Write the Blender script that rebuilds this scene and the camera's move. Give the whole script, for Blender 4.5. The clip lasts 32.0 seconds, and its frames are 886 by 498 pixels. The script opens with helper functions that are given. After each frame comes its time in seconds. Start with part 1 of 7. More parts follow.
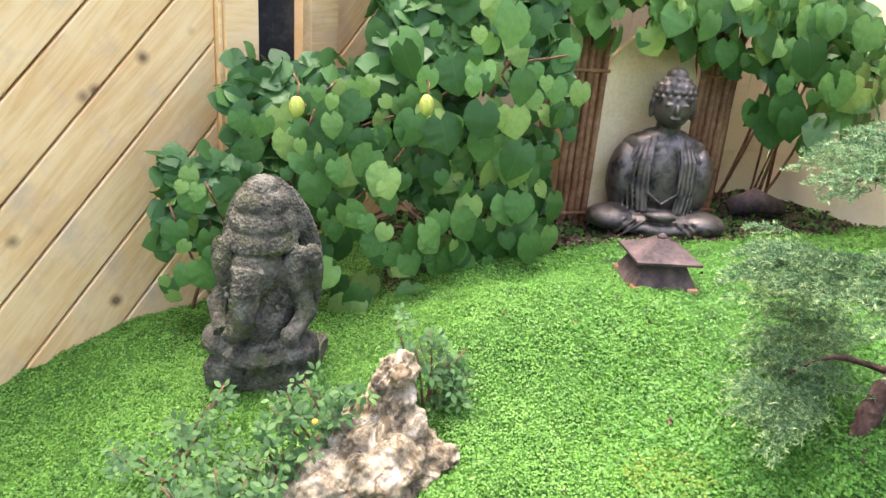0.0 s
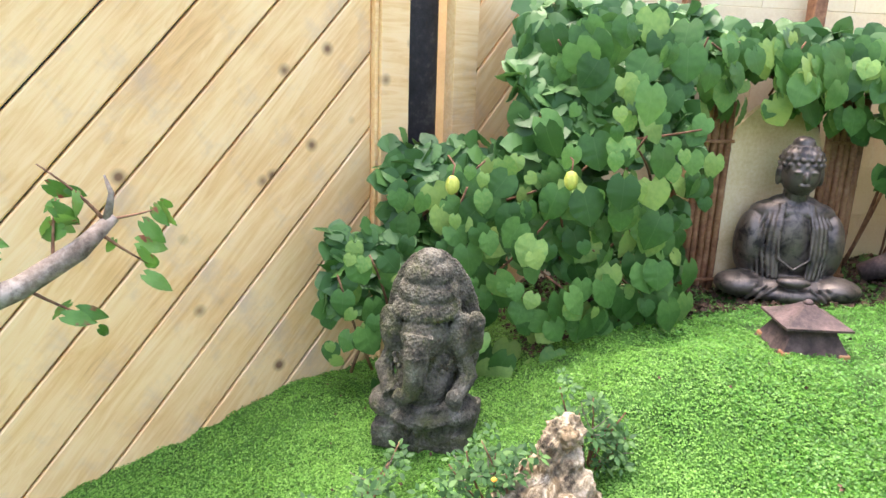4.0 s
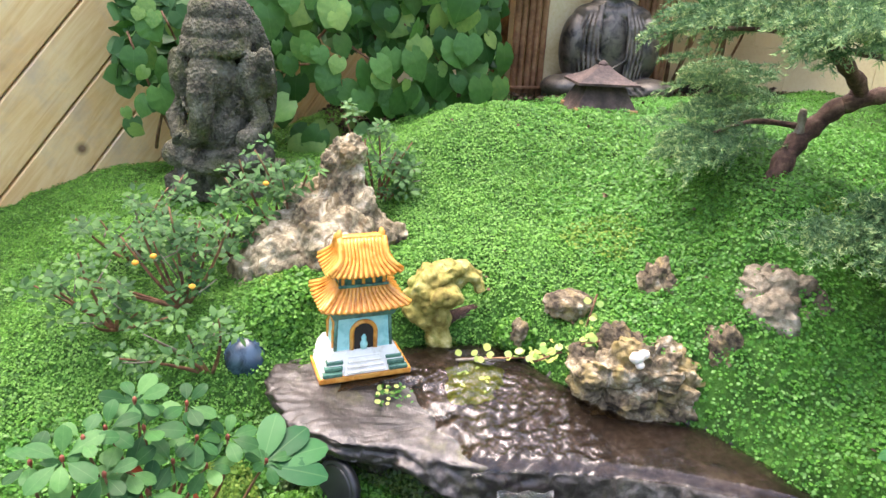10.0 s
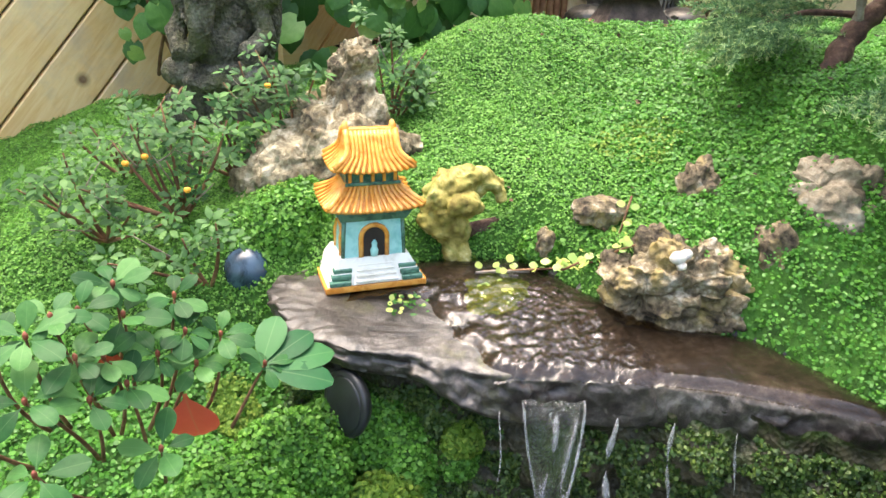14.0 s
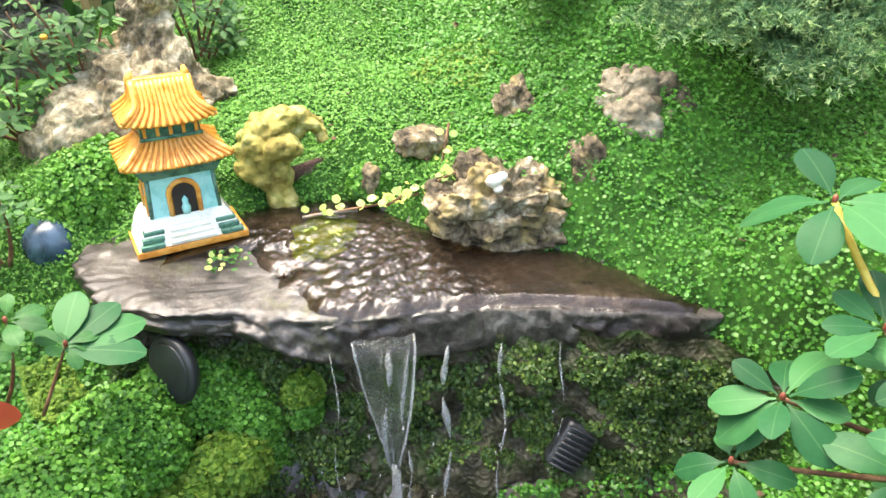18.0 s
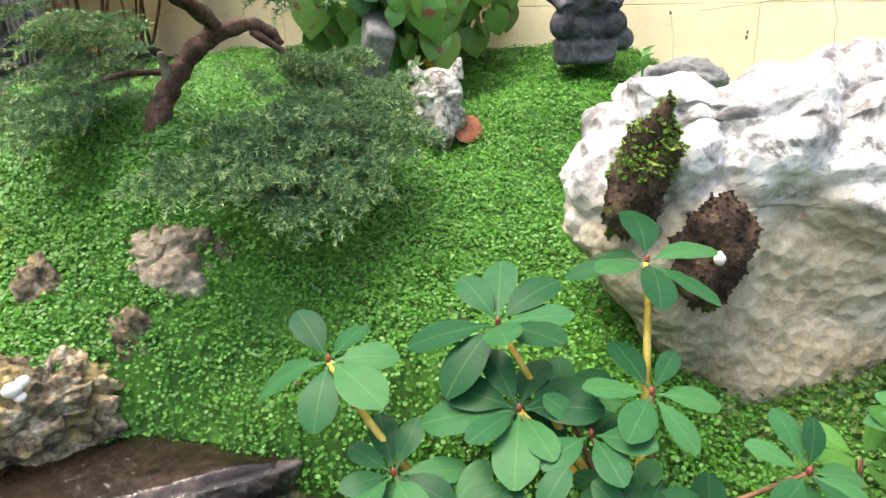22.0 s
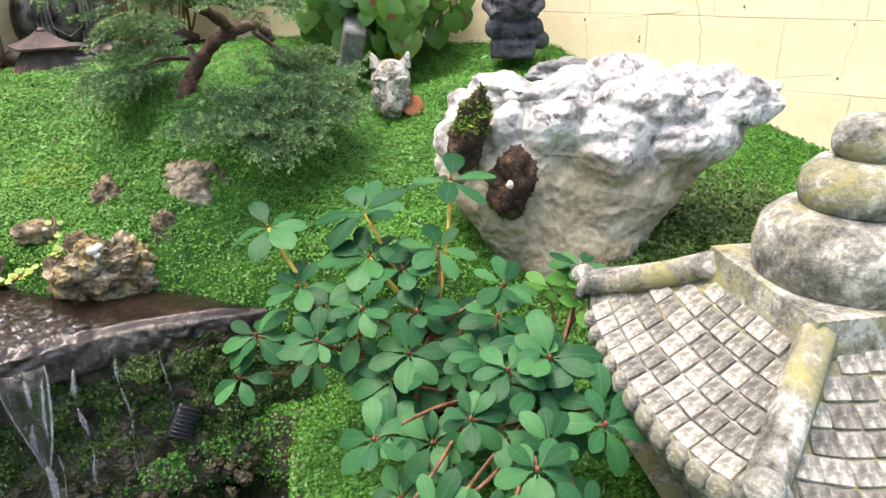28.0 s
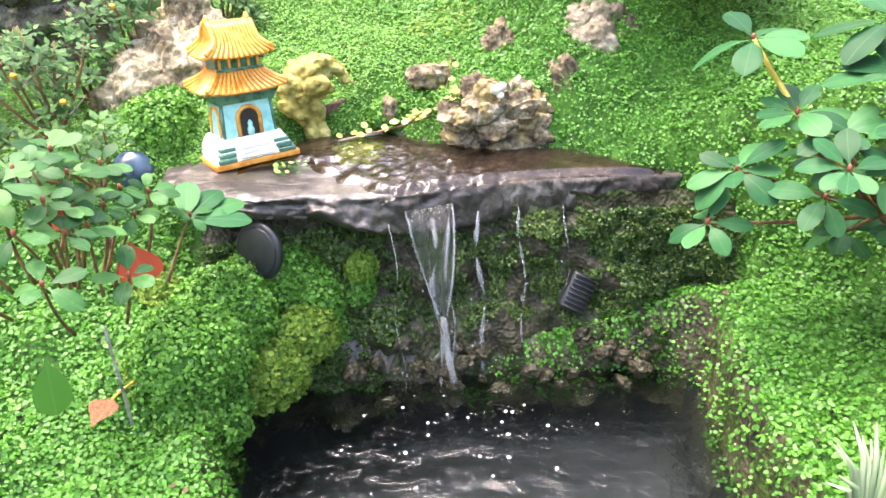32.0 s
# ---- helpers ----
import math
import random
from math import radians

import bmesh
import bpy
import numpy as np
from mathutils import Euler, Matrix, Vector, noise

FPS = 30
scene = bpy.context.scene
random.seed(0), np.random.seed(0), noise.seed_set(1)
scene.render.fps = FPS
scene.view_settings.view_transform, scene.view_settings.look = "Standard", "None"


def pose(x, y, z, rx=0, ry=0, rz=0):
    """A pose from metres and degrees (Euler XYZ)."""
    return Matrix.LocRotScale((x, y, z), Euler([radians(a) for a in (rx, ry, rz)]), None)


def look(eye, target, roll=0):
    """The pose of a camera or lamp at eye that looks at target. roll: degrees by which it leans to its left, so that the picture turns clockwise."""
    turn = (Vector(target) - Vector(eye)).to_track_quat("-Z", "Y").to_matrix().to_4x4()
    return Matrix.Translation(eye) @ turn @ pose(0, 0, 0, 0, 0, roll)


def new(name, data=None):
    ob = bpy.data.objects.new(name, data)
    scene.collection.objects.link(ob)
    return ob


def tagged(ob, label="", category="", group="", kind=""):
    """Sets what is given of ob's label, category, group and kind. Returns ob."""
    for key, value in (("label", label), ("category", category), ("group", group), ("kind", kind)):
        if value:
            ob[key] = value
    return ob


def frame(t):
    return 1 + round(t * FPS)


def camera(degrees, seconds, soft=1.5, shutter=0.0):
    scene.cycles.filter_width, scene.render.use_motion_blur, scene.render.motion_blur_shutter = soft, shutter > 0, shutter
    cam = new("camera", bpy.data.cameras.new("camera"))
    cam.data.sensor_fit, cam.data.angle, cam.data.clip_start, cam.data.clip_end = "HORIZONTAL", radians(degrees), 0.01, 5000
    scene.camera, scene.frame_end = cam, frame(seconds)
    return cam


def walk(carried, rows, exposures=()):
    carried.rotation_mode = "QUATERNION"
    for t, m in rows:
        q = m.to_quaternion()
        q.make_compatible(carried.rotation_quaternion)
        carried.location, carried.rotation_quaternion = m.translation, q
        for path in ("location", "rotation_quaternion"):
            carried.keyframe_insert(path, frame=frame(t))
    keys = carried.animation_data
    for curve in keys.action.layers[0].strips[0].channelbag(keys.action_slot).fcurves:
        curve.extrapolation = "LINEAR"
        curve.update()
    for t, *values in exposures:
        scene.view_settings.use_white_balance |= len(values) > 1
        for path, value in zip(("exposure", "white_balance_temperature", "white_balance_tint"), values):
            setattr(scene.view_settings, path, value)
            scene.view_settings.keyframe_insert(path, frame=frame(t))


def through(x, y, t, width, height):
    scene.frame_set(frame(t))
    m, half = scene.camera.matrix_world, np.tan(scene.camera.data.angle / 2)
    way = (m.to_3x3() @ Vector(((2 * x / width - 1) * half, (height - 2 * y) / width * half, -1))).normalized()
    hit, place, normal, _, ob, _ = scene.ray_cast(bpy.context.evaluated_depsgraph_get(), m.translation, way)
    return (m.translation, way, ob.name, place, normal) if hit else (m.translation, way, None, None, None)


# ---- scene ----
cam = camera(65.2, 32.0)
PATH = [
    (0, (-0.239, 0.597, 1.253), (0.358, 2.377, 0.563), 4.6),
    (0.5, (-0.287, 0.587, 1.256), (0.295, 2.378, 0.584), 4.0),
    (1, (-0.344, 0.596, 1.257), (0.177, 2.414, 0.606), 3.2),
    (1.5, (-0.397, 0.596, 1.25), (0.047, 2.436, 0.607), 2.7),
    (2, (-0.421, 0.596, 1.238), (-0.01, 2.445, 0.596), 2.5),
    (2.5, (-0.455, 0.591, 1.243), (-0.054, 2.442, 0.6), 2.5),
    (4.5, (-0.42, 0.485, 1.283), (-0.039, 2.386, 0.79), 1.8),
    (5, (-0.391, 0.389, 1.282), (0.048, 2.268, 0.753), 2.2),
    (5.5, (-0.372, 0.3, 1.263), (0.118, 2.175, 0.768), 1.5),
    (6, (-0.356, 0.223, 1.24), (0.18, 2.084, 0.74), 1.5),
    (6.5, (-0.308, 0.169, 1.247), (0.356, 1.978, 0.71), 3.3),
    (7, (-0.291, 0.169, 1.191), (0.387, 1.951, 0.587), 3.0),
    (7.5, (-0.292, 0.193, 1.127), (0.35, 1.976, 0.487), 2.9),
    (8, (-0.288, 0.226, 1.064), (0.339, 2.007, 0.403), 2.7),
    (8.5, (-0.263, 0.252, 1.033), (0.36, 2.024, 0.344), 2.2),
    (9, (-0.247, 0.276, 0.994), (0.396, 2.039, 0.302), 2.8),
    (9.5, (-0.224, 0.308, 0.938), (0.403, 2.075, 0.24), 3.0),
    (10, (-0.204, 0.341, 0.871), (0.429, 2.105, 0.174), 3.1),
    (10.5, (-0.188, 0.366, 0.812), (0.439, 2.13, 0.11), 2.9),
    (11, (-0.186, 0.378, 0.757), (0.425, 2.142, 0.039), 2.3),
    (11.5, (-0.176, 0.387, 0.728), (0.409, 2.158, 0.004), 1.8),
    (12, (-0.17, 0.392, 0.713), (0.396, 2.174, 0.004), 2.1),
    (12.5, (-0.169, 0.393, 0.706), (0.419, 2.164, -0.013), 1.8),
    (13, (-0.163, 0.389, 0.698), (0.405, 2.172, -0.01), 1.5),
    (13.5, (-0.171, 0.392, 0.701), (0.397, 2.168, -0.022), 1.7),
    (15.5, (-0.162, 0.366, 0.704), (0.419, 2.101, -0.104), 1.6),
    (16, (-0.151, 0.361, 0.701), (0.493, 2.059, -0.138), 1.7),
    (16.5, (-0.142, 0.364, 0.702), (0.53, 2.022, -0.19), 1.1),
    (17, (-0.12, 0.363, 0.707), (0.583, 1.995, -0.21), 0.3),
    (17.5, (-0.095, 0.366, 0.7), (0.677, 1.962, -0.224), -0.5),
    (18, (-0.069, 0.371, 0.704), (0.762, 1.942, -0.213), -0.7),
    (18.5, (-0.055, 0.385, 0.712), (0.878, 1.916, -0.176), 0.4),
    (19, (-0.007, 0.391, 0.727), (1.015, 1.884, -0.126), -0.8),
    (19.5, (0.025, 0.385, 0.739), (1.157, 1.815, -0.082), -1.1),
    (20, (0.046, 0.376, 0.742), (1.273, 1.731, -0.071), -2.0),
    (20.5, (0.076, 0.357, 0.744), (1.396, 1.617, -0.074), -2.9),
    (21, (0.096, 0.336, 0.759), (1.518, 1.501, -0.029), -2.6),
    (21.5, (0.097, 0.322, 0.768), (1.599, 1.412, 0.022), -1.9),
    (22, (0.106, 0.303, 0.782), (1.675, 1.321, 0.074), -2.0),
    (22.5, (0.12, 0.275, 0.796), (1.745, 1.23, 0.129), -2.0),
    (23, (0.132, 0.253, 0.834), (1.785, 1.181, 0.196), -1.7),
    (23.5, (0.131, 0.217, 0.855), (1.797, 1.129, 0.226), -2.0),
    (24, (0.116, 0.16, 0.871), (1.78, 1.067, 0.232), -2.4),
    (24.5, (0.103, 0.088, 0.891), (1.745, 1.037, 0.256), -2.5),
    (26.5, (0.015, -0.243, 0.978), (1.522, 0.865, 0.271), -1.8),
    (27, (-0.055, -0.231, 0.947), (1.448, 0.862, 0.208), -1.5),
    (27.5, (-0.13, -0.221, 0.905), (1.356, 0.885, 0.15), -1.6),
    (28, (-0.213, -0.221, 0.869), (1.282, 0.873, 0.114), -0.8),
    (28.5, (-0.293, -0.199, 0.823), (1.195, 0.898, 0.061), 0.1),
    (29, (-0.365, -0.173, 0.758), (1.02, 1.004, -0.076), 0.2),
    (29.5, (-0.376, -0.16, 0.716), (0.793, 1.239, -0.108), -3.0),
    (30, (-0.388, -0.112, 0.671), (0.709, 1.371, -0.103), -1.7),
    (30.5, (-0.423, -0.047, 0.685), (0.672, 1.436, -0.092), -2.5),
    (31, (-0.448, 0.034, 0.686), (0.621, 1.54, -0.08), -3.1),
    (31.5, (-0.419, 0.116, 0.644), (0.604, 1.65, -0.131), -2.7),
    (32, (-0.395, 0.159, 0.579), (0.636, 1.672, -0.226), -3.4),
]
EXPOSURES = [(0.0, 2.55, 6300, 22), (5.0, 2.55, 6300, 22), (9.0, 2.4, 6300, 18), (13.0, 2.35, 6500, 10), (17.0, 2.68, 6600, 6), (20.0, 2.5, 6600, 4), (22.0, 2.1, 6500, 10), (24.0, 1.8, 6500, 12), (27.0, 1.72, 6500, 12), (29.0, 2.5, 6450, 14), (32.0, 3.0, 6450, 16)]
walk(cam, [(t, look(eye, target, roll)) for t, eye, target, roll in PATH], EXPOSURES)

# world, sun, exposure
SUN_EL, SUN_AZ = radians(74), radians(-30)
world = bpy.data.worlds.new("sky")
scene.world = world
world.use_nodes = True
wn, wl = world.node_tree.nodes, world.node_tree.links
sky = wn.new("ShaderNodeTexSky")
sky.sky_type = "NISHITA"
sky.sun_disc = False
sky.sun_elevation, sky.sun_rotation = SUN_EL, SUN_AZ
sky.air_density, sky.dust_density, sky.ozone_density = 1.0, 6.0, 0.4
wn["Background"].inputs["Strength"].default_value = 0.15
wl.new(sky.outputs[0], wn["Background"].inputs[0])
sun = new("sun", bpy.data.lights.new("sun", "SUN"))
sun.data.energy, sun.data.angle, sun.data.color = 0.55, radians(50), (1.0, 0.94, 0.82)
sun.matrix_world = look((0, 0, 0), (-math.sin(SUN_AZ) * math.cos(SUN_EL), -math.cos(SUN_AZ) * math.cos(SUN_EL), -math.sin(SUN_EL)))


# materials
def nodes_of(name):
    m = bpy.data.materials.new(name)
    m.use_nodes = True
    return m, m.node_tree.nodes, m.node_tree.links, m.node_tree.nodes["Principled BSDF"]


def ramp(n, stops):
    r = n.new("ShaderNodeValToRGB")
    e = r.color_ramp.elements
    while len(e) < len(stops):
        e.new(0.5)
    for el, (p, c) in zip(e, stops):
        el.position, el.color = p, (*c, 1)
    return r


def noise_node(n, l, vec, scale, detail=5, rough=0.6, dist=0.0):
    t = n.new("ShaderNodeTexNoise")
    t.inputs["Scale"].default_value, t.inputs["Detail"].default_value = scale, detail
    t.inputs["Roughness"].default_value, t.inputs["Distortion"].default_value = rough, dist
    if vec:
        l.new(vec, t.inputs["Vector"])
    return t


def mixed(n, l, a, b, f, mode="MIX"):
    m = n.new("ShaderNodeMix")
    m.data_type, m.blend_type = "RGBA", mode
    for sock, v in ((m.inputs[0], f), (m.inputs[6], a), (m.inputs[7], b)):
        if isinstance(v, bpy.types.NodeSocket):
            l.new(v, sock)
        elif isinstance(v, tuple):
            sock.default_value = (*v, 1)
        else:
            sock.default_value = v
    return m.outputs[2]


def stone(name, stops, fine=60.0, coarse=7.0, rough=0.85, bump=0.4, blotch=None, blotch_scale=9.0, blotch_at=(0.5, 0.6), spec=0.3, voro=0.0):
    """Mineral or earthy surface: a ramp over coarse and fine noise, a second blotch colour, relief from both scales."""
    m, n, l, p = nodes_of(name)
    tc = n.new("ShaderNodeTexCoord").outputs["Object"]
    a, b = noise_node(n, l, tc, coarse, 6, 0.62, 0.4), noise_node(n, l, tc, fine, 6, 0.7)
    s = mixed(n, l, a.outputs["Fac"], b.outputs["Fac"], 0.4)
    r = ramp(n, [(0.5 + (q - 0.5) * 0.62, c) for q, c in stops])
    l.new(s, r.inputs[0])
    col = r.outputs[0]
    if blotch:
        c = noise_node(n, l, tc, blotch_scale, 7, 0.7, 0.8)
        g = ramp(n, [(blotch_at[0], (0, 0, 0)), (blotch_at[1], (1, 1, 1))])
        l.new(c.outputs["Fac"], g.inputs[0])
        col = mixed(n, l, col, blotch, g.outputs[0])
    l.new(col, p.inputs["Base Color"])
    p.inputs["Roughness"].default_value = rough
    p.inputs["Specular IOR Level"].default_value = spec
    h = s
    if voro:
        v = n.new("ShaderNodeTexVoronoi")
        v.inputs["Scale"].default_value = voro
        l.new(tc, v.inputs["Vector"])
        h = mixed(n, l, s, v.outputs["Distance"], 0.5)
    k = n.new("ShaderNodeBump")
    k.inputs["Strength"].default_value, k.inputs["Distance"].default_value = bump, 0.01
    l.new(h, k.inputs["Height"])
    l.new(k.outputs[0], p.inputs["Normal"])
    return m


def foliage(name, stops, rough=0.45, spec=0.4, through=0.25, piece=True, vein=0.0, blemish=None):
    """Leaf: colour by island or by piece, some light let through, soft gloss."""
    m, n, l, p = nodes_of(name)
    r = ramp(n, stops)
    if piece:
        src = n.new("ShaderNodeObjectInfo").outputs["Random"]
    else:
        src = n.new("ShaderNodeNewGeometry").outputs["Random Per Island"]
    tc = n.new("ShaderNodeTexCoord").outputs["Object"]
    a = noise_node(n, l, tc, 5 if piece else 4, 6, 0.65)
    l.new(mixed(n, l, src, a.outputs["Fac"], 0.35 if piece else 0.5), r.inputs[0])
    col = r.outputs[0]
    if blemish:
        far = n.new("ShaderNodeVectorMath")
        far.operation, far.inputs[1].default_value = "MULTIPLY_ADD", (23.0, 17.0, 31.0)
        l.new(n.new("ShaderNodeObjectInfo").outputs["Random"], far.inputs[0])
        l.new(tc, far.inputs[2])
        c = noise_node(n, l, far.outputs[0], 1.7, 4, 0.55)
        g = ramp(n, [(0.60, (0, 0, 0)), (0.67, (0.9, 0.9, 0.9))])
        l.new(c.outputs["Fac"], g.inputs[0])
        col = mixed(n, l, col, blemish, g.outputs[0])
    if vein:
        sep = n.new("ShaderNodeSeparateXYZ")
        l.new(tc, sep.inputs[0])
        ab = n.new("ShaderNodeMath")
        ab.operation = "ABSOLUTE"
        l.new(sep.outputs["X"], ab.inputs[0])
        g = ramp(n, [(0.0, (1, 1, 1)), (vein, (0, 0, 0))])
        l.new(ab.outputs[0], g.inputs[0])
        col = mixed(n, l, col, (0.22, 0.33, 0.14), mixed(n, l, (0, 0, 0), g.outputs[0], 0.16))
    l.new(col, p.inputs["Base Color"])
    p.inputs["Roughness"].default_value, p.inputs["Specular IOR Level"].default_value = rough, spec
    if through:
        t = n.new("ShaderNodeBsdfTranslucent")
        l.new(col, t.inputs[0])
        ms = n.new("ShaderNodeMixShader")
        ms.inputs[0].default_value = through
        l.new(p.outputs[0], ms.inputs[1])
        l.new(t.outputs[0], ms.inputs[2])
        l.new(ms.outputs[0], n["Material Output"].inputs[0])
    return m


def cedar(name, tone=1.0):
    """Planed cedar along local X: long grain, knots, tan to orange, each plank its own shade."""
    m, n, l, p = nodes_of(name)
    tc = n.new("ShaderNodeTexCoord").outputs["Object"]
    oi = n.new("ShaderNodeObjectInfo").outputs["Random"]
    mp = n.new("ShaderNodeMapping")
    l.new(tc, mp.inputs[0])
    add = n.new("ShaderNodeVectorMath")
    add.operation = "ADD"
    cx = n.new("ShaderNodeCombineXYZ")
    sc = n.new("ShaderNodeMath")
    sc.operation = "MULTIPLY"
    sc.inputs[1].default_value = 37.0
    l.new(oi, sc.inputs[0])
    l.new(sc.outputs[0], cx.inputs[0])
    l.new(tc, add.inputs[0])
    l.new(cx.outputs[0], add.inputs[1])
    l.new(add.outputs[0], mp.inputs[0])
    mp.inputs["Scale"].default_value = (1.3, 15, 15)
    g = noise_node(n, l, mp.outputs[0], 2.2, 8, 0.68, 1.9)
    big = noise_node(n, l, add.outputs[0], 3.2, 3, 0.5)
    kn = n.new("ShaderNodeTexVoronoi")
    kn.inputs["Scale"].default_value = 5.5
    l.new(add.outputs[0], kn.inputs["Vector"])
    s = mixed(n, l, g.outputs["Fac"], big.outputs["Fac"], 0.45)
    r = ramp(n, [(0.30, (0.50 * tone, 0.28 * tone, 0.105 * tone)), (0.42, (0.70 * tone, 0.43 * tone, 0.17 * tone)), (0.54, (0.79 * tone, 0.55 * tone, 0.26 * tone)), (0.68, (0.82 * tone, 0.62 * tone, 0.34 * tone))])
    l.new(s, r.inputs[0])
    kr = ramp(n, [(0.04, (0.9, 0.9, 0.9)), (0.075, (0.45, 0.45, 0.45)), (0.13, (0, 0, 0))])
    l.new(kn.outputs["Distance"], kr.inputs[0])
    col = mixed(n, l, r.outputs[0], (0.13, 0.055, 0.025), kr.outputs[0])
    st = noise_node(n, l, tc, 5.0, 5, 0.7)
    sr = ramp(n, [(0.52, (0, 0, 0)), (0.72, (0.5, 0.5, 0.5))])
    l.new(st.outputs["Fac"], sr.inputs[0])
    col = mixed(n, l, col, (0.48, 0.36, 0.27), sr.outputs[0])
    l.new(col, p.inputs["Base Color"])
    p.inputs["Roughness"].default_value = 0.6
    k = n.new("ShaderNodeBump")
    k.inputs["Strength"].default_value, k.inputs["Distance"].default_value = 0.15, 0.004
    l.new(g.outputs["Fac"], k.inputs["Height"])
    l.new(k.outputs[0], p.inputs["Normal"])
    return m


def water(name, tint, rough, wave, size, depth=0.01):
    m, n, l, p = nodes_of(name)
    p.inputs["Base Color"].default_value = (*tint, 1)
    p.inputs["Transmission Weight"].default_value = 1.0
    p.inputs["IOR"].default_value, p.inputs["Roughness"].default_value = 1.33, rough
    tc = n.new("ShaderNodeTexCoord").outputs["Object"]
    a, b = noise_node(n, l, tc, size, 3, 0.55, 1.0), noise_node(n, l, tc, size * 3.7, 2, 0.5, 0.5)
    k = n.new("ShaderNodeBump")
    k.inputs["Strength"].default_value, k.inputs["Distance"].default_value = wave, depth
    l.new(mixed(n, l, a.outputs["Fac"], b.outputs["Fac"], 0.35), k.inputs["Height"])
    l.new(k.outputs[0], p.inputs["Normal"])
    return m


def glaze(name, col, dark, rough=0.18, scale=40.0, metal=0.0, spec=0.5):
    m, n, l, p = nodes_of(name)
    tc = n.new("ShaderNodeTexCoord").outputs["Object"]
    a = noise_node(n, l, tc, scale, 5, 0.65, 0.5)
    r = ramp(n, [(0.35, dark), (0.55, col)])
    l.new(a.outputs["Fac"], r.inputs[0])
    l.new(r.outputs[0], p.inputs["Base Color"])
    p.inputs["Roughness"].default_value, p.inputs["Metallic"].default_value = rough, metal
    p.inputs["Specular IOR Level"].default_value = spec
    k = n.new("ShaderNodeBump")
    k.inputs["Strength"].default_value, k.inputs["Distance"].default_value = 0.2, 0.002
    l.new(a.outputs["Fac"], k.inputs["Height"])
    l.new(k.outputs[0], p.inputs["Normal"])
    return m


M_SOIL = stone("moss_bed", [(0.3, (0.018, 0.048, 0.008)), (0.5, (0.042, 0.115, 0.016)), (0.7, (0.075, 0.185, 0.025))], 180, 14, 0.95, 0.8, (0.035, 0.028, 0.018), 5.0, (0.62, 0.75))
M_MOSS = foliage("baby_tears_leaf", [(0.22, (0.03, 0.11, 0.009)), (0.5, (0.095, 0.26, 0.024)), (0.78, (0.19, 0.40, 0.065))], 0.5, 0.35, 0.3, False)
M_MOSS_B = foliage("slope_leaf", [(0.22, (0.034, 0.13, 0.011)), (0.5, (0.070, 0.23, 0.021)), (0.78, (0.122, 0.315, 0.040))], 0.45, 0.4, 0.3, False)
M_MOSS_Y = foliage("dry_moss_leaf", [(0.2, (0.06, 0.13, 0.010)), (0.5, (0.12, 0.225, 0.022)), (0.8, (0.23, 0.315, 0.045))], 0.6, 0.3, 0.3, False)
M_LIMESTONE = stone("pitted_limestone", [(0.32, (0.03, 0.024, 0.016)), (0.43, (0.17, 0.14, 0.085)), (0.54, (0.31, 0.265, 0.165)), (0.67, (0.52, 0.465, 0.345))], 75, 16, 0.85, 1.0, (0.13, 0.098, 0.05), 17, (0.53, 0.60), voro=60)
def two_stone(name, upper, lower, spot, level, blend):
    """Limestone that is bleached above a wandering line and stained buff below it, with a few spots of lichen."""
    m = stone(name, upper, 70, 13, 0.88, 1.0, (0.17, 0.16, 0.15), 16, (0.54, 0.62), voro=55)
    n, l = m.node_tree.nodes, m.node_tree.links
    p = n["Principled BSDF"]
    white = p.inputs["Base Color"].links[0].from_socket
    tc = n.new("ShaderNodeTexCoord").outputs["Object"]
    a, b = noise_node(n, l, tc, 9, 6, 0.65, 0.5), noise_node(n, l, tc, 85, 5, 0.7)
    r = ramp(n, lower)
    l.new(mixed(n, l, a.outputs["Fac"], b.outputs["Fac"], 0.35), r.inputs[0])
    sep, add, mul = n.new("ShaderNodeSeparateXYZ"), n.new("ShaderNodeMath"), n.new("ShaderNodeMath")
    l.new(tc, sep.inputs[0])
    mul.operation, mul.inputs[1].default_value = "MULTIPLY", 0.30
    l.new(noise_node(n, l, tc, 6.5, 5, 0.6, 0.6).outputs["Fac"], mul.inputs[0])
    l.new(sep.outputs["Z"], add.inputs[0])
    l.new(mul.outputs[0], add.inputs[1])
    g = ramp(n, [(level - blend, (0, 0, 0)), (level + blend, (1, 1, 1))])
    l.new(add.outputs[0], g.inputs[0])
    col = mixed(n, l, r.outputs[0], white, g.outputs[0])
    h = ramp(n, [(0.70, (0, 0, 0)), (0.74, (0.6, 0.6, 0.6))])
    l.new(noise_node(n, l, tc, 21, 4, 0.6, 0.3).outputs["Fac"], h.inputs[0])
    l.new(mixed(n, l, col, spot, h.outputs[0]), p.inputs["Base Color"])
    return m


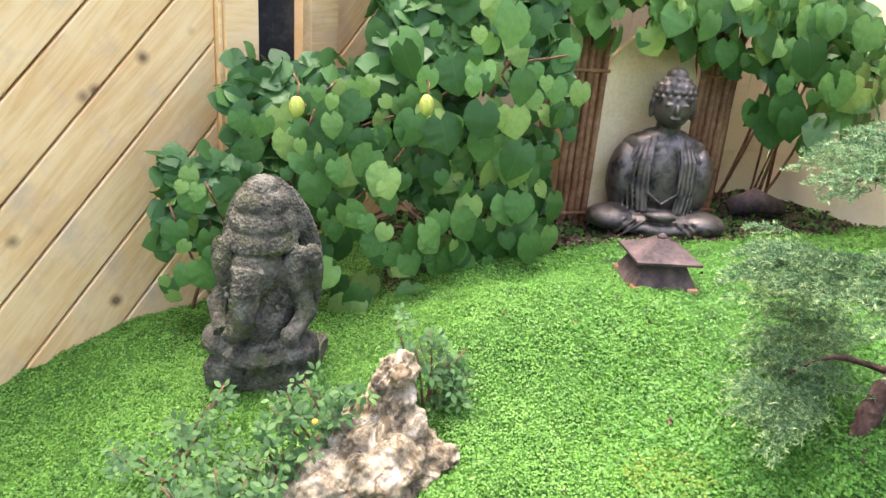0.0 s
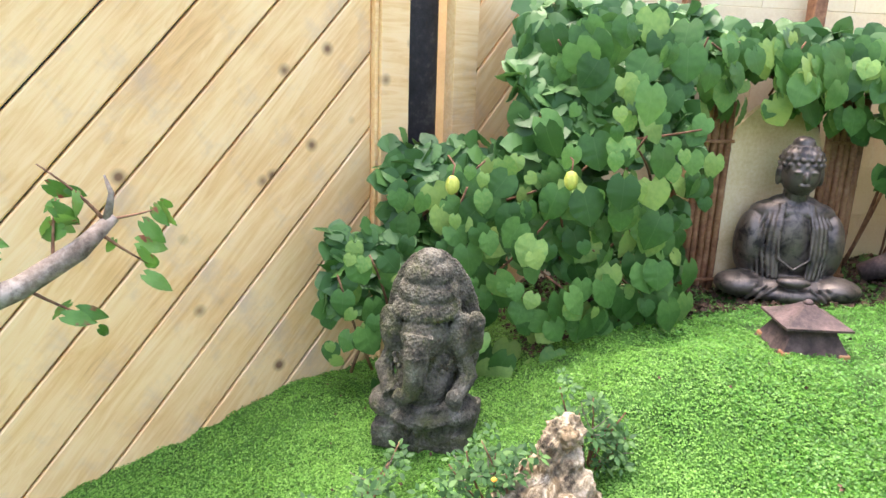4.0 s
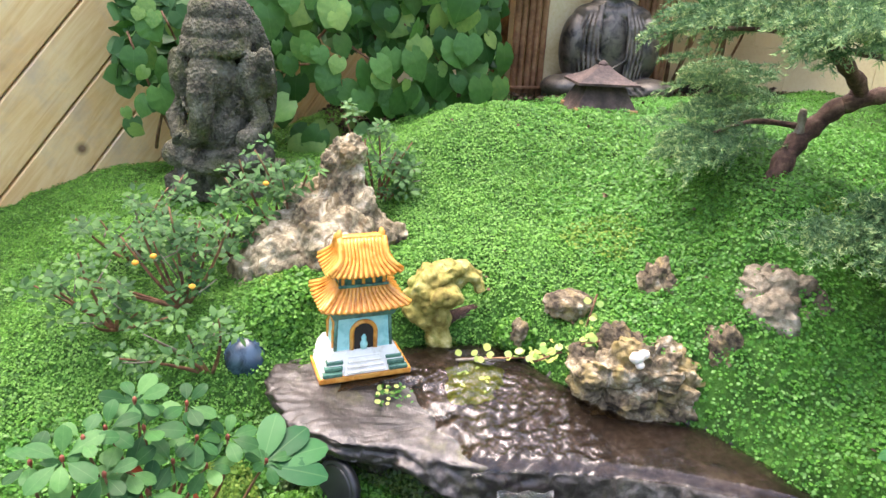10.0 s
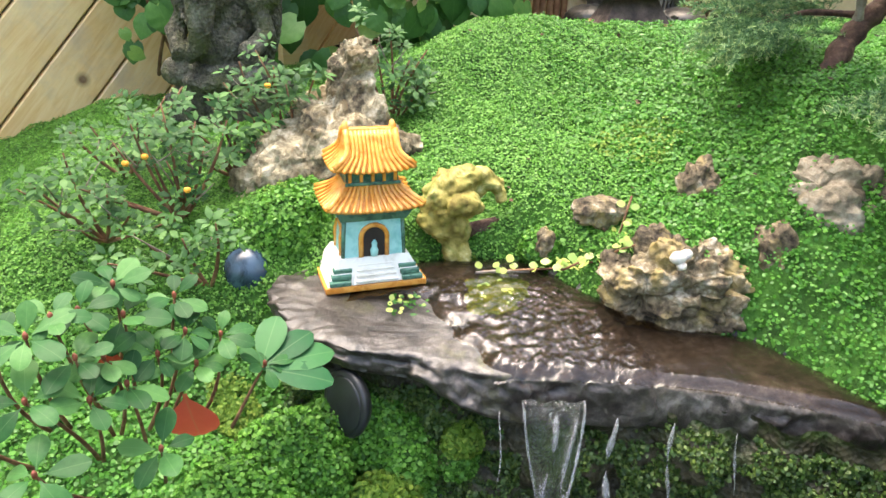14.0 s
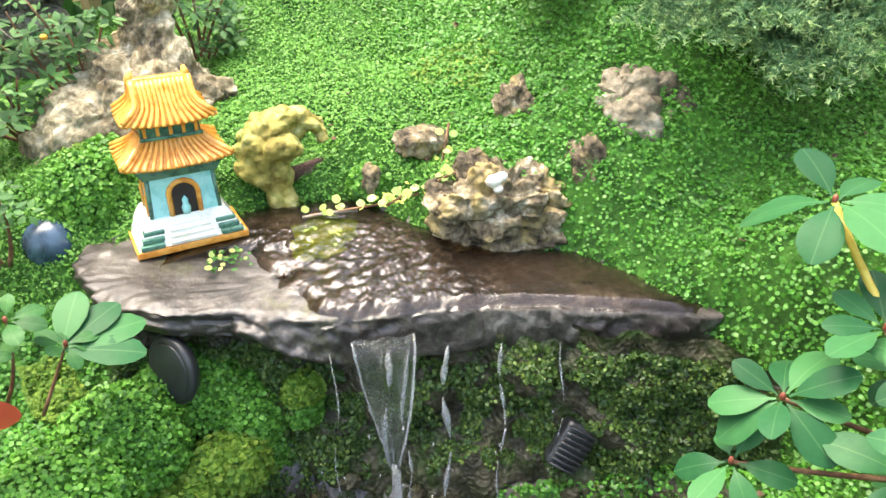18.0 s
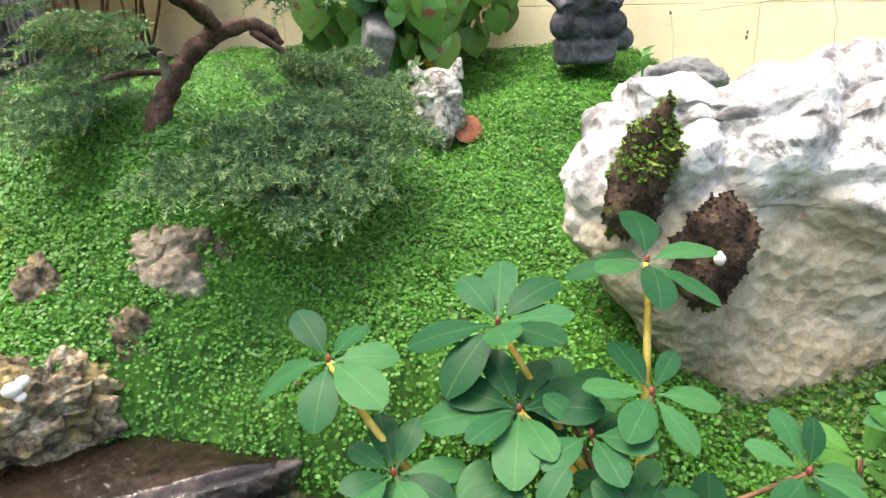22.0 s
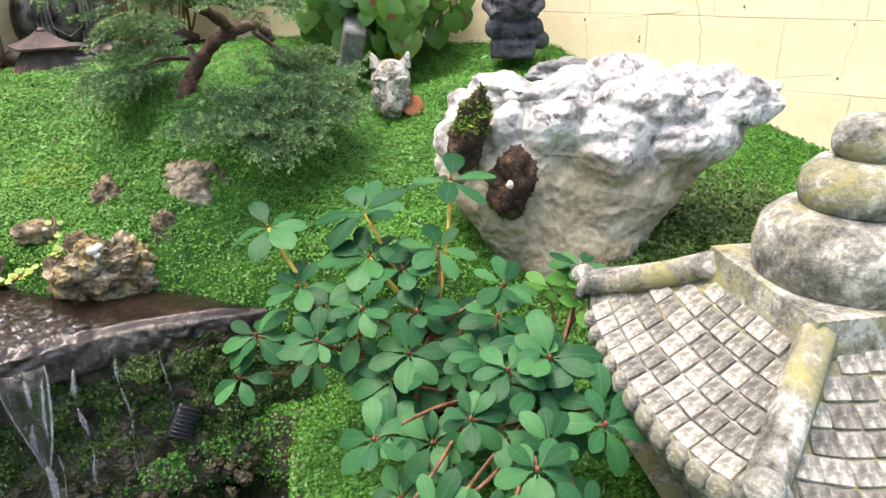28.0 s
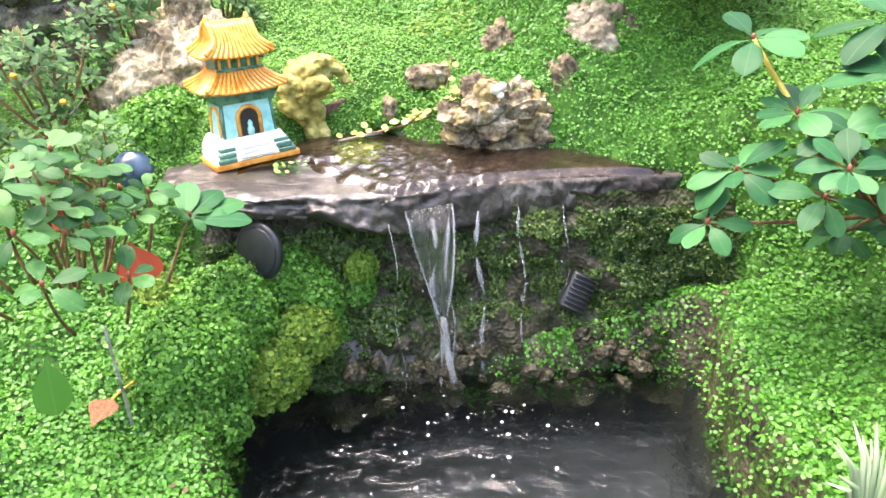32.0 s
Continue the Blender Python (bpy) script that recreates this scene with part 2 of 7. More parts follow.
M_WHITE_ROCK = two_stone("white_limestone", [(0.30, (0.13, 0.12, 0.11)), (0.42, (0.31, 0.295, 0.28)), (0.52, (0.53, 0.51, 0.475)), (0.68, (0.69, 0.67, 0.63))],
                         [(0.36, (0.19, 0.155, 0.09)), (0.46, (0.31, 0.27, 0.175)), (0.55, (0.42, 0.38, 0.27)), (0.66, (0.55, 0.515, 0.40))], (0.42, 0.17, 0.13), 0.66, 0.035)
M_BROWN_ROCK = stone("brown_lava_stone", [(0.32, (0.025, 0.019, 0.013)), (0.44, (0.095, 0.073, 0.046)), (0.55, (0.19, 0.15, 0.088)), (0.68, (0.40, 0.36, 0.28))], 85, 16, 0.85, 1.0, (0.27, 0.205, 0.075), 7, (0.5, 0.62), voro=80)
M_GREYBROWN = stone("grey_brown_stone", [(0.32, (0.05, 0.04, 0.028)), (0.45, (0.14, 0.115, 0.08)), (0.56, (0.24, 0.20, 0.14)), (0.68, (0.36, 0.32, 0.25))], 80, 11, 0.88, 1.0, (0.11, 0.085, 0.05), 9, (0.52, 0.62), voro=50)
M_OCHRE_ROCK = stone("mossy_ochre_stone", [(0.28, (0.10, 0.075, 0.015)), (0.46, (0.27, 0.23, 0.055)), (0.6, (0.42, 0.37, 0.13)), (0.75, (0.55, 0.50, 0.30))], 50, 10, 0.8, 0.6, (0.14, 0.17, 0.03), 10, (0.5, 0.62), voro=60)
M_WET = stone("wet_slate", [(0.3, (0.012, 0.009, 0.008)), (0.48, (0.042, 0.034, 0.029)), (0.6, (0.10, 0.085, 0.074)), (0.72, (0.19, 0.168, 0.152))], 70, 12, 0.40, 0.6, (0.085, 0.078, 0.035), 7, (0.56, 0.68), spec=0.5)


def wet_coat(m, size, strength, depth, rough=0.03):
    """A clear film of running water over a stone."""
    n, l = m.node_tree.nodes, m.node_tree.links
    p = n["Principled BSDF"]
    p.inputs["Coat Weight"].default_value, p.inputs["Coat Roughness"].default_value, p.inputs["Coat IOR"].default_value = 0.3, rough, 1.4
    a = noise_node(n, l, n.new("ShaderNodeTexCoord").outputs["Object"], size, 3, 0.6, 1.5)
    k = n.new("ShaderNodeBump")
    k.inputs["Strength"].default_value, k.inputs["Distance"].default_value = strength, depth
    l.new(a.outputs["Fac"], k.inputs["Height"])
    l.new(k.outputs[0], p.inputs["Coat Normal"])


wet_coat(M_WET, 32, 0.6, 0.008, 0.05)
M_ALGAE = stone("wet_algae", [(0.3, (0.05, 0.09, 0.01)), (0.5, (0.16, 0.24, 0.02)), (0.7, (0.34, 0.40, 0.05))], 90, 22, 0.4, 0.9)
wet_coat(M_ALGAE, 30, 0.5, 0.01)
M_POND_WALL = stone("pond_wall_stone", [(0.3, (0.014, 0.013, 0.007)), (0.5, (0.042, 0.038, 0.021)), (0.7, (0.11, 0.092, 0.055))], 90, 16, 0.5, 0.9, (0.03, 0.05, 0.01), 9, (0.5, 0.62), voro=110)
M_CARVED = stone("carved_lava_stone", [(0.30, (0.022, 0.021, 0.014)), (0.45, (0.068, 0.064, 0.045)), (0.57, (0.118, 0.112, 0.08)), (0.74, (0.20, 0.19, 0.145))], 90, 14, 0.95, 0.8, (0.06, 0.068, 0.025), 8, (0.50, 0.64), voro=120)
M_DARK_STATUE = stone("dark_carved_stone", [(0.3, (0.018, 0.018, 0.02)), (0.5, (0.045, 0.045, 0.05)), (0.72, (0.11, 0.11, 0.12))], 70, 12, 0.8, 0.7)
M_LANTERN = stone("lichened_granite", [(0.30, (0.05, 0.05, 0.042)), (0.43, (0.14, 0.138, 0.115)), (0.53, (0.22, 0.212, 0.18)), (0.65, (0.45, 0.435, 0.385))], 120, 24, 0.95, 0.9, (0.25, 0.235, 0.10), 7, (0.50, 0.62))
M_TILE = stone("lichened_roof_tile", [(0.30, (0.07, 0.068, 0.06)), (0.43, (0.16, 0.155, 0.135)), (0.53, (0.26, 0.25, 0.22)), (0.65, (0.45, 0.435, 0.395))], 130, 30, 0.95, 0.9, (0.60, 0.59, 0.55), 22, (0.52, 0.60))
tn, tl = M_TILE.node_tree.nodes, M_TILE.node_tree.links
tr = ramp(tn, [(0.35, (0.55, 0.55, 0.53)), (0.8, (1.35, 1.34, 1.30))])
tl.new(tn.new("ShaderNodeObjectInfo").outputs["Random"], tr.inputs[0])
tp = tn["Principled BSDF"].inputs["Base Color"]
tl.new(mixed(tn, tl, tp.links[0].from_socket, tr.outputs[0], 0.8, "MULTIPLY"), tp)
M_CAT = stone("speckled_white_stone", [(0.3, (0.08, 0.075, 0.06)), (0.45, (0.24, 0.23, 0.20)), (0.56, (0.42, 0.405, 0.365)), (0.7, (0.58, 0.565, 0.52))], 120, 20, 0.9, 0.8, (0.10, 0.085, 0.06), 34, (0.52, 0.60))
M_GREY_STONE = stone("grey_stone", [(0.3, (0.08, 0.08, 0.075)), (0.5, (0.17, 0.17, 0.16)), (0.7, (0.28, 0.28, 0.26))], 70, 9, 0.9, 0.5)
M_DIRT = stone("rock_soil", [(0.3, (0.015, 0.01, 0.006)), (0.5, (0.05, 0.032, 0.02)), (0.7, (0.12, 0.075, 0.045))], 120, 25, 0.95, 1.0, (0.08, 0.10, 0.02), 14, (0.58, 0.66))
M_WALL = stone("yellow_wall_paint", [(0.3, (0.76, 0.62, 0.36)), (0.5, (0.83, 0.70, 0.44)), (0.7, (0.86, 0.75, 0.50))], 90, 2.5, 0.8, 0.12, (0.78, 0.68, 0.48), 3.0, (0.62, 0.8))
M_CEDAR = cedar("planed_cedar", 1.07)
M_CEDAR_EDGE = cedar("orange_cedar_edge", 1.1)
M_BLACK_POST = stone("tarred_post", [(0.3, (0.006, 0.007, 0.008)), (0.55, (0.02, 0.021, 0.022)), (0.75, (0.07, 0.07, 0.06))], 40, 5, 0.7, 0.5, (0.22, 0.21, 0.13), 10, (0.66, 0.72))
M_BAMBOO = stone("weathered_bamboo", [(0.3, (0.10, 0.045, 0.02)), (0.5, (0.25, 0.12, 0.055)), (0.7, (0.40, 0.23, 0.11))], 50, 6, 0.55, 0.25)
M_BOARD = stone("cream_board", [(0.3, (0.58, 0.43, 0.20)), (0.5, (0.70, 0.55, 0.29)), (0.7, (0.78, 0.65, 0.40))], 80, 4, 0.7, 0.1)
M_BRONZE = glaze("dark_bronze", (0.15, 0.13, 0.105), (0.03, 0.028, 0.026), 0.45, 22, 0.6)
M_RUST = stone("dark_rusty_iron", [(0.3, (0.03, 0.022, 0.02)), (0.5, (0.075, 0.052, 0.045)), (0.7, (0.14, 0.10, 0.085))], 70, 12, 0.7, 0.4)
M_ORANGE = glaze("orange_glaze", (0.78, 0.36, 0.07), (0.58, 0.20, 0.02), 0.16, 55)
M_TURQ = glaze("turquoise_glaze", (0.40, 0.72, 0.69), (0.24, 0.55, 0.53), 0.15, 35)
M_WHITE_GLAZE = glaze("white_glaze", (0.80, 0.78, 0.70), (0.64, 0.61, 0.52), 0.15, 35)
M_GREEN_GLAZE = glaze("green_glaze", (0.10, 0.22, 0.15), (0.03, 0.08, 0.06), 0.2, 60)
M_BLUE_GLASS = glaze("dark_blue_glaze", (0.05, 0.085, 0.13), (0.014, 0.024, 0.04), 0.16, 30)
M_BLACK = glaze("black_plastic", (0.02, 0.022, 0.024), (0.012, 0.012, 0.014), 0.4, 30)
# near-black colour that stands for the shade inside openings
M_OPENING_SHADE = glaze("opening_shade", (0.03, 0.02, 0.015), (0.01, 0.008, 0.006), 0.7, 30)
M_RH = foliage("rhododendron_leaf", [(0.2, (0.013, 0.054, 0.020)), (0.5, (0.023, 0.085, 0.031)), (0.8, (0.044, 0.132, 0.044))], 0.30, 0.07, 0.10, True, 0.014)
M_RH_SMALL = foliage("small_rhododendron_leaf", [(0.2, (0.018, 0.060, 0.018)), (0.5, (0.036, 0.108, 0.032)), (0.8, (0.085, 0.195, 0.055))], 0.34, 0.08, 0.15, True, 0.014)
M_RH_YOUNG = foliage("young_leaf", [(0.2, (0.036, 0.125, 0.020)), (0.8, (0.08, 0.215, 0.036))], 0.4, 0.2, 0.3, True, 0.02)
M_RH_RED = foliage("red_leaf", [(0.2, (0.45, 0.05, 0.035)), (0.8, (0.60, 0.10, 0.06))], 0.35, 0.5, 0.25, True, 0.02)
M_AZ = foliage("azalea_leaf", [(0.15, (0.024, 0.066, 0.020)), (0.5, (0.055, 0.132, 0.038)), (0.85, (0.11, 0.21, 0.06))], 0.5, 0.14, 0.2, True)
M_VINE = foliage("vine_leaf", [(0.2, (0.035, 0.10, 0.022)), (0.45, (0.065, 0.17, 0.036)), (0.66, (0.12, 0.265, 0.062)), (0.82, (0.24, 0.37, 0.09))], 0.38, 0.26, 0.3, True, 0.014)
M_VINE_R = foliage("mottled_vine_leaf", [(0.15, (0.05, 0.15, 0.02)), (0.5, (0.09, 0.225, 0.036)), (0.9, (0.17, 0.32, 0.065))], 0.42, 0.45, 0.3, True, 0.014, (0.20, 0.05, 0.04))
M_JUNIPER = foliage("juniper_needle", [(0.30, (0.045, 0.11, 0.045)), (0.5, (0.105, 0.205, 0.085)), (0.70, (0.20, 0.31, 0.13))], 0.6, 0.3, 0.2, False)
M_JUNIPER_TIP = foliage("juniper_tip_needle", [(0.30, (0.16, 0.29, 0.11)), (0.5, (0.29, 0.42, 0.165)), (0.72, (0.46, 0.54, 0.24))], 0.6, 0.3, 0.2, False)
M_BARK = stone("juniper_bark", [(0.3, (0.022, 0.012, 0.009)), (0.5, (0.075, 0.042, 0.03)), (0.7, (0.17, 0.11, 0.08))], 90, 20, 0.9, 0.9)
M_DEADWOOD = stone("silver_deadwood", [(0.3, (0.09, 0.07, 0.05)), (0.5, (0.21, 0.175, 0.135)), (0.7, (0.36, 0.32, 0.26))], 80, 20, 0.85, 0.6)
M_STEM = stone("woody_stem", [(0.3, (0.07, 0.035, 0.02)), (0.5, (0.17, 0.085, 0.045)), (0.7, (0.30, 0.17, 0.09))], 80, 20, 0.8, 0.5)
M_STEM_Y = stone("yellow_stem", [(0.3, (0.35, 0.22, 0.03)), (0.5, (0.52, 0.38, 0.06)), (0.7, (0.60, 0.48, 0.12))], 80, 30, 0.6, 0.2)
M_BUD = stone("red_bud", [(0.3, (0.12, 0.025, 0.015)), (0.7, (0.26, 0.08, 0.045))], 80, 30, 0.5, 0.2)
M_SEDUM = foliage("sedum_leaf", [(0.1, (0.16, 0.30, 0.06)), (0.5, (0.30, 0.42, 0.10)), (0.9, (0.58, 0.60, 0.14))], 0.4, 0.45, 0.3, True)
M_DRY = stone("dry_leaf", [(0.3, (0.16, 0.05, 0.02)), (0.5, (0.32, 0.11, 0.05)), (0.75, (0.45, 0.22, 0.10))], 60, 15, 0.7, 0.4)
M_YELLOW_LEAF = stone("yellow_leaf", [(0.3, (0.55, 0.16, 0.02)), (0.5, (0.75, 0.36, 0.03)), (0.75, (0.80, 0.50, 0.06))], 40, 12, 0.6, 0.3)
M_POD = stone("yellow_pod", [(0.3, (0.26, 0.34, 0.05)), (0.6, (0.50, 0.53, 0.10))], 50, 20, 0.5, 0.3)
M_FLOWER = stone("orange_flower", [(0.3, (0.75, 0.25, 0.02)), (0.6, (0.85, 0.42, 0.05))], 50, 20, 0.6, 0.2)
M_PEBBLE = stone("white_pebble", [(0.3, (0.55, 0.48, 0.40)), (0.6, (0.75, 0.70, 0.63))], 60, 15, 0.6, 0.3)
M_LINER = glaze("black_pond_liner", (0.012, 0.013, 0.012), (0.004, 0.004, 0.004), 0.6, 12)
M_CRACK = glaze("dark_crack", (0.10, 0.07, 0.035), (0.03, 0.02, 0.012), 0.9, 40)
M_FOAM = glaze("froth", (0.75, 0.78, 0.80), (0.55, 0.58, 0.60), 0.25, 60)
M_POND = water("pond_surface", (0.30, 0.38, 0.42), 0.03, 0.7, 14, 0.02)
M_FILM = water("running_film", (0.17, 0.12, 0.085), 0.01, 0.4, 45, 0.007)
M_FILM.node_tree.nodes["Principled BSDF"].inputs["IOR"].default_value = 1.5
M_FALL = water("falling_water", (0.95, 0.96, 0.97), 0.12, 0.8, 60, 0.01)
M_FALL.node_tree.nodes["Principled BSDF"].inputs["Transmission Weight"].default_value = 0.88
M_SHEET = water("clear_sheet", (0.96, 0.97, 0.96), 0.02, 0.9, 55, 0.012)
M_REED = foliage("pale_reed", [(0.2, (0.16, 0.24, 0.12)), (0.8, (0.34, 0.42, 0.26))], 0.5, 0.4, 0.2, True)
# moss green of the pond wall; also paints shade into the white rock's cover
M_MOSS_AND_SHADE = foliage("dark_moss_and_shade", [(0.25, (0.015, 0.04, 0.006)), (0.5, (0.045, 0.095, 0.015)), (0.75, (0.11, 0.16, 0.03))], 0.5, 0.4, 0.2, False)
M_LITTER = stone("dark_litter", [(0.3, (0.015, 0.010, 0.007)), (0.5, (0.05, 0.03, 0.018)), (0.7, (0.13, 0.08, 0.045))], 40, 12, 0.9, 0.5)


# building helpers
def link(name, me, mat=None, parent=None, label=""):
    ob = new(name, me)
    if mat and not me.materials:
        me.materials.append(mat)
    if parent:
        ob.parent = parent
    if label:
        ob["label"] = label
    return ob


def part(name, bm, mat, parent=None, label="", smooth=True):
    me = bpy.data.meshes.new(name)
    bmesh.ops.recalc_face_normals(bm, faces=bm.faces[:])
    bm.to_mesh(me)
    bm.free()
    if smooth:
        me.polygons.foreach_set("use_smooth", np.ones(len(me.polygons), bool))
    return link(name, me, mat, parent, label)


def raw(name, verts, faces, mat, parent=None, label="", smooth=True):
    me = bpy.data.meshes.new(name)
    me.from_pydata([tuple(v) for v in verts], [], [tuple(f) for f in faces])
    if smooth:
        me.polygons.foreach_set("use_smooth", np.ones(len(me.polygons), bool))
    me.update()
    return link(name, me, mat, parent, label)


def root(name, at, label, category, group="", kind=""):
    e = new(name)
    e.empty_display_size = 0.02
    e.location = at
    return tagged(e, label, category, group, kind)


def cloud(name, tv, tf, where, turn, size, mat, parent=None, label=""):
    """Many copies of one small leaf in one mesh. tv: (k,3), tf: faces all of one length, turn: (n,3,3), size: (n,) or (n,3)."""
    n, k = len(where), len(tv)
    size = np.broadcast_to(np.asarray(size, float).reshape(n, -1), (n, 3))
    v = np.einsum("nij,nkj->nki", turn, tv[None] * size[:, None, :]) + where[:, None, :]
    f = (np.asarray(tf)[None] + (np.arange(n) * k)[:, None, None]).reshape(-1, len(tf[0]))
    me = bpy.data.meshes.new(name)
    me.vertices.add(n * k)
    me.vertices.foreach_set("co", v.astype(np.float32).ravel())
    me.loops.add(f.size)
    me.loops.foreach_set("vertex_index", f.astype(np.int32).ravel())
    me.polygons.add(len(f))
    me.polygons.foreach_set("loop_start", np.arange(len(f), dtype=np.int32) * f.shape[1])
    me.polygons.foreach_set("use_smooth", np.ones(len(f), bool))
    me.update(calc_edges=True)
    return link(name, me, mat, parent, label)


def turns(rng, n, up, tilt):
    """Random turns whose local Z is near up (n,3) or one vector, tilted by about tilt radians."""
    z = np.broadcast_to(np.asarray(up, float), (n, 3)) + rng.normal(0, tilt, (n, 3))
    z /= np.linalg.norm(z, axis=1, keepdims=True)
    a = rng.normal(size=(n, 3))
    x = np.cross(a, z)
    x /= np.linalg.norm(x, axis=1, keepdims=True)
    return np.stack([x, np.cross(z, x), z], 2)


def box_bm(size, at=(0, 0, 0), bevel=0.0, rot=None, bm=None, seg=2):
    own = bmesh.new()
    bmesh.ops.create_cube(own, size=1)
    bmesh.ops.scale(own, vec=size, verts=own.verts)
    if bevel:
        bmesh.ops.bevel(own, geom=own.edges[:], offset=bevel, segments=seg, affect="EDGES", profile=0.7)
    m = Matrix.Translation(at) @ (rot if rot is not None else Matrix())
    bmesh.ops.transform(own, matrix=m, verts=own.verts)
    return merge(bm, own)


def merge(bm, own):
    if bm is None:
        return own
    me = bpy.data.meshes.new("tmp")
    own.to_mesh(me)
    own.free()
    bm.from_mesh(me)
    bpy.data.meshes.remove(me)
    return bm


def tube_bm(points, radii, sides=8, bm=None):
    """A tapered tube through points."""
    bm = bm or bmesh.new()
    pts = [Vector(p) for p in points]
    rings, ref = [], Vector((0.31, 0.87, 0.38))
    for i, p in enumerate(pts):
        d = (pts[min(i + 1, len(pts) - 1)] - pts[max(i - 1, 0)]).normalized()
        u = d.cross(ref).normalized()
        w = d.cross(u)
        r = radii[i] if hasattr(radii, "__len__") else radii
        rings.append([bm.verts.new(p + r * (math.cos(a) * u + math.sin(a) * w)) for a in [2 * math.pi * k / sides for k in range(sides)]])
    for a, b in zip(rings, rings[1:]):
        for k in range(sides):
            bm.faces.new((a[k], a[(k + 1) % sides], b[(k + 1) % sides], b[k]))
    bm.faces.new(rings[0][::-1])
    bm.faces.new(rings[-1])
    return bm


def lathe_bm(profile, sides=40, bm=None, at=(0, 0, 0)):
    """Turned form from (radius, height) pairs."""
    bm = bm or bmesh.new()
    rings = [[bm.verts.new((at[0] + r * math.cos(2 * math.pi * k / sides), at[1] + r * math.sin(2 * math.pi * k / sides), at[2] + z)) for k in range(sides)] for r, z in profile]
    for a, b in zip(rings, rings[1:]):
        for k in range(sides):
            bm.faces.new((a[k], a[(k + 1) % sides], b[(k + 1) % sides], b[k]))
    bm.faces.new(rings[0][::-1])
    bm.faces.new(rings[-1])
    return bm


def ball_bm(at, radii, rot=(0, 0, 0), bm=None, sub=3):
    own = bmesh.new()
    bmesh.ops.create_icosphere(own, subdivisions=sub, radius=1)
    m = Matrix.LocRotScale(Vector(at), Euler([radians(a) for a in rot]), Vector(radii))
    bmesh.ops.transform(own, matrix=m, verts=own.verts)
    return merge(bm, own)


def rough_rock(name, at, radii, mat, seed, amp=0.28, pits=0.10, freq=1.6, sub=5, rot=(0, 0, 0), flat=None, parent=None):
    """A weathered stone: a ball pushed about by noise at three scales, with pits. Radii in metres, base at the given point."""
    bm = bmesh.new()
    bmesh.ops.create_icosphere(bm, subdivisions=sub, radius=1)
    off = Vector((seed * 3.7, seed * 1.3, seed * 7.1))
    for v in bm.verts:
        d = v.co.normalized()
        a = noise.fractal(d * freq + off, 1.0, 2.0, 4)
        b = noise.voronoi(d * freq * 2.3 + off)[0][0]
        c = noise.turbulence(d * freq * 5 + off, 4, False)
        v.co = d * (1 + amp * a - pits * max(0.0, 0.45 - b) * 3 + pits * 0.5 * (c - 0.5))
        if flat is not None:
            v.co.z = max(v.co.z, flat)
    m = Euler([radians(a) for a in rot]).to_matrix().to_4x4() @ Matrix.Diagonal((*radii, 1))
    bmesh.ops.transform(bm, matrix=m, verts=bm.verts)
    ob = part(name, bm, mat, parent)
    ob.location = at
    return ob


def boulder(name, levels, place, mat, seed, lumps=(), fine=0.004, parent=None, rows=110, around=190, square=2.4):
    """A weathered boulder lofted through levels (z, near end, far end, half depth, set-back), then swollen and pitted.
    place turns (along, depth, z) into the world; lumps: (cells per metre, height in metres, lowest z, blend)."""
    L = np.array(levels)
    zs = L[0, 0] + (L[-1, 0] - L[0, 0]) * (1 - np.cos(np.linspace(0, math.pi, rows))) / 2
    soft = lambda k: np.interp(zs, L[:, 0], L[:, k])
    a0, a1, hd, back = soft(1), soft(2), soft(3), soft(4)
    hd = hd * np.sqrt(np.clip(np.sin(np.linspace(0.02, math.pi - 0.02, rows)) * 3, 0.02, 1))
    ang = np.linspace(0, 2 * math.pi, around, endpoint=False)
    ca, sa = np.cos(ang), np.sin(ang)
    cx, sx = np.sign(ca) * np.abs(ca) ** (2 / square), np.sign(sa) * np.abs(sa) ** (2 / square)
    pts = np.stack([(a0 + a1)[:, None] / 2 + (a1 - a0)[:, None] / 2 * cx, back[:, None] + hd[:, None] * sx, np.broadcast_to(zs[:, None], (rows, around))], 2)
    du = np.roll(pts, -1, 1) - np.roll(pts, 1, 1)
    dv = np.gradient(pts, axis=0)
    nrm = np.cross(du, dv)
    nrm /= np.linalg.norm(nrm, axis=2, keepdims=True) + 1e-9
    off = Vector((seed * 3.7, seed * 1.3, seed * 7.1))
    verts = []
    for j in range(rows):
        for i in range(around):
            q, n = Vector(pts[j, i]), Vector(nrm[j, i])
            warp = q + 0.035 * noise.noise_vector(q * 9 + off)
            e = 0.0
            for cells, high, low, blend in lumps:
                w = float(step(low - blend, low + blend, q.z + 0.05 * noise.noise(q * 8 + off)))
                if w:
                    f = noise.voronoi(warp * cells + off)[0]
                    e += w * high * (0.24 - 1.5 * f[0] * f[0]) - w * high * 0.9 * max(0.0, 0.16 - (f[1] - f[0]))
            e += fine * 1.6 * noise.fractal(q * 28 + off, 0.9, 2.1, 4) + fine * 0.7 * noise.noise(q * 150 + off)
            verts.append(place(*(q + n * e)))
    m = around
    faces = [(j * m + i, j * m + (i + 1) % m, (j + 1) * m + (i + 1) % m, (j + 1) * m + i) for j in range(rows - 1) for i in range(m)]
    faces += [tuple(range(m - 1, -1, -1)), tuple((rows - 1) * m + i for i in range(m))]
    return raw(name, verts, faces, mat, parent)


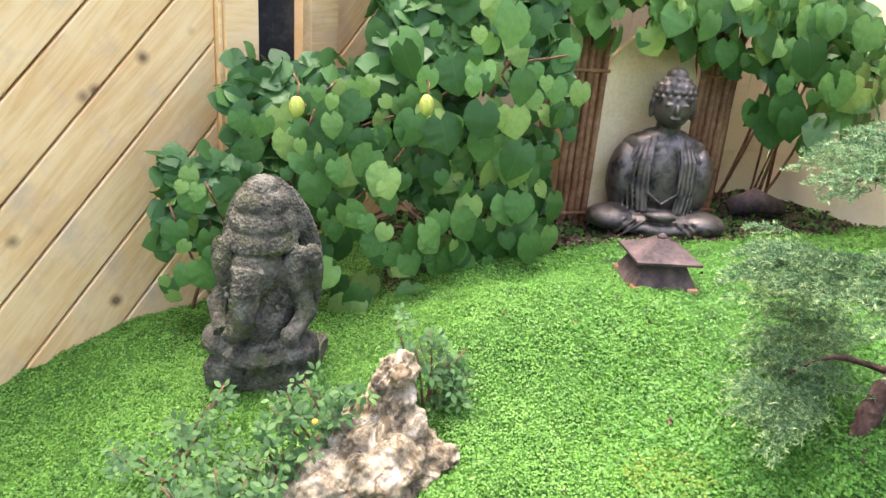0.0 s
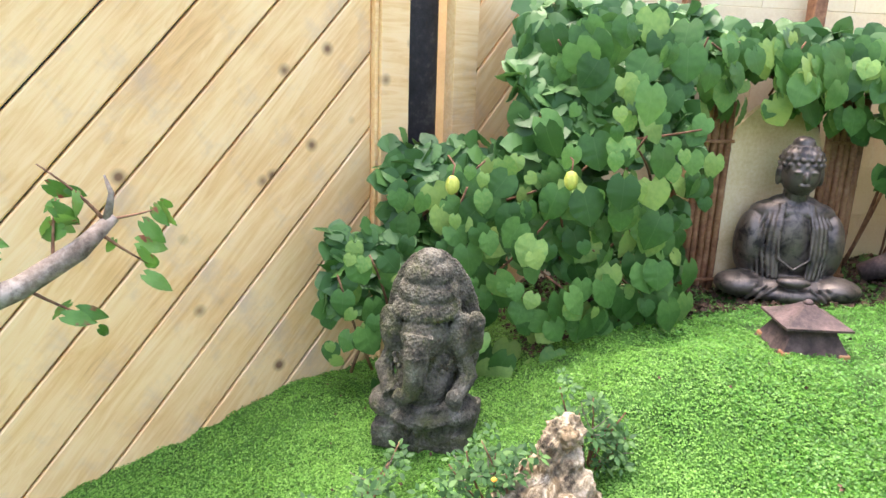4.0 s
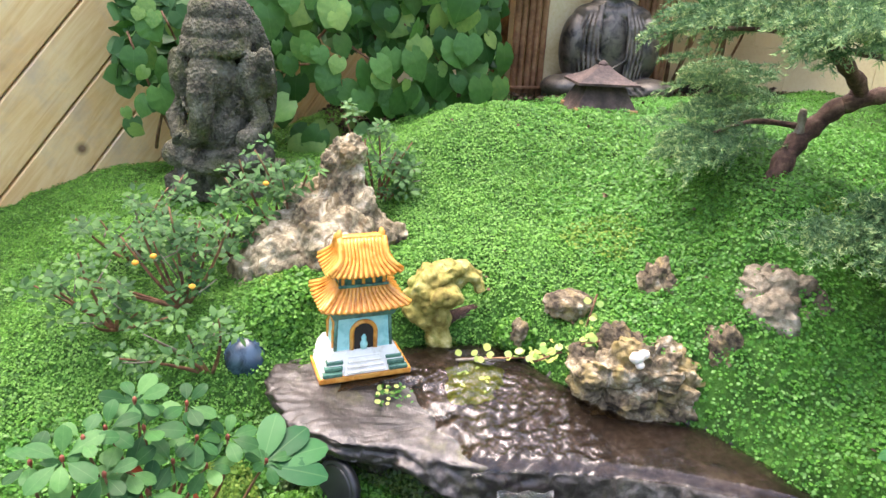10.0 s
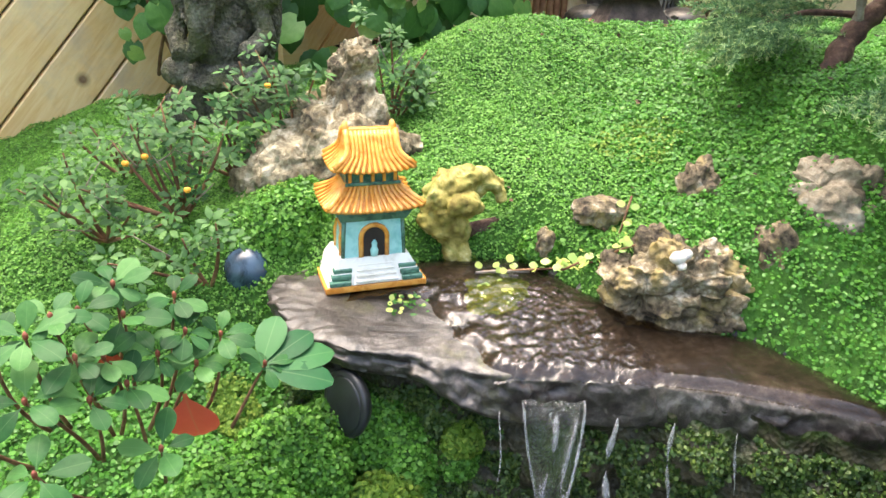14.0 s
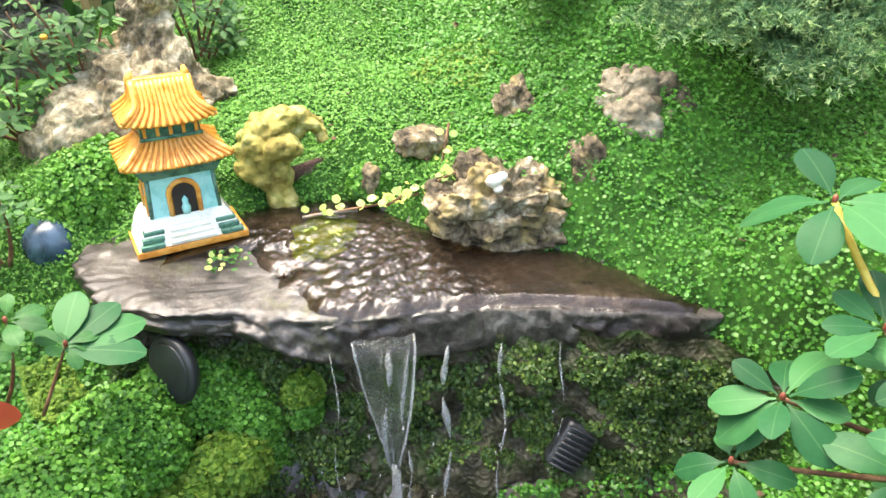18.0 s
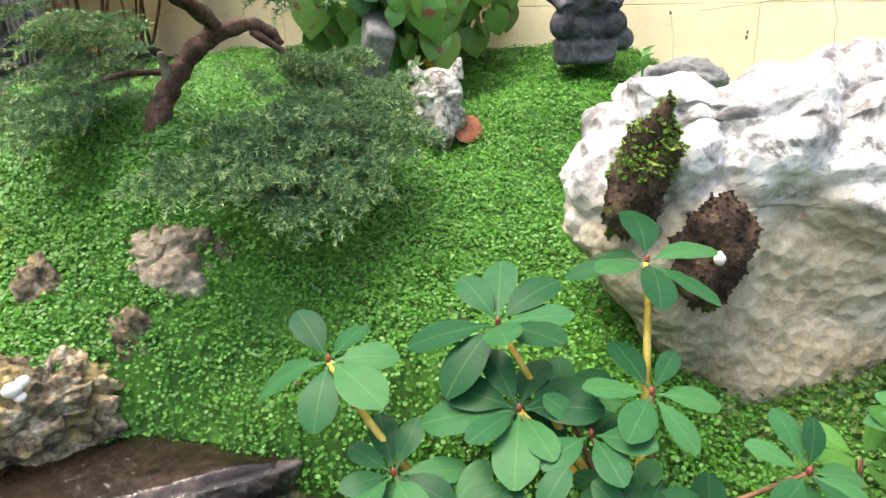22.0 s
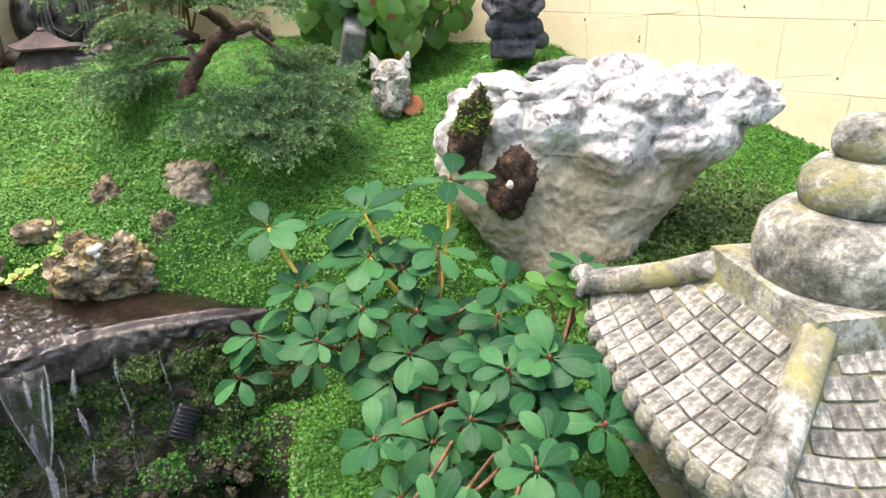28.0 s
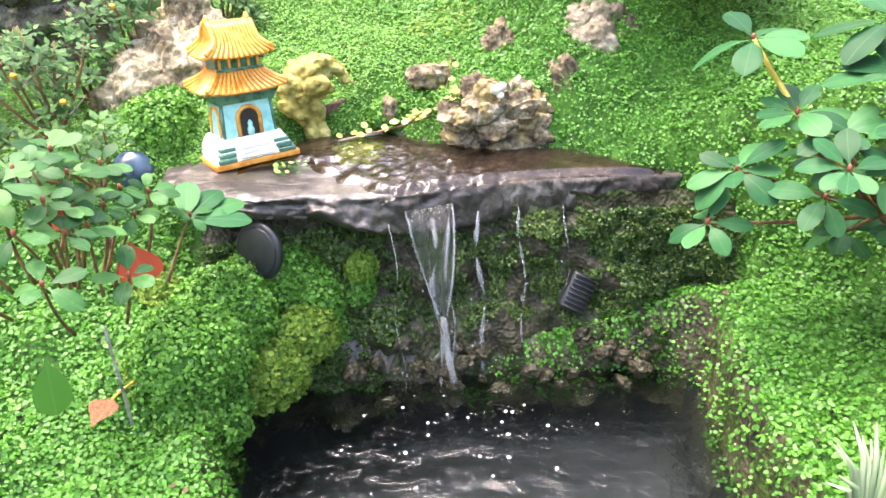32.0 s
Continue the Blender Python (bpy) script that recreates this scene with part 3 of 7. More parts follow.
def solid(prims):
    bm = None
    for p in prims:
        if p[0] == "b":
            bm = ball_bm(p[1], p[2], p[3] if len(p) > 3 else (0, 0, 0), bm, 3)
        elif p[0] == "x":
            bm = box_bm(p[2], p[1], min(p[2]) * 0.2, None, bm)
        else:
            own = tube_bm(p[1], p[2], 10)
            bm = merge(bm, own)
    return bm


def soft_texture(kind, name, size):
    t = bpy.data.textures.new(name, kind)
    t.noise_scale = size
    return t


def fused(name, bm, mat, voxel, relief=()):
    """One solid out of overlapping forms, with relief pushed in by (kind, size, strength)."""
    ob = part(name, bm, mat)
    r = ob.modifiers.new("fuse", "REMESH")
    r.mode, r.voxel_size, r.use_smooth_shade = "VOXEL", voxel, True
    s = ob.modifiers.new("settle", "SMOOTH")
    s.iterations, s.factor = 2, 0.5
    for kind, size, strength in relief:
        d = ob.modifiers.new("relief", "DISPLACE")
        d.texture, d.strength, d.mid_level = soft_texture(kind, name + "_relief", size), strength, 0.5
        d.texture_coords = "LOCAL"
    return ob


# land: coarse plans of heights in metres, smoothly joined
HIGH = [[-0.3, -0.3, -0.3, -0.2, 0.0, 0.2, 0.33, 0.31, 0.36], [-0.3, -0.3, -0.3, -0.2, 0.0, 0.2, 0.37, 0.37, 0.45],
        [-0.3, -0.3, -0.28, -0.15, 0.05, 0.33, 0.37, 0.45, 0.5], [-0.25, -0.2, -0.14, -0.04, 0.07, 0.37, 0.42, 0.55, 0.62],
        [-0.1, -0.02, 0.05, 0.16, 0.32, 0.56, 0.47, 0.48, 0.62], [-0.04, 0.16, 0.28, 0.34, 0.41, 0.58, 0.58, 0.55, 0.62],
        [0.07, 0.2, 0.34, 0.4, 0.6, 0.59, 0.6, 0.6, 0.6], [0.2, 0.25, 0.37, 0.42, 0.52, 0.57, 0.57, 0.58, 0.58],
        [0.3, 0.32, 0.33, 0.4, 0.48, 0.51, 0.51, 0.53, 0.55]]
LOW = [[-0.1, -0.03, 0.05, 0.13, 0.2], [-0.06, -0.08, -0.02, 0.07, 0.18], [-0.03, -0.1, -0.12, 0.02, 0.09], [-0.02, -0.05, -0.15, -0.1, -0.05], [0.1, 0.09, -0.02, -0.15, -0.2]]
BROW = np.array([(-2.5, 1.5), (-0.6, 1.5), (-0.3, 1.44), (-0.1, 1.40), (0.08, 1.31), (0.24, 1.24), (0.42, 1.12), (0.56, 1.03), (0.66, 0.93), (0.72, 0.78), (0.76, 0.6), (0.8, 0.35), (0.9, 0.05), (1.3, -0.3), (3.0, -0.6)])
POND = np.array([(-0.24, 0.9), (-0.2, 1.08), (-0.13, 1.22), (-0.02, 1.25), (0.12, 1.15), (0.26, 1.07), (0.4, 0.97), (0.56, 0.85), (0.575, 0.78), (0.42, 0.62), (0.30, 0.45), (0.12, 0.22), (-0.2, 0.2), (-0.3, 0.6)])
POOL = np.array([(-0.04, 1.36), (0.0, 1.47), (0.2, 1.49), (0.34, 1.45), (0.39, 1.32), (0.47, 1.22), (0.58, 1.15), (0.625, 1.05), (0.65, 0.96), (0.66, 0.9), (0.42, 1.0), (0.2, 1.1), (-0.05, 1.2)])


def lattice(g, x0, x1, y0, y1, x, y):
    g = np.array(g)
    u, v = np.clip((x - x0) / (x1 - x0) * (g.shape[1] - 1), 0, g.shape[1] - 1.001), np.clip((y - y0) / (y1 - y0) * (g.shape[0] - 1), 0, g.shape[0] - 1.001)
    i, j = u.astype(int), v.astype(int)
    a, b = u - i, v - j
    a, b = a * a * (3 - 2 * a), b * b * (3 - 2 * b)
    return (g[j, i] * (1 - a) + g[j, i + 1] * a) * (1 - b) + (g[j + 1, i] * (1 - a) + g[j + 1, i + 1] * a) * b


def line_distance(line, x, y, closed=False):
    """Distance to a line of points, positive on its left, and the nearest segment."""
    best, sign, seg = np.full(x.shape, 1e9), np.ones(x.shape), np.zeros(x.shape, int)
    ends = list(zip(line, np.roll(line, -1, 0))) if closed else list(zip(line, line[1:]))
    for k, (p, q) in enumerate(ends):
        d = q - p
        t = np.clip(((x - p[0]) * d[0] + (y - p[1]) * d[1]) / (d @ d), 0, 1)
        dx, dy = x - p[0] - t * d[0], y - p[1] - t * d[1]
        r = np.hypot(dx, dy)
        m = r < best - 1e-9
        best[m], sign[m], seg[m] = r[m], np.sign(d[0] * dy - d[1] * dx)[m], k
    return best * sign, seg


def inside(poly, x, y):
    """Signed distance to a closed outline, positive inside."""
    d, _ = line_distance(poly, x, y, True)
    odd = np.zeros(x.shape, bool)
    for p, q in zip(poly, np.roll(poly, -1, 0)):
        cut = (p[1] > y) != (q[1] > y)
        odd ^= cut & (x < (q[0] - p[0]) * (y - p[1]) / (q[1] - p[1] + 1e-12) + p[0])
    return np.where(odd, np.abs(d), -np.abs(d))


def step(a, b, v):
    t = np.clip((v - a) / (b - a), 0, 1)
    return t * t * (3 - 2 * t)


def ripple(x, y, s, seed):
    """Cheap smooth lumps from crossed waves."""
    r = np.random.default_rng(seed)
    out = np.zeros(np.shape(x))
    for k in range(7):
        a, p = r.uniform(0, 6.28), r.uniform(0, 6.28)
        f = r.uniform(0.7, 1.5) * 6.28 / s
        out = out + np.sin(f * (x * math.cos(a) + y * math.sin(a)) + p)
    return out / 7


POOL_Z = lambda y: 0.2 + 0.1 * (y - 1.2)  # the running sheet falls towards its lip
POND_Z = -0.19


def height(x, y):
    x, y = np.asarray(x, float), np.asarray(y, float)
    up = lattice(HIGH, -1.2, 2.1, 0.0, 2.6, x, y)
    lo = lattice(LOW, -0.8, 1.2, -0.2, 1.5, x, y)
    d, seg = line_distance(BROW, x, y)
    half = np.array([0.3, 0.25, 0.14, 0.05, 0.03, 0.03, 0.03, 0.03, 0.04, 0.07, 0.1, 0.12, 0.15, 0.2])[seg]
    w = step(-half, half, d)
    h = lo + (up - lo) * w
    h = h + 0.012 * ripple(x, y, 0.11, 3) + 0.02 * ripple(x, y, 0.3, 5)
    hum = (1 - w) * (x > -0.5) * (x < 0.3) * (y > 0.9)
    h = h + hum * 0.045 * ripple(x, y, 0.16, 8)
    h = h - 0.075 * np.exp(-((x - 0.27) ** 2 + (y - 1.53) ** 2) / 0.0065) - 0.03 * np.exp(-((x - 0.42) ** 2 + (y - 1.38) ** 2) / 0.006)
    h = h + (np.minimum(h, POOL_Z(y) - 0.025) - h) * step(-0.03, 0.02, inside(POOL, x, y))
    h = h + (-0.42 - h) * step(-0.035, 0.03, inside(POND, x, y))
    far = step(2.2, 4.0, np.hypot(x - 0.5, y - 1.2))
    return h * (1 - far)


def grid_lines(a, b, s):
    core = np.arange(a, b + s / 2, s)
    out = np.array([0.3, 0.8, 1.6, 3, 6, 12, 25, 60, 150])
    return np.concatenate([a - out[::-1], core, b + out])


gx, gy = grid_lines(-1.3, 2.2, 0.02), grid_lines(-0.6, 3.1, 0.02)
GX, GY = np.meshgrid(gx, gy)
GZ = height(GX, GY)
nx = len(gx)
quads = [(j * nx + i, j * nx + i + 1, (j + 1) * nx + i + 1, (j + 1) * nx + i) for j in range(len(gy) - 1) for i in range(nx - 1)]
land = raw("ground", np.stack([GX.ravel(), GY.ravel(), GZ.ravel()], 1), quads, M_SOIL)
land.data.materials.append(M_POND_WALL)
land.data.materials.append(M_WET)
CX, CY = ((A[:-1, :-1] + A[1:, 1:]) / 2 for A in (GX, GY))
slot = np.where(inside(POOL, CX, CY) > 0.012, 2, 0)
slot = np.where((inside(POND, CX, CY) > -0.03) | ((np.abs(line_distance(BROW, CX, CY)[0]) < 0.07) & (CX > 0.1) & (CX < 0.6) & (slot == 0) & (line_distance(BROW, CX, CY)[0] < 0.03)), 1, slot)
land.data.materials.append(M_LINER)
slot = np.where(inside(POND, CX, CY) > 0.0, 3, slot)
land.data.polygons.foreach_set("material_index", slot.ravel().astype(np.int32))
tagged(land, "dark mossy garden soil rising in mounds round a small pond", "ground", kind="structure")

# fence of diagonal cedar planks, from its post towards the open side
FENCE = Vector((-0.247, 2.640, 0.0))
ALONG = Vector((-0.88, -0.476, 0.0)).normalized()
OUT = Vector((0.476, -0.88, 0.0)).normalized()
FENCE_M = Matrix((( -ALONG.x, OUT.x * -1, 0, FENCE.x), (-ALONG.y, -OUT.y, 0, FENCE.y), (0, 0, 1, 0), (0, 0, 0, 1)))  # x: towards the back wall, y: into the fence, z: up


def clip_poly(poly, axis, limit, keep_less):
    out = []
    for a, b in zip(poly, poly[1:] + poly[:1]):
        ia, ib = (a[axis] <= limit) == keep_less, (b[axis] <= limit) == keep_less
        if ia:
            out.append(a)
        if ia != ib:
            t = (limit - a[axis]) / (b[axis] - a[axis])
            out.append((a[0] + t * (b[0] - a[0]), a[1] + t * (b[1] - a[1])))
    return out


def plank_panel(owner, x0, x1, z0, z1, slope, seam, pitch, depth):
    """Planks laid diagonally between two uprights, each a piece with a chamfered edge. x runs along the fence."""
    ang = math.atan(slope)
    for k in range(-16, 22):
        base = seam + k * pitch
        poly = [(x0, base + slope * x0 + 0.004), (x1, base + slope * x1 + 0.004), (x1, base + slope * x1 + pitch - 0.004), (x0, base + slope * x0 + pitch - 0.004)]
        poly = clip_poly(clip_poly(poly, 1, z1, True), 1, z0, False) if poly else poly
        if len(poly) < 3:
            continue
        cx, cz = sum(p[0] for p in poly) / len(poly), sum(p[1] for p in poly) / len(poly)
        c, s = math.cos(-ang), math.sin(-ang)
        loc = [((x - cx) * c - (z - cz) * s, (x - cx) * s + (z - cz) * c) for x, z in poly]
        bm = bmesh.new()
        n = len(loc)
        front = [bm.verts.new((x, 0, z)) for x, z in loc]
        back = [bm.verts.new((x, 0.02, z)) for x, z in loc]
        bm.faces.new(front)
        bm.faces.new(back[::-1])
        for i in range(n):
            bm.faces.new((front[i], back[i], back[(i + 1) % n], front[(i + 1) % n]))
        bmesh.ops.recalc_face_normals(bm, faces=bm.faces[:])
        bmesh.ops.bevel(bm, geom=[e for e in bm.edges if e.verts[0] in front and e.verts[1] in front and e.is_valid], offset=0.004, segments=1, affect="EDGES")
        ob = part("plank", bm, M_CEDAR, owner, smooth=False)
        ob.matrix_local = Matrix.Translation((cx, depth, cz)) @ Matrix.Rotation(-ang, 4, "Y")


fence = tagged(new("wall_fence"), "tall fence of diagonal knotty cedar planks", "fence", kind="structure")
fence.matrix_world = FENCE_M
plank_panel(fence, -2.6, -0.002, -0.3, 1.8, 1.075, 0.878, 0.2145, 0.0)
part("backing", box_bm((2.6, 0.012, 2.1), (-1.3, 0.031, 0.75)), M_BLACK, fence, smooth=False)
part("edge_strip", box_bm((0.012, 0.03, 2.1), (0.006, -0.002, 0.75), 0.002), M_CEDAR_EDGE, fence, "orange sawn edge strip", False)
part("post_board", box_bm((0.10, 0.045, 2.1), (0.064, -0.008, 0.75), 0.004), M_CEDAR, fence, smooth=False)
part("dark_post", box_bm((0.15, 0.06, 2.1), (0.205, 0.07, 0.75), 0.01), M_BLACK_POST, fence, "black tarred post with pale drips")
part("second_post", box_bm((0.10, 0.045, 2.1), (0.345, 0.0, 0.75), 0.004), M_CEDAR, fence, smooth=False)
plank_panel(fence, 0.40, 1.0, -0.3, 1.8, 1.075, 0.80, 0.2145, 0.01)


def block_wall(name, label, length, high, frame_m, first, base):
    """Painted block wall: courses of 0.2 m blocks of 0.4 m with shallow joints. Local x along it, y out of its face (towards -y), z up."""
    ob = tagged(new(name), label, "wall", kind="structure")
    ob.matrix_world = frame_m
    part("core", box_bm((length, 0.14, high + 0.4), (length / 2, 0.0725, high / 2 - 0.2)), M_WALL, ob, smooth=False)
    me = {}
    rng = random.Random(4)
    for c in range(int(high / 0.2) + 1):
        z = base + c * 0.2
        x = first + (0.2 if c % 2 else 0.0) - 0.8
        while x < length:
            a, b = max(x, 0.0), min(x + 0.4, length)
            if b - a > 0.05:
                key = round(b - a, 3)
                if key not in me:
                    bm = box_bm((b - a - 0.0014, 0.03, 0.1986), (0, 0, 0), 0.0012, seg=1)
                    m = bpy.data.meshes.new("block")
                    bm.to_mesh(m)
                    bm.free()
                    m.materials.append(M_WALL)
                    me[key] = m
                k = link("block", me[key], None, ob)
                k.location = ((a + b) / 2, 0.0150 + rng.uniform(-0.0008, 0.0004), z + 0.1)
            x += 0.4
    return ob


# right wall: face at x = 2.03, running from the near side to the back corner; back wall: face at y = 3.02
RIGHT_M = Matrix(((0, 1, 0, 2.03), (-1, 0, 0, 3.02), (0, 0, 1, 0), (0, 0, 0, 1)))
block_wall("wall_right", "pale yellow painted block wall with fine cracks", 4.6, 1.7, RIGHT_M, 0.215, -0.08)
BACK_M = Matrix(((1, 0, 0, -0.05), (0, 1, 0, 3.02), (0, 0, 1, 0), (0, 0, 0, 1)))
block_wall("wall_back", "yellow painted block wall behind the climbing plants", 2.08, 1.7, BACK_M, 0.1, -0.08)


# cracks and chips in the paint of the right wall, in metres along y and z
def wall_mark(pts, r):
    bm = tube_bm([(2.0305 - 0.0006, y, z) for y, z in pts], r, 5)
    part("crack", bm, M_CRACK, bpy.data.objects["wall_right"]).matrix_parent_inverse = RIGHT_M.inverted()


wr = random.Random(6)
for y0, z0, y1, z1, k in [(0.446, 0.73, 0.43, 0.58, 6), (0.50, 0.85, 0.446, 0.73, 5), (0.10, 0.93, 0.115, 0.74, 6), (0.20, 0.52, 0.195, 0.43, 4), (0.82, 0.70, 0.80, 0.58, 4), (0.02, 0.72, 0.04, 0.56, 5), (0.74, 0.70, 0.50, 0.735, 6), (0.20, 0.56, 0.05, 0.575, 5), (0.35, 0.735, 0.05, 0.735, 6)]:
    pts = [(y0 + (y1 - y0) * i / k + wr.uniform(-0.006, 0.006), z0 + (z1 - z0) * i / k + wr.uniform(-0.004, 0.004)) for i in range(k + 1)]
    wall_mark(pts, wr.uniform(0.0003, 0.0007))
for y, z in [(0.627, 0.652), (0.628, 0.640), (0.82, 0.70), (0.92, 0.86), (0.60, 0.80), (0.32, 0.75), (0.19, 0.505), (0.03, 0.71), (0.045, 0.565), (-0.1, 0.62)]:
    wall_mark([(y, z - 0.004), (y + 0.001, z + 0.004)], wr.uniform(0.0018, 0.0032))


# the ledge, its running water and the pond
def slab(name, outline, top, thick, mat, label, category, kind="", bulge=0.0, lumps=0.006, thin=None):
    """A natural slab: an outline filled with rows of points, rounded at the rim, uneven on top."""
    o = np.array(outline)
    c = o.mean(0)
    ring_n = 420
    seg = np.linalg.norm(np.roll(o, -1, 0) - o, axis=1)
    t = np.linspace(0, seg.sum(), ring_n, endpoint=False)
    cum = np.concatenate([[0], np.cumsum(seg)])
    ring = []
    for v in t:
        k = min(int(np.searchsorted(cum, v, "right")) - 1, len(o) - 1)
        ring.append(o[k] + (np.roll(o, -1, 0)[k] - o[k]) * (v - cum[k]) / seg[k])
    ring = np.array(ring)
    for _ in range(14):
        ring = (np.roll(ring, 1, 0) + ring * 2 + np.roll(ring, -1, 0)) / 4
    verts, faces = [], []
    scales = [0.02, 0.12, 0.22, 0.32, 0.42, 0.52, 0.6, 0.68, 0.75, 0.81, 0.86, 0.9, 0.93, 0.955, 0.975, 0.988, 0.996, 1.0, 1.002, 1.003, 1.003, 1.002, 1.0, 0.997, 0.993, 0.985, 0.97, 0.94, 0.88, 0.7]
    drops = [0.0] * 10 + [0.0005, 0.001, 0.002, 0.003, 0.005, 0.008, 0.012, 0.018] + [0.022 + (0.9 * thick - 0.022) * k / 7 for k in range(8)] + [0.94 * thick, 0.98 * thick, thick, thick]
    for s, d in zip(scales, drops):
        for x, y in c + (ring - c) * s:
            w = 0.35 if d == 0 else 1.0
            v = Vector((x, y, d * 1.2))
            q = noise.noise(v * 18)
            r = noise.noise(v * 55 + Vector((0, 0, 5)))
            crag = noise.fractal(v * 46 + Vector((3, 1, 2)), 0.8, 2.1, 4)
            chip = noise.voronoi(v * 42)[0]
            face = float(step(0.0, 0.010, d))
            e = (0.016 * q + 0.007 * r + 0.012 * noise.noise(v * 9 + Vector((0, 0, 3))) + 0.005 * crag + 0.007 * (0.35 - chip[0])) * face
            n = np.array([x, y]) - c
            n = n / (np.linalg.norm(n) + 1e-9)
            verts.append((x + n[0] * e, y + n[1] * e, top(x, y) - d * (thin(x) if thin else 1.0) + lumps * w * (q + 0.5 * r) + 0.0022 * crag * (0.5 + face)))
    m = ring_n
    for j in range(len(scales) - 1):
        for i in range(m):
            faces.append((j * m + i, (j + 1) * m + i, (j + 1) * m + (i + 1) % m, j * m + (i + 1) % m))
    faces.append(tuple(range(m - 1, -1, -1)))
    faces.append(tuple((len(scales) - 1) * m + i for i in range(m)))
    return tagged(raw(name, verts, faces, mat), label, category, kind=kind)


slab("ledge_stone", [(-0.13, 1.40), (-0.10, 1.30), (-0.04, 1.235), (0.05, 1.215), (0.14, 1.15), (0.22, 1.125), (0.30, 1.10), (0.37, 1.075), (0.40, 1.12), (0.40, 1.30), (0.3, 1.46), (0.05, 1.50), (-0.08, 1.49)],
     lambda x, y: POOL_Z(y) - 0.006 + 0.012 * float(step(0.1, -0.1, x)), 0.080, M_WET, "wet grey ledge stone under the running water", "stone", lumps=0.007, thin=lambda x: 0.5 + 0.5 * float(step(0.02, 0.2, x)))
slab("lip_stone", [(0.355, 1.085), (0.44, 1.045), (0.54, 0.99), (0.64, 0.93), (0.70, 0.93), (0.70, 1.02), (0.6, 1.12), (0.45, 1.2), (0.38, 1.22)],
     lambda x, y: POOL_Z(y) - 0.008, 0.072, M_WET, "wet dark stone forming the lip of the waterfall", "stone", lumps=0.005)

# pool sheet: follows the slope, stops at its bank
px, py = np.meshgrid(np.linspace(-0.02, 0.70, 280), np.linspace(0.92, 1.52, 240))
ok = inside(POOL, px, py) > -0.012
rim = np.minimum(inside(POOL, px, py) + 0.012, np.where(py > 1.36, 1.0, px - 0.10 - 0.9 * (1.36 - py) * 0.25 + 0.035 * ripple(px, py, 0.06, 15)))
lip = np.interp(px, [0.05, 0.14, 0.22, 0.30, 0.37, 0.44, 0.54, 0.64], [1.215, 1.15, 1.125, 1.10, 1.075, 1.045, 0.99, 0.93])
ok &= (rim > 0.0) & (py > lip - 0.002)
pv = np.stack([px.ravel(), py.ravel(), (POOL_Z(py) - 0.007 + 0.012 * step(0.0, 0.06, rim) - 0.012 * step(0.022, 0.0, py - lip) + step(0.0, 0.07, rim) * (0.0034 * ripple(px * 0.6 - py * 0.35, py, 0.045, 9) + 0.0024 * ripple(px * 0.7 - py * 0.45 + 0.006 * np.sin(py * 90), py * 1.1, 0.021, 10) + 0.0010 * ripple(px - py * 0.4, py, 0.0125, 11)) * (0.22 + step(0.42, 0.32, px) * step(1.43, 1.3, py))).ravel()], 1)
pf = [(j * 280 + i, j * 280 + i + 1, (j + 1) * 280 + i + 1, (j + 1) * 280 + i) for j in range(239) for i in range(279) if ok[j, i] and ok[j, i + 1] and ok[j + 1, i] and ok[j + 1, i + 1]]
pool_ob = tagged(raw("water_pool", pv, pf, M_FILM), "thin sheet of water running over the ledge", "water", kind="structure")
pool_ob.visible_shadow = False
qx, qy = np.meshgrid(np.linspace(-0.45, 0.75, 150), np.linspace(0.1, 1.4, 150))
qv = np.stack([qx.ravel(), qy.ravel(), (POND_Z + (0.0036 * ripple(qx, qy, 0.075, 2) + 0.0016 * ripple(qx, qy, 0.032, 3)) * (0.4 + step(0.55, 0.1, np.hypot(qx - 0.15, qy - 0.95)))).ravel()], 1)
qf = [(j * 150 + i, j * 150 + i + 1, (j + 1) * 150 + i + 1, (j + 1) * 150 + i) for j in range(149) for i in range(149)]
pond_ob = tagged(raw("water_pond", qv, qf, M_POND), "dark rippled pond water below the fall", "water", kind="structure")
pond_ob.visible_shadow = False


def strand(owner, x, y, w, seed, low=POND_Z):
    """A falling thread of water that narrows and breaks into pieces and drops."""
    rng = random.Random(seed)
    top = POOL_Z(y) - 0.05
    t0 = 0.0
    while t0 < 1:
        t1 = min(1.0, t0 + rng.uniform(0.12, 0.4))
        pts, rad = [], []
        for k in range(9):
            t = t0 + (t1 - t0) * k / 8
            out = 0.018 + 0.028 * math.sqrt(t)
            pts.append((x - 0.5 * out + 0.005 * math.sin(9 * t + seed), y - 0.86 * out + 0.003 * math.cos(13 * t + seed), top + (low - top) * t))
            rad.append(max(0.0006, w * 0.6 * (1 - 0.5 * t) * math.sin(math.pi * (k + 0.6) / 9.2) * (0.5 + 0.5 * abs(math.sin(17 * t + seed * 1.7)))))
        part("strand", tube_bm(pts, rad, 6), M_FALL, owner)
        t0 = t1 + rng.uniform(0.0, 0.12)
    for _ in range(6):
        t = rng.uniform(0.3, 1)
        part("drop", ball_bm((x - 0.03 + rng.uniform(-0.02, 0.02), y - 0.045 + rng.uniform(-0.015, 0.015), top + (low - top) * t), (0.0018, 0.0018, 0.004), sub=1), M_FALL, owner)


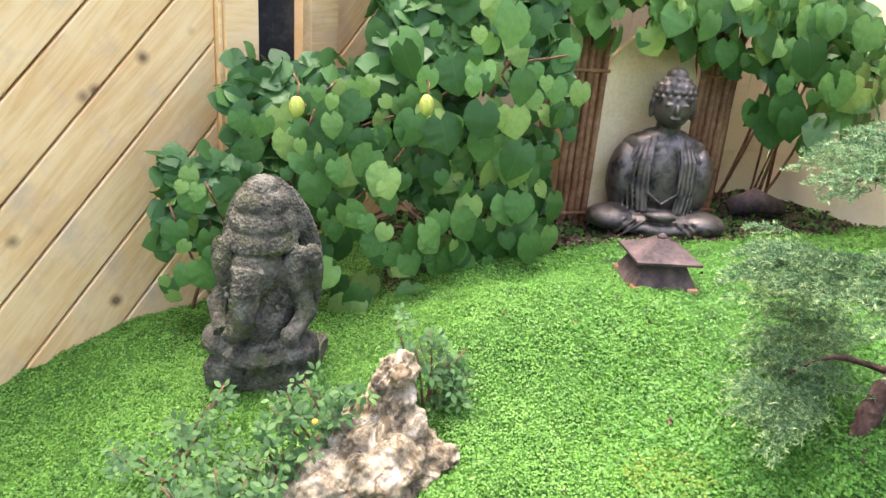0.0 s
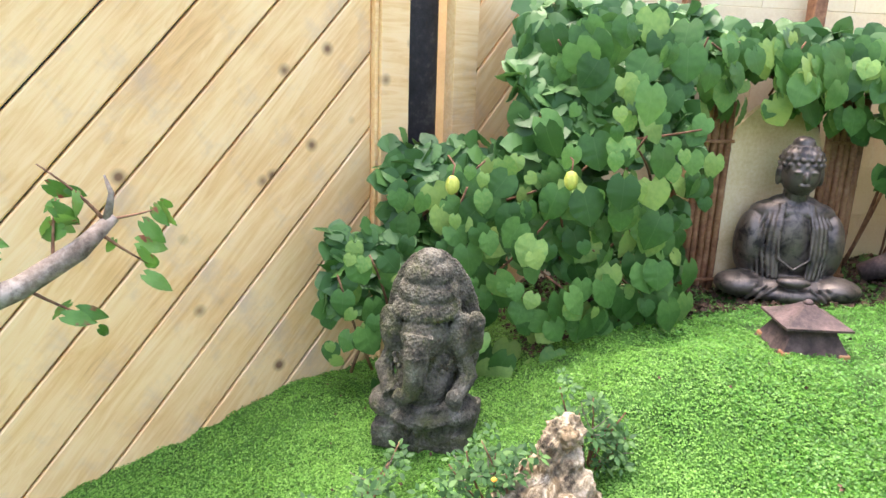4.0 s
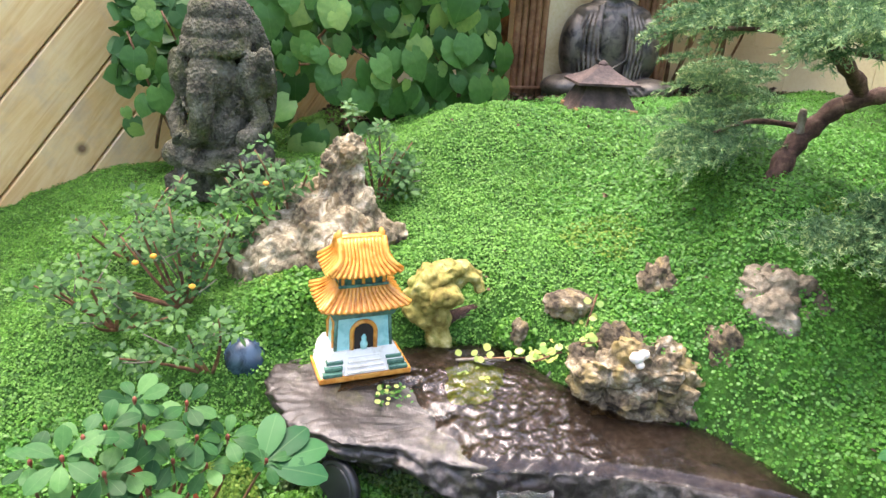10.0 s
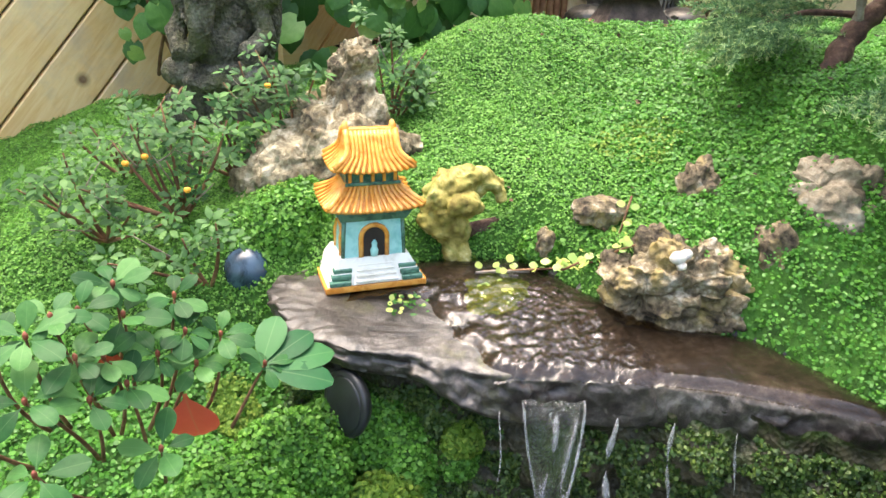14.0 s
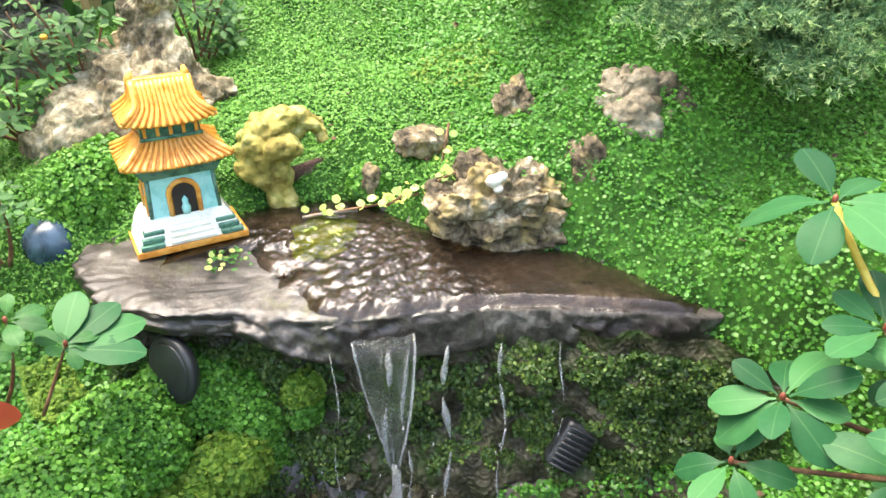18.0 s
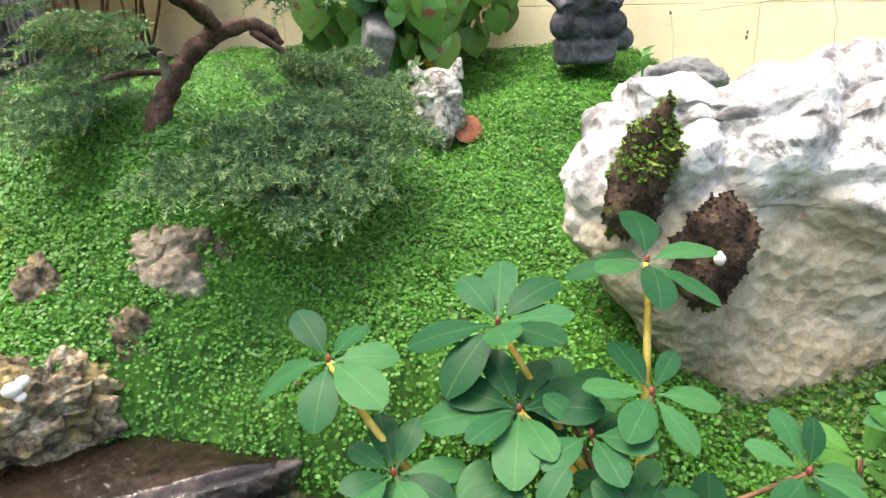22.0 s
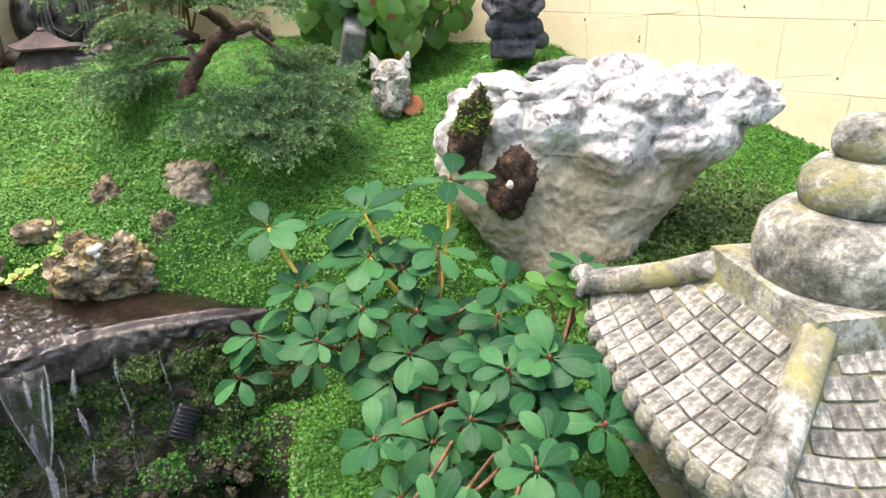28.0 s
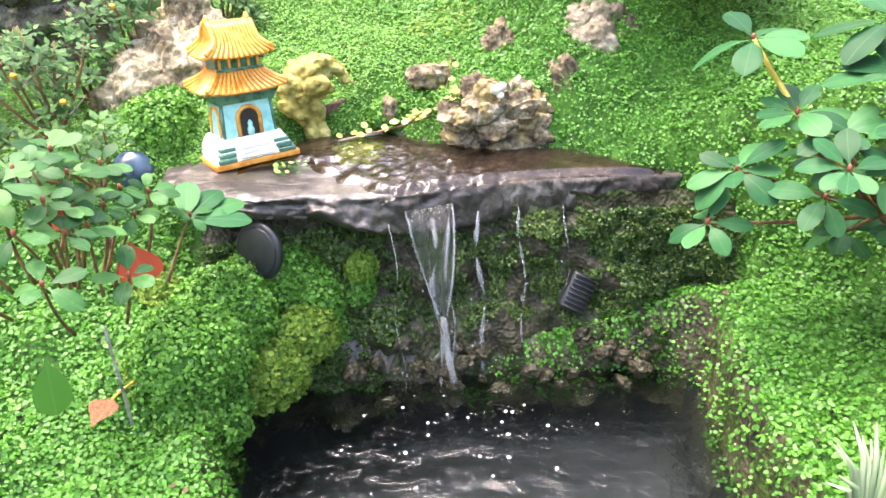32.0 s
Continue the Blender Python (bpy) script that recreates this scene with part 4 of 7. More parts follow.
fall = root("waterfall", (0, 0, 0), "clear strands of water falling from the stone lip", "waterfall")
for k, (x, y, w) in enumerate([(0.235, 1.118, 0.012), (0.26, 1.11, 0.008), (0.318, 1.094, 0.012), (0.395, 1.066, 0.007), (0.47, 1.026, 0.004), (0.165, 1.14, 0.003)]):
    strand(fall, x, y, w, k + 1)
sheet_v, sheet_f = [], []
for i in range(13):
    for j in range(12):
        s, t = i / 12, j / 11
        x, y = 0.195 + 0.085 * (0.55 + (s - 0.55) * (1 - 0.93 * t ** 1.3)), 1.128 - 0.022 * s
        sheet_v.append((x - 0.012 - 0.012 * t, y - 0.012 - 0.03 * math.sqrt(t) + 0.004 * math.sin(14 * s + 5 * t), POOL_Z(y) - 0.03 - 0.2 * t))
for i in range(12):
    for j in range(11):
        sheet_f.append((i * 12 + j, i * 12 + j + 1, (i + 1) * 12 + j + 1, (i + 1) * 12 + j))
film = raw("sheet", sheet_v, sheet_f, M_SHEET, fall)
film.visible_shadow = False
th = film.modifiers.new("thickness", "SOLIDIFY")
th.thickness = 0.002
for side in (0, 12):
    part("edge", tube_bm([Vector(sheet_v[side * 12 + j]) for j in range(12)], [0.0009 + 0.0017 * abs(math.sin(j * 1.3 + side)) for j in range(12)], 6), M_FALL, fall)
part("tail", tube_bm([Vector(sheet_v[6 * 12 + 11]) + Vector((0.002 * math.sin(k), -0.003 * k, -0.016 * k)) for k in range(9)], [0.004 + 0.003 * abs(math.sin(k * 1.7)) for k in range(9)], 6), M_FALL, fall)

froth = root("froth", (0.2, 1.0, POND_Z), "white bubbles where the fall meets the pond", "bubbles", kind="stuff")
rng = np.random.default_rng(21)
tv = np.array([(math.cos(a) * r, math.sin(a) * r, z) for r, z in ((1, 0), (0.7, 0.6), (0.15, 0.9)) for a in np.linspace(0, 6.283, 8, endpoint=False)])
tf = [(j * 8 + i, j * 8 + (i + 1) % 8, (j + 1) * 8 + (i + 1) % 8, (j + 1) * 8 + i) for j in range(2) for i in range(8)]
n = 30
where = np.stack([0.13 + rng.normal(0, 0.10, n), 0.95 + rng.normal(0, 0.10, n), np.full(n, POND_Z + 0.003)], 1)
where = where[inside(POND, where[:, 0], where[:, 1]) > 0.02]
cloud("bubble", tv, tf, where - np.array([0.2, 1.0, POND_Z]), np.broadcast_to(np.eye(3), (len(where), 3, 3)), rng.uniform(0.0012, 0.0034, len(where)), M_FOAM, froth)

# algae under the film, and a tuft of weed on the ledge
ag_v, ag_f = [(0.228, 1.345, POOL_Z(1.345) + 0.004)], []
for k in range(40):
    a = 2 * math.pi * k / 40
    q = 1 + 0.45 * noise.noise(Vector((2.2 * math.cos(a), 2.2 * math.sin(a), 3.0)))
    for f, dz in ((0.55, 0.004), (1.0, -0.004)):
        x, y = 0.228 + 0.056 * q * f * math.cos(a) + 0.02 * f * math.sin(a), 1.345 + 0.065 * q * f * math.sin(a)
        ag_v.append((x, y, POOL_Z(y) + dz + 0.0015 * noise.noise(Vector((x * 90, y * 90, 0)))))
for k in range(40):
    a, b = 1 + 2 * k, 1 + 2 * ((k + 1) % 40)
    ag_f += [(0, a, b), (a, a + 1, b + 1, b)]
tagged(raw("algae_patch", ag_v, ag_f, M_ALGAE), "yellow-green algae on the wet ledge", "algae", kind="stuff")

# back of the pond: crusted stone wall under the lip, with lumps of gravel at its foot
WALL_LINE = np.array([(-0.10, 1.34), (0.02, 1.295), (0.12, 1.235), (0.26, 1.155), (0.40, 1.065), (0.54, 0.965), (0.63, 0.875), (0.66, 0.80)])
wl_n, wz_n = 110, 34
cumw = np.concatenate([[0], np.cumsum(np.linalg.norm(np.diff(WALL_LINE, axis=0), axis=1))])
wv, wf = [], []
for i in range(wl_n):
    q = cumw[-1] * i / (wl_n - 1)
    x, y = np.interp(q, cumw, WALL_LINE[:, 0]), np.interp(q, cumw, WALL_LINE[:, 1])
    for j in range(wz_n):
        t = j / (wz_n - 1)
        z = 0.15 - 0.43 * t
        v = Vector((x * 14, y * 14, z * 14))
        e = 0.035 * noise.fractal(v, 1.0, 2.0, 5) + 0.02 * (0.5 - noise.voronoi(v * 2.4)[0][0]) + 0.09 * t * t
        wv.append((x - 0.5 * e, y - 0.86 * e, z))
for i in range(wl_n - 1):
    for j in range(wz_n - 1):
        wf.append((i * wz_n + j, (i + 1) * wz_n + j, (i + 1) * wz_n + j + 1, i * wz_n + j + 1))
tagged(raw("pond_wall", wv, wf, M_POND_WALL), "dark crusted stone wall behind the waterfall", "wall", kind="structure")
rnd = random.Random(9)
for k in range(34):
    q = cumw[-1] * rnd.uniform(0.25, 0.85)
    x, y = np.interp(q, cumw, WALL_LINE[:, 0]), np.interp(q, cumw, WALL_LINE[:, 1])
    r0 = rnd.uniform(0.008, 0.022)
    zz = rnd.uniform(-0.21, -0.10)
    out = 0.03 + 0.45 * max(0.0, -0.06 - zz) + 0.02 * rnd.random()
    tagged(rough_rock("pond_stone", (x - 0.5 * out, y - 0.86 * out, zz), (r0 * 1.4, r0, r0 * 0.8), M_POND_WALL, 40 + k, 0.45, 0.25, 2.2, 3, rot=(rnd.uniform(0, 90), rnd.uniform(0, 60), rnd.uniform(0, 180))), "wet gravelly stone at the foot of the fall", "stone", "stones behind the fall")


# stones of the upper garden
def stone_thing(name, at, radii, mat, seed, label, group="", **kw):
    return tagged(rough_rock(name, at, radii, mat, seed, **kw), label, "rock", group)


# peaked limestone behind the pagoda
PEAK = [(0.20, -0.20, 0.23, 0.07, 0.0), (0.30, -0.18, 0.22, 0.08, 0.0), (0.345, -0.165, 0.205, 0.085, 0.005), (0.385, -0.135, 0.195, 0.085, 0.012), (0.42, -0.085, 0.165, 0.08, 0.03), (0.45, -0.05, 0.135, 0.07, 0.045),
        (0.47, -0.04, 0.13, 0.060, 0.06), (0.485, -0.01, 0.118, 0.05, 0.07), (0.505, 0.008, 0.126, 0.050, 0.08), (0.53, 0.018, 0.128, 0.048, 0.088), (0.553, 0.035, 0.118, 0.040, 0.09), (0.573, 0.055, 0.10, 0.022, 0.09)]
tagged(boulder("peaked_rock", PEAK, lambda a, d, z: (a, 1.685 + d, z), M_LIMESTONE, 2, [(11, 0.026, 0.1, 0.05), (25, 0.010, 0.1, 0.05), (52, 0.005, 0.1, 0.05)], 0.007, rows=120, around=170), "peaked pitted limestone rock, cream and brown", "rock")

# ochre stone with a hole, standing on a foot at the water
HOLED = [("t", [(0, -0.01, -0.02), (-0.003, -0.005, 0.03), (-0.01, 0.0, 0.07), (-0.025, 0.0, 0.105)], [0.028, 0.028, 0.034, 0.038]), ("t", [(-0.062, 0, 0.085), (-0.04, 0.005, 0.115), (-0.005, 0.01, 0.145), (0.03, 0.012, 0.158), (0.062, 0.012, 0.158)], [0.016, 0.030, 0.034, 0.028, 0.02]),
         ("t", [(0.055, 0.012, 0.158), (0.085, 0.01, 0.138), (0.094, 0.0, 0.105)], [0.021, 0.019, 0.010]), ("t", [(-0.02, -0.012, 0.105), (0.015, -0.022, 0.108), (0.042, -0.022, 0.10)], [0.030, 0.029, 0.015]), ("t", [(-0.06, 0, 0.09), (-0.05, -0.002, 0.06), (-0.02, 0, 0.03)], [0.019, 0.019, 0.018]), ("b", (0.02, 0.012, 0.138), (0.055, 0.022, 0.028)), ("b", (-0.03, 0.0, 0.085), (0.035, 0.02, 0.05))]
ob = tagged(fused("holed_stone", solid(HOLED), M_OCHRE_ROCK, 0.0035, [("CLOUDS", 0.03, 0.016), ("VORONOI", 0.03, -0.014), ("CLOUDS", 0.009, 0.004)]), "ochre mossy stone with a hollow, standing in the water", "rock")
ob.location = (0.205, 1.49, 0.235)
ob.scale = (0.92, 1, 0.84)
root_ob = tagged(part("driftwood", tube_bm([(0.225, 1.50, 0.265), (0.265, 1.505, 0.272), (0.295, 1.51, 0.278), (0.318, 1.515, 0.29)], [0.014, 0.012, 0.009, 0.005], 9), M_BARK), "short dark curved root beside the ochre stone", "root")

POOL_ROCK = [(0.175, -0.088, 0.085, 0.060, 0.0), (0.21, -0.102, 0.098, 0.072, 0.0), (0.26, -0.108, 0.106, 0.078, 0.0), (0.295, -0.088, 0.100, 0.070, 0.005), (0.318, -0.058, 0.078, 0.052, 0.008), (0.336, -0.030, 0.045, 0.028, 0.01)]
tagged(boulder("pool_rock", POOL_ROCK, lambda a, d, z: (0.478 + a, 1.235 + d - 0.35 * a, z), M_BROWN_ROCK, 3, [(15, 0.030, 0.0, 0.05), (32, 0.014, 0.0, 0.05), (64, 0.006, 0.0, 0.05)], 0.006, rows=90, around=150, square=2.8), "rough brown rock at the pool with white crust", "rock")
for k, (x, y, z, r) in enumerate([(0.447, 1.183, 0.322, 0.014), (0.462, 1.186, 0.324, 0.011), (0.452, 1.178, 0.310, 0.009)]):
    stone_thing("white_pebble", (x, y, z), (r, r * 0.8, r * 0.8), M_PEBBLE, 60 + k, "small whitish pebble lying on the brown rock", "pebbles", sub=2, amp=0.15)
stone_thing("knobby_stone", (0.585, 1.335, 0.374), (0.038, 0.034, 0.05), M_BROWN_ROCK, 5, "knobby purple-brown stone sunk in moss", "moss stones", sub=4, amp=0.42, pits=0.2)
stone_thing("low_stone", (0.43, 1.39, 0.327), (0.05, 0.035, 0.028), M_BROWN_ROCK, 8, "low brown stone in the moss", "moss stones", sub=4)
stone_thing("small_stone", (0.632, 1.19, 0.310), (0.048, 0.04, 0.056), M_BROWN_ROCK, 11, "small rusty stone in the moss", "moss stones", sub=4, amp=0.3)
stone_thing("pointed_stone", (0.342, 1.405, 0.265), (0.02, 0.018, 0.034), M_BROWN_ROCK, 12, "small pointed stone with a pale tip", "moss stones", sub=4)
SUNK_ROCK = [(0.27, -0.060, 0.060, 0.05, -0.01), (0.33, -0.070, 0.066, 0.055, 0.0), (0.39, -0.066, 0.064, 0.055, 0.012), (0.43, -0.052, 0.060, 0.045, 0.025), (0.452, -0.030, 0.040, 0.028, 0.03)]
tagged(boulder("grey_brown_rock", SUNK_ROCK, lambda a, d, z: (0.715 + a, 1.165 + d - 0.5 * a, z), M_GREYBROWN, 14, [(13, 0.024, 0.0, 0.05), (30, 0.010, 0.0, 0.05)], 0.006, rows=80, around=120, square=3.2), "weathered grey-brown rock sunk in moss beside the juniper", "rock", "moss stones")
stone_thing("flat_stone", (1.60, 0.675, 0.575), (0.11, 0.06, 0.055), M_GREY_STONE, 17, "flat grey stone behind the white rock", amp=0.25, rot=(0, 0, -50))
stone_thing("side_stone", (0.84, 1.16, 0.41), (0.05, 0.05, 0.03), M_BROWN_ROCK, 22, "mossy stone under the juniper", "moss stones", sub=4)
bm = box_bm((0.12, 0.07, 0.26), (0, 0, 0), 0.02, seg=3)
bmesh.ops.subdivide_edges(bm, edges=bm.edges[:], cuts=2, use_grid_fill=True)
ob = tagged(part("grey_block", bm, M_GREY_STONE), "leaning grey stone block behind the cat head", "stone")
ob.matrix_world = pose(1.52, 1.42, 0.60, 14, -28, 40)

# the white limestone on the slope, overhanging on its far side
A, B = Vector((0.95, 0.62, 0)), Vector((1.24, 0.08, 0))
AX = (B - A).normalized()
SIDE = Vector((-AX.y, AX.x, 0))  # away from the path


def on_rock(s, d, z):
    p = A + AX * s + SIDE * d
    return (p.x, p.y, z)


yaw = math.degrees(math.atan2(AX.y, AX.x))
white = root("white_rock", on_rock(0.2, 0.05, 0.3), "large white pitted limestone boulder with a buff base", "rock")
WHITE = [(0.08, 0.17, 0.30, 0.09, 0.05), (0.16, 0.165, 0.32, 0.10, 0.045), (0.22, 0.14, 0.38, 0.115, 0.045), (0.28, 0.10, 0.435, 0.125, 0.04), (0.34, 0.06, 0.462, 0.13, 0.035), (0.40, 0.005, 0.505, 0.135, 0.03), (0.45, -0.03, 0.53, 0.14, 0.03),
         (0.52, -0.025, 0.572, 0.14, 0.03), (0.57, -0.01, 0.645, 0.135, 0.035), (0.61, 0.005, 0.685, 0.125, 0.04), (0.645, 0.025, 0.685, 0.115, 0.045), (0.672, 0.045, 0.655, 0.095, 0.05), (0.693, 0.20, 0.55, 0.07, 0.055), (0.712, 0.33, 0.51, 0.03, 0.06)]


def white_place(a, d, z):
    """Bends the body into its saddle, its slanting front and the thin far arm."""
    front = float(step(0.06, -0.08, d))
    dish = 0.045 * math.exp(-((a - 0.27) / 0.11) ** 2 - ((z - 0.40) / 0.10) ** 2) * front
    notch = 0.03 * math.exp(-((a - 0.085) / 0.02) ** 2) * float(step(0.50, 0.62, z))
    arm = float(step(0.50, 0.66, a))
    return on_rock(a, (d - 0.05) * (1 - 0.45 * arm) + 0.05 + dish + notch * front, z - 0.5 * notch - 0.035 * math.exp(-((a - 0.19) / 0.07) ** 2) * float(step(0.60, 0.69, z)))


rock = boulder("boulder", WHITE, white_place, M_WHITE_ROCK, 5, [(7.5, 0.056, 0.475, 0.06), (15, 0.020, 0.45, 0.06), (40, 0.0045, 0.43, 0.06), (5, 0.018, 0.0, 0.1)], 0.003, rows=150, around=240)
rock.parent = white
rock.matrix_parent_inverse = Matrix.Translation(white.location).inverted()
for (s, d, z), r, tilt in [((0.143, -0.074, 0.462), (0.046, 0.034, 0.070), 10), ((0.056, -0.056, 0.560), (0.036, 0.034, 0.082), 18)]:
    own = rough_rock("soil_pocket", on_rock(s, d, z), r, M_DIRT, 71 + s, sub=4, amp=0.42, rot=(0, tilt, yaw))
    tagged(own, "pocket of dark soil and moss in the white rock", "soil", "soil pockets")
    crumb_rng = np.random.default_rng(int(s * 1000))
    dv = crumb_rng.normal(size=(2600, 3))
    dv /= np.linalg.norm(dv, axis=1, keepdims=True)
    own_v = np.array([v.co[:] for v in own.data.vertices])
    near = own_v[crumb_rng.integers(0, len(own_v), 2600)]
    heap = cloud("loose_soil", np.array([(1, 0, 0), (-0.6, 0.8, 0), (-0.5, -0.7, 0.2), (0, 0, 1.0)]), [(0, 1, 3), (1, 2, 3), (2, 0, 3)], near, turns(crumb_rng, 2600, dv, 0.9), crumb_rng.uniform(0.001, 0.0038, 2600), M_DIRT, own)
    heap["kind"] = "stuff"
    if s < 0.1:
        top = near[near[:, 2] > 0.0]
        sprigs = cloud("moss", np.array([(0, -1.1, 0), (0.85, 0.1, 0.15), (0, 1.1, 0), (-0.85, 0.1, 0.15)]), [(0, 1, 2, 3)], top + crumb_rng.normal(0, 0.002, top.shape), turns(crumb_rng, len(top), (0, -0.3, 0.9), 0.8), crumb_rng.uniform(0.002, 0.0045, len(top)), M_MOSS_Y, own)
        sprigs["kind"] = "stuff"
stone_thing("soil_pebble", on_rock(0.142, -0.114, 0.472), (0.008, 0.008, 0.009), M_PEBBLE, 81, "white pebble on the soil pocket", "pebbles", sub=2)


# glazed ceramic pagoda on the ledge
pagoda = root("pagoda", (0.037, 1.440, 0.2255), "glazed ceramic pagoda with two orange tiled roofs", "ornament")
pagoda.rotation_euler = (radians(2), 0, radians(2))
pagoda.scale = (1, 1, 0.97)
part("plinth", box_bm((0.166, 0.115, 0.012), (0, 0, 0.006), 0.003), M_ORANGE, pagoda, "orange glazed plinth")


def frustum(w0, d0, w1, d1, z0, z1, bm=None, flare=0.0, n=1):
    bm = bm or bmesh.new()
    rings = []
    for k in range(n + 1):
        t = k / n
        f = 1 - t + flare * (-(t) * (1 - t)) * 2
        w, d = w1 + (w0 - w1) * f, d1 + (d0 - d1) * f
        rings.append([bm.verts.new((sx * w / 2, sy * d / 2, z0 + (z1 - z0) * t)) for sx, sy in ((-1, -1), (1, -1), (1, 1), (-1, 1))])
    for a, b in zip(rings, rings[1:]):
        for k in range(4):
            bm.faces.new((a[k], a[(k + 1) % 4], b[(k + 1) % 4], b[k]))
    bm.faces.new(rings[0][::-1])
    bm.faces.new(rings[-1])
    return bm


part("terrace", frustum(0.158, 0.108, 0.115, 0.075, 0.012, 0.052), M_WHITE_GLAZE, pagoda, "white sloping terrace", False)
stairs = frustum(0.078, 0.006, 0.050, 0.006, 0.0, 0.062)
bmesh.ops.transform(stairs, matrix=Matrix.Translation((0, -0.0565, 0.0125)) @ Matrix.Rotation(radians(-38), 4, "X"), verts=stairs.verts)
part("stair_ramp", stairs, M_WHITE_GLAZE, pagoda, "white glazed stair", False)
for k in range(6):
    part("stair_step", box_bm((0.068 - 0.004 * k, 0.006, 0.003), (0, -0.0575 + 0.0058 * k, 0.0185 + 0.0072 * k), 0.001), M_WHITE_GLAZE, pagoda, "", False)
for sx in (-1, 1):
    for k in range(3):
        part("relief_panel", box_bm((0.034 - 0.002 * k, 0.012, 0.008), (sx * (0.059 - 0.003 * k), -0.0525 + 0.006 * k, 0.0165 + 0.0085 * k), 0.002), M_GREEN_GLAZE, pagoda, "dark green relief panel")
hall = part("hall", frustum(0.104, 0.068, 0.094, 0.062, 0.05, 0.115), M_TURQ, pagoda, "turquoise hall wall", False)
arch_v = [(0.021 * math.cos(a), 0.018 + 0.021 * math.sin(a)) for a in np.linspace(0, math.pi, 13)]
arch = [(0.021, -0.016)] + arch_v + [(-0.021, -0.016)]
bm = tube_bm([(x, -0.0345 - 0.0 * z, 0.068 + z) for x, z in arch], 0.0042, 6)
part("door_arch", bm, M_ORANGE, hall, "brown-orange arch round the door")
# closed plate over the wall; the shade inside the door is its dark colour
bm = bmesh.new()
f = [bm.verts.new((x * 0.95, -0.0352, 0.068 + z)) for x, z in arch]
b = [bm.verts.new((x * 0.95, -0.030, 0.068 + z)) for x, z in arch]
bm.faces.new(f)
bm.faces.new(b[::-1])
for k in range(len(f)):
    bm.faces.new((f[k], b[k], b[(k + 1) % len(f)], f[(k + 1) % len(f)]))
part("doorway", bm, M_OPENING_SHADE, hall, "doorway plate, coloured dark for the shade inside", False)
part("idol", lathe_bm([(0.006, 0), (0.007, 0.01), (0.004, 0.016), (0.005, 0.022), (0.001, 0.028)], 12, at=(0, -0.037, 0.054)), M_TURQ, hall)
for sx in (-1, 1):
    part("side_arch", tube_bm([(sx * (0.0515 - 0.002 * (z > 0.02)), x, 0.068 + z) for x, z in arch], 0.003, 6), M_ORANGE, hall, "orange side arch")


def tiled_roof(owner, z, w, d, wt, dt, h, name, rows, gable=False):
    """A hipped roof that curves up at its corners, with round tiles on each slope; with a gable, its upper half keeps one width."""
    w, d, wt, dt = w * 0.86, d * 0.9, wt * 0.95, dt * 0.95
    roof = bmesh.new()
    n, m = 18, 6

    def at_point(u, t, side):
        f = (1 - t) ** 1.6
        ww, dd = wt + (w - wt) * (max(0.0, 1 - t / 0.45) ** 1.4 if gable else f), dt + (d - dt) * (1 - t if gable else f)
        lift = 0.007 * abs(2 * u - 1) ** 3 * (1 - t)
        zz = z + h * t + lift
        p = (2 * u - 1)
        return {0: (p * ww / 2, -dd / 2, zz), 1: (ww / 2, p * dd / 2, zz), 2: (-p * ww / 2, dd / 2, zz), 3: (-ww / 2, -p * dd / 2, zz)}[side]

    for side in range(4):
        g = [[roof.verts.new(at_point(i / n, j / m, side)) for i in range(n + 1)] for j in range(m + 1)]
        for j in range(m):
            for i in range(n):
                roof.faces.new((g[j][i], g[j][i + 1], g[j + 1][i + 1], g[j + 1][i]))
    bmesh.ops.remove_doubles(roof, verts=roof.verts, dist=0.0004)
    shell = part(name, roof, M_ORANGE, owner, "orange glazed tiled roof")
    sol = shell.modifiers.new("thick", "SOLIDIFY")
    sol.thickness, sol.offset = 0.004, -1
    for side, cnt in ((0, rows), (1, int(rows * 0.65)), (3, int(rows * 0.65)), (2, rows)):
        for k in range(cnt):
            u = (k + 0.5) / cnt
            pts = [at_point(u, t, side) for t in np.linspace(0, 1, 7)]
            pts = [(p[0], p[1], p[2] + 0.0015) for p in pts]
            first = Vector(pts[0]) + (Vector(pts[0]) - Vector(pts[1])).normalized() * 0.003
            part("roof_tile", tube_bm([first] + pts, [0.0034] + [0.0034 - 0.0006 * i / 7 for i in range(7)], 6), M_ORANGE, shell)
    for a, b in ((0, 1), (1, 1), (2, 1), (3, 1)):
        pts = [at_point(b, t, a) for t in np.linspace(0, 1, 7)]
        pts = [(p[0], p[1], p[2] + 0.003) for p in pts]
        part("hip_ridge", tube_bm(pts, 0.0048, 6), M_ORANGE, shell)
    return shell


part("lower_beam", frustum(0.106, 0.070, 0.128, 0.09, 0.115, 0.138), M_GREEN_GLAZE, pagoda, "dark green bracket band", False)
tiled_roof(pagoda, 0.138, 0.176, 0.128, 0.088, 0.05, 0.036, "lower_roof", 14)
part("upper_hall", frustum(0.085, 0.05, 0.082, 0.048, 0.165, 0.196), M_GREEN_GLAZE, pagoda, "green glazed upper storey", False)
for k in range(5):
    part("post", box_bm((0.005, 0.005, 0.03), (-0.036 + 0.018 * k, -0.0265, 0.181), 0.001), M_ORANGE, pagoda)
part("rail", box_bm((0.088, 0.004, 0.005), (0, -0.03, 0.176), 0.001), M_GREEN_GLAZE, pagoda)
tiled_roof(pagoda, 0.199, 0.146, 0.104, 0.082, 0.020, 0.056, "upper_roof", 13, True)
part("ridge", box_bm((0.080, 0.014, 0.010), (0, 0, 0.255), 0.004), M_ORANGE, pagoda)
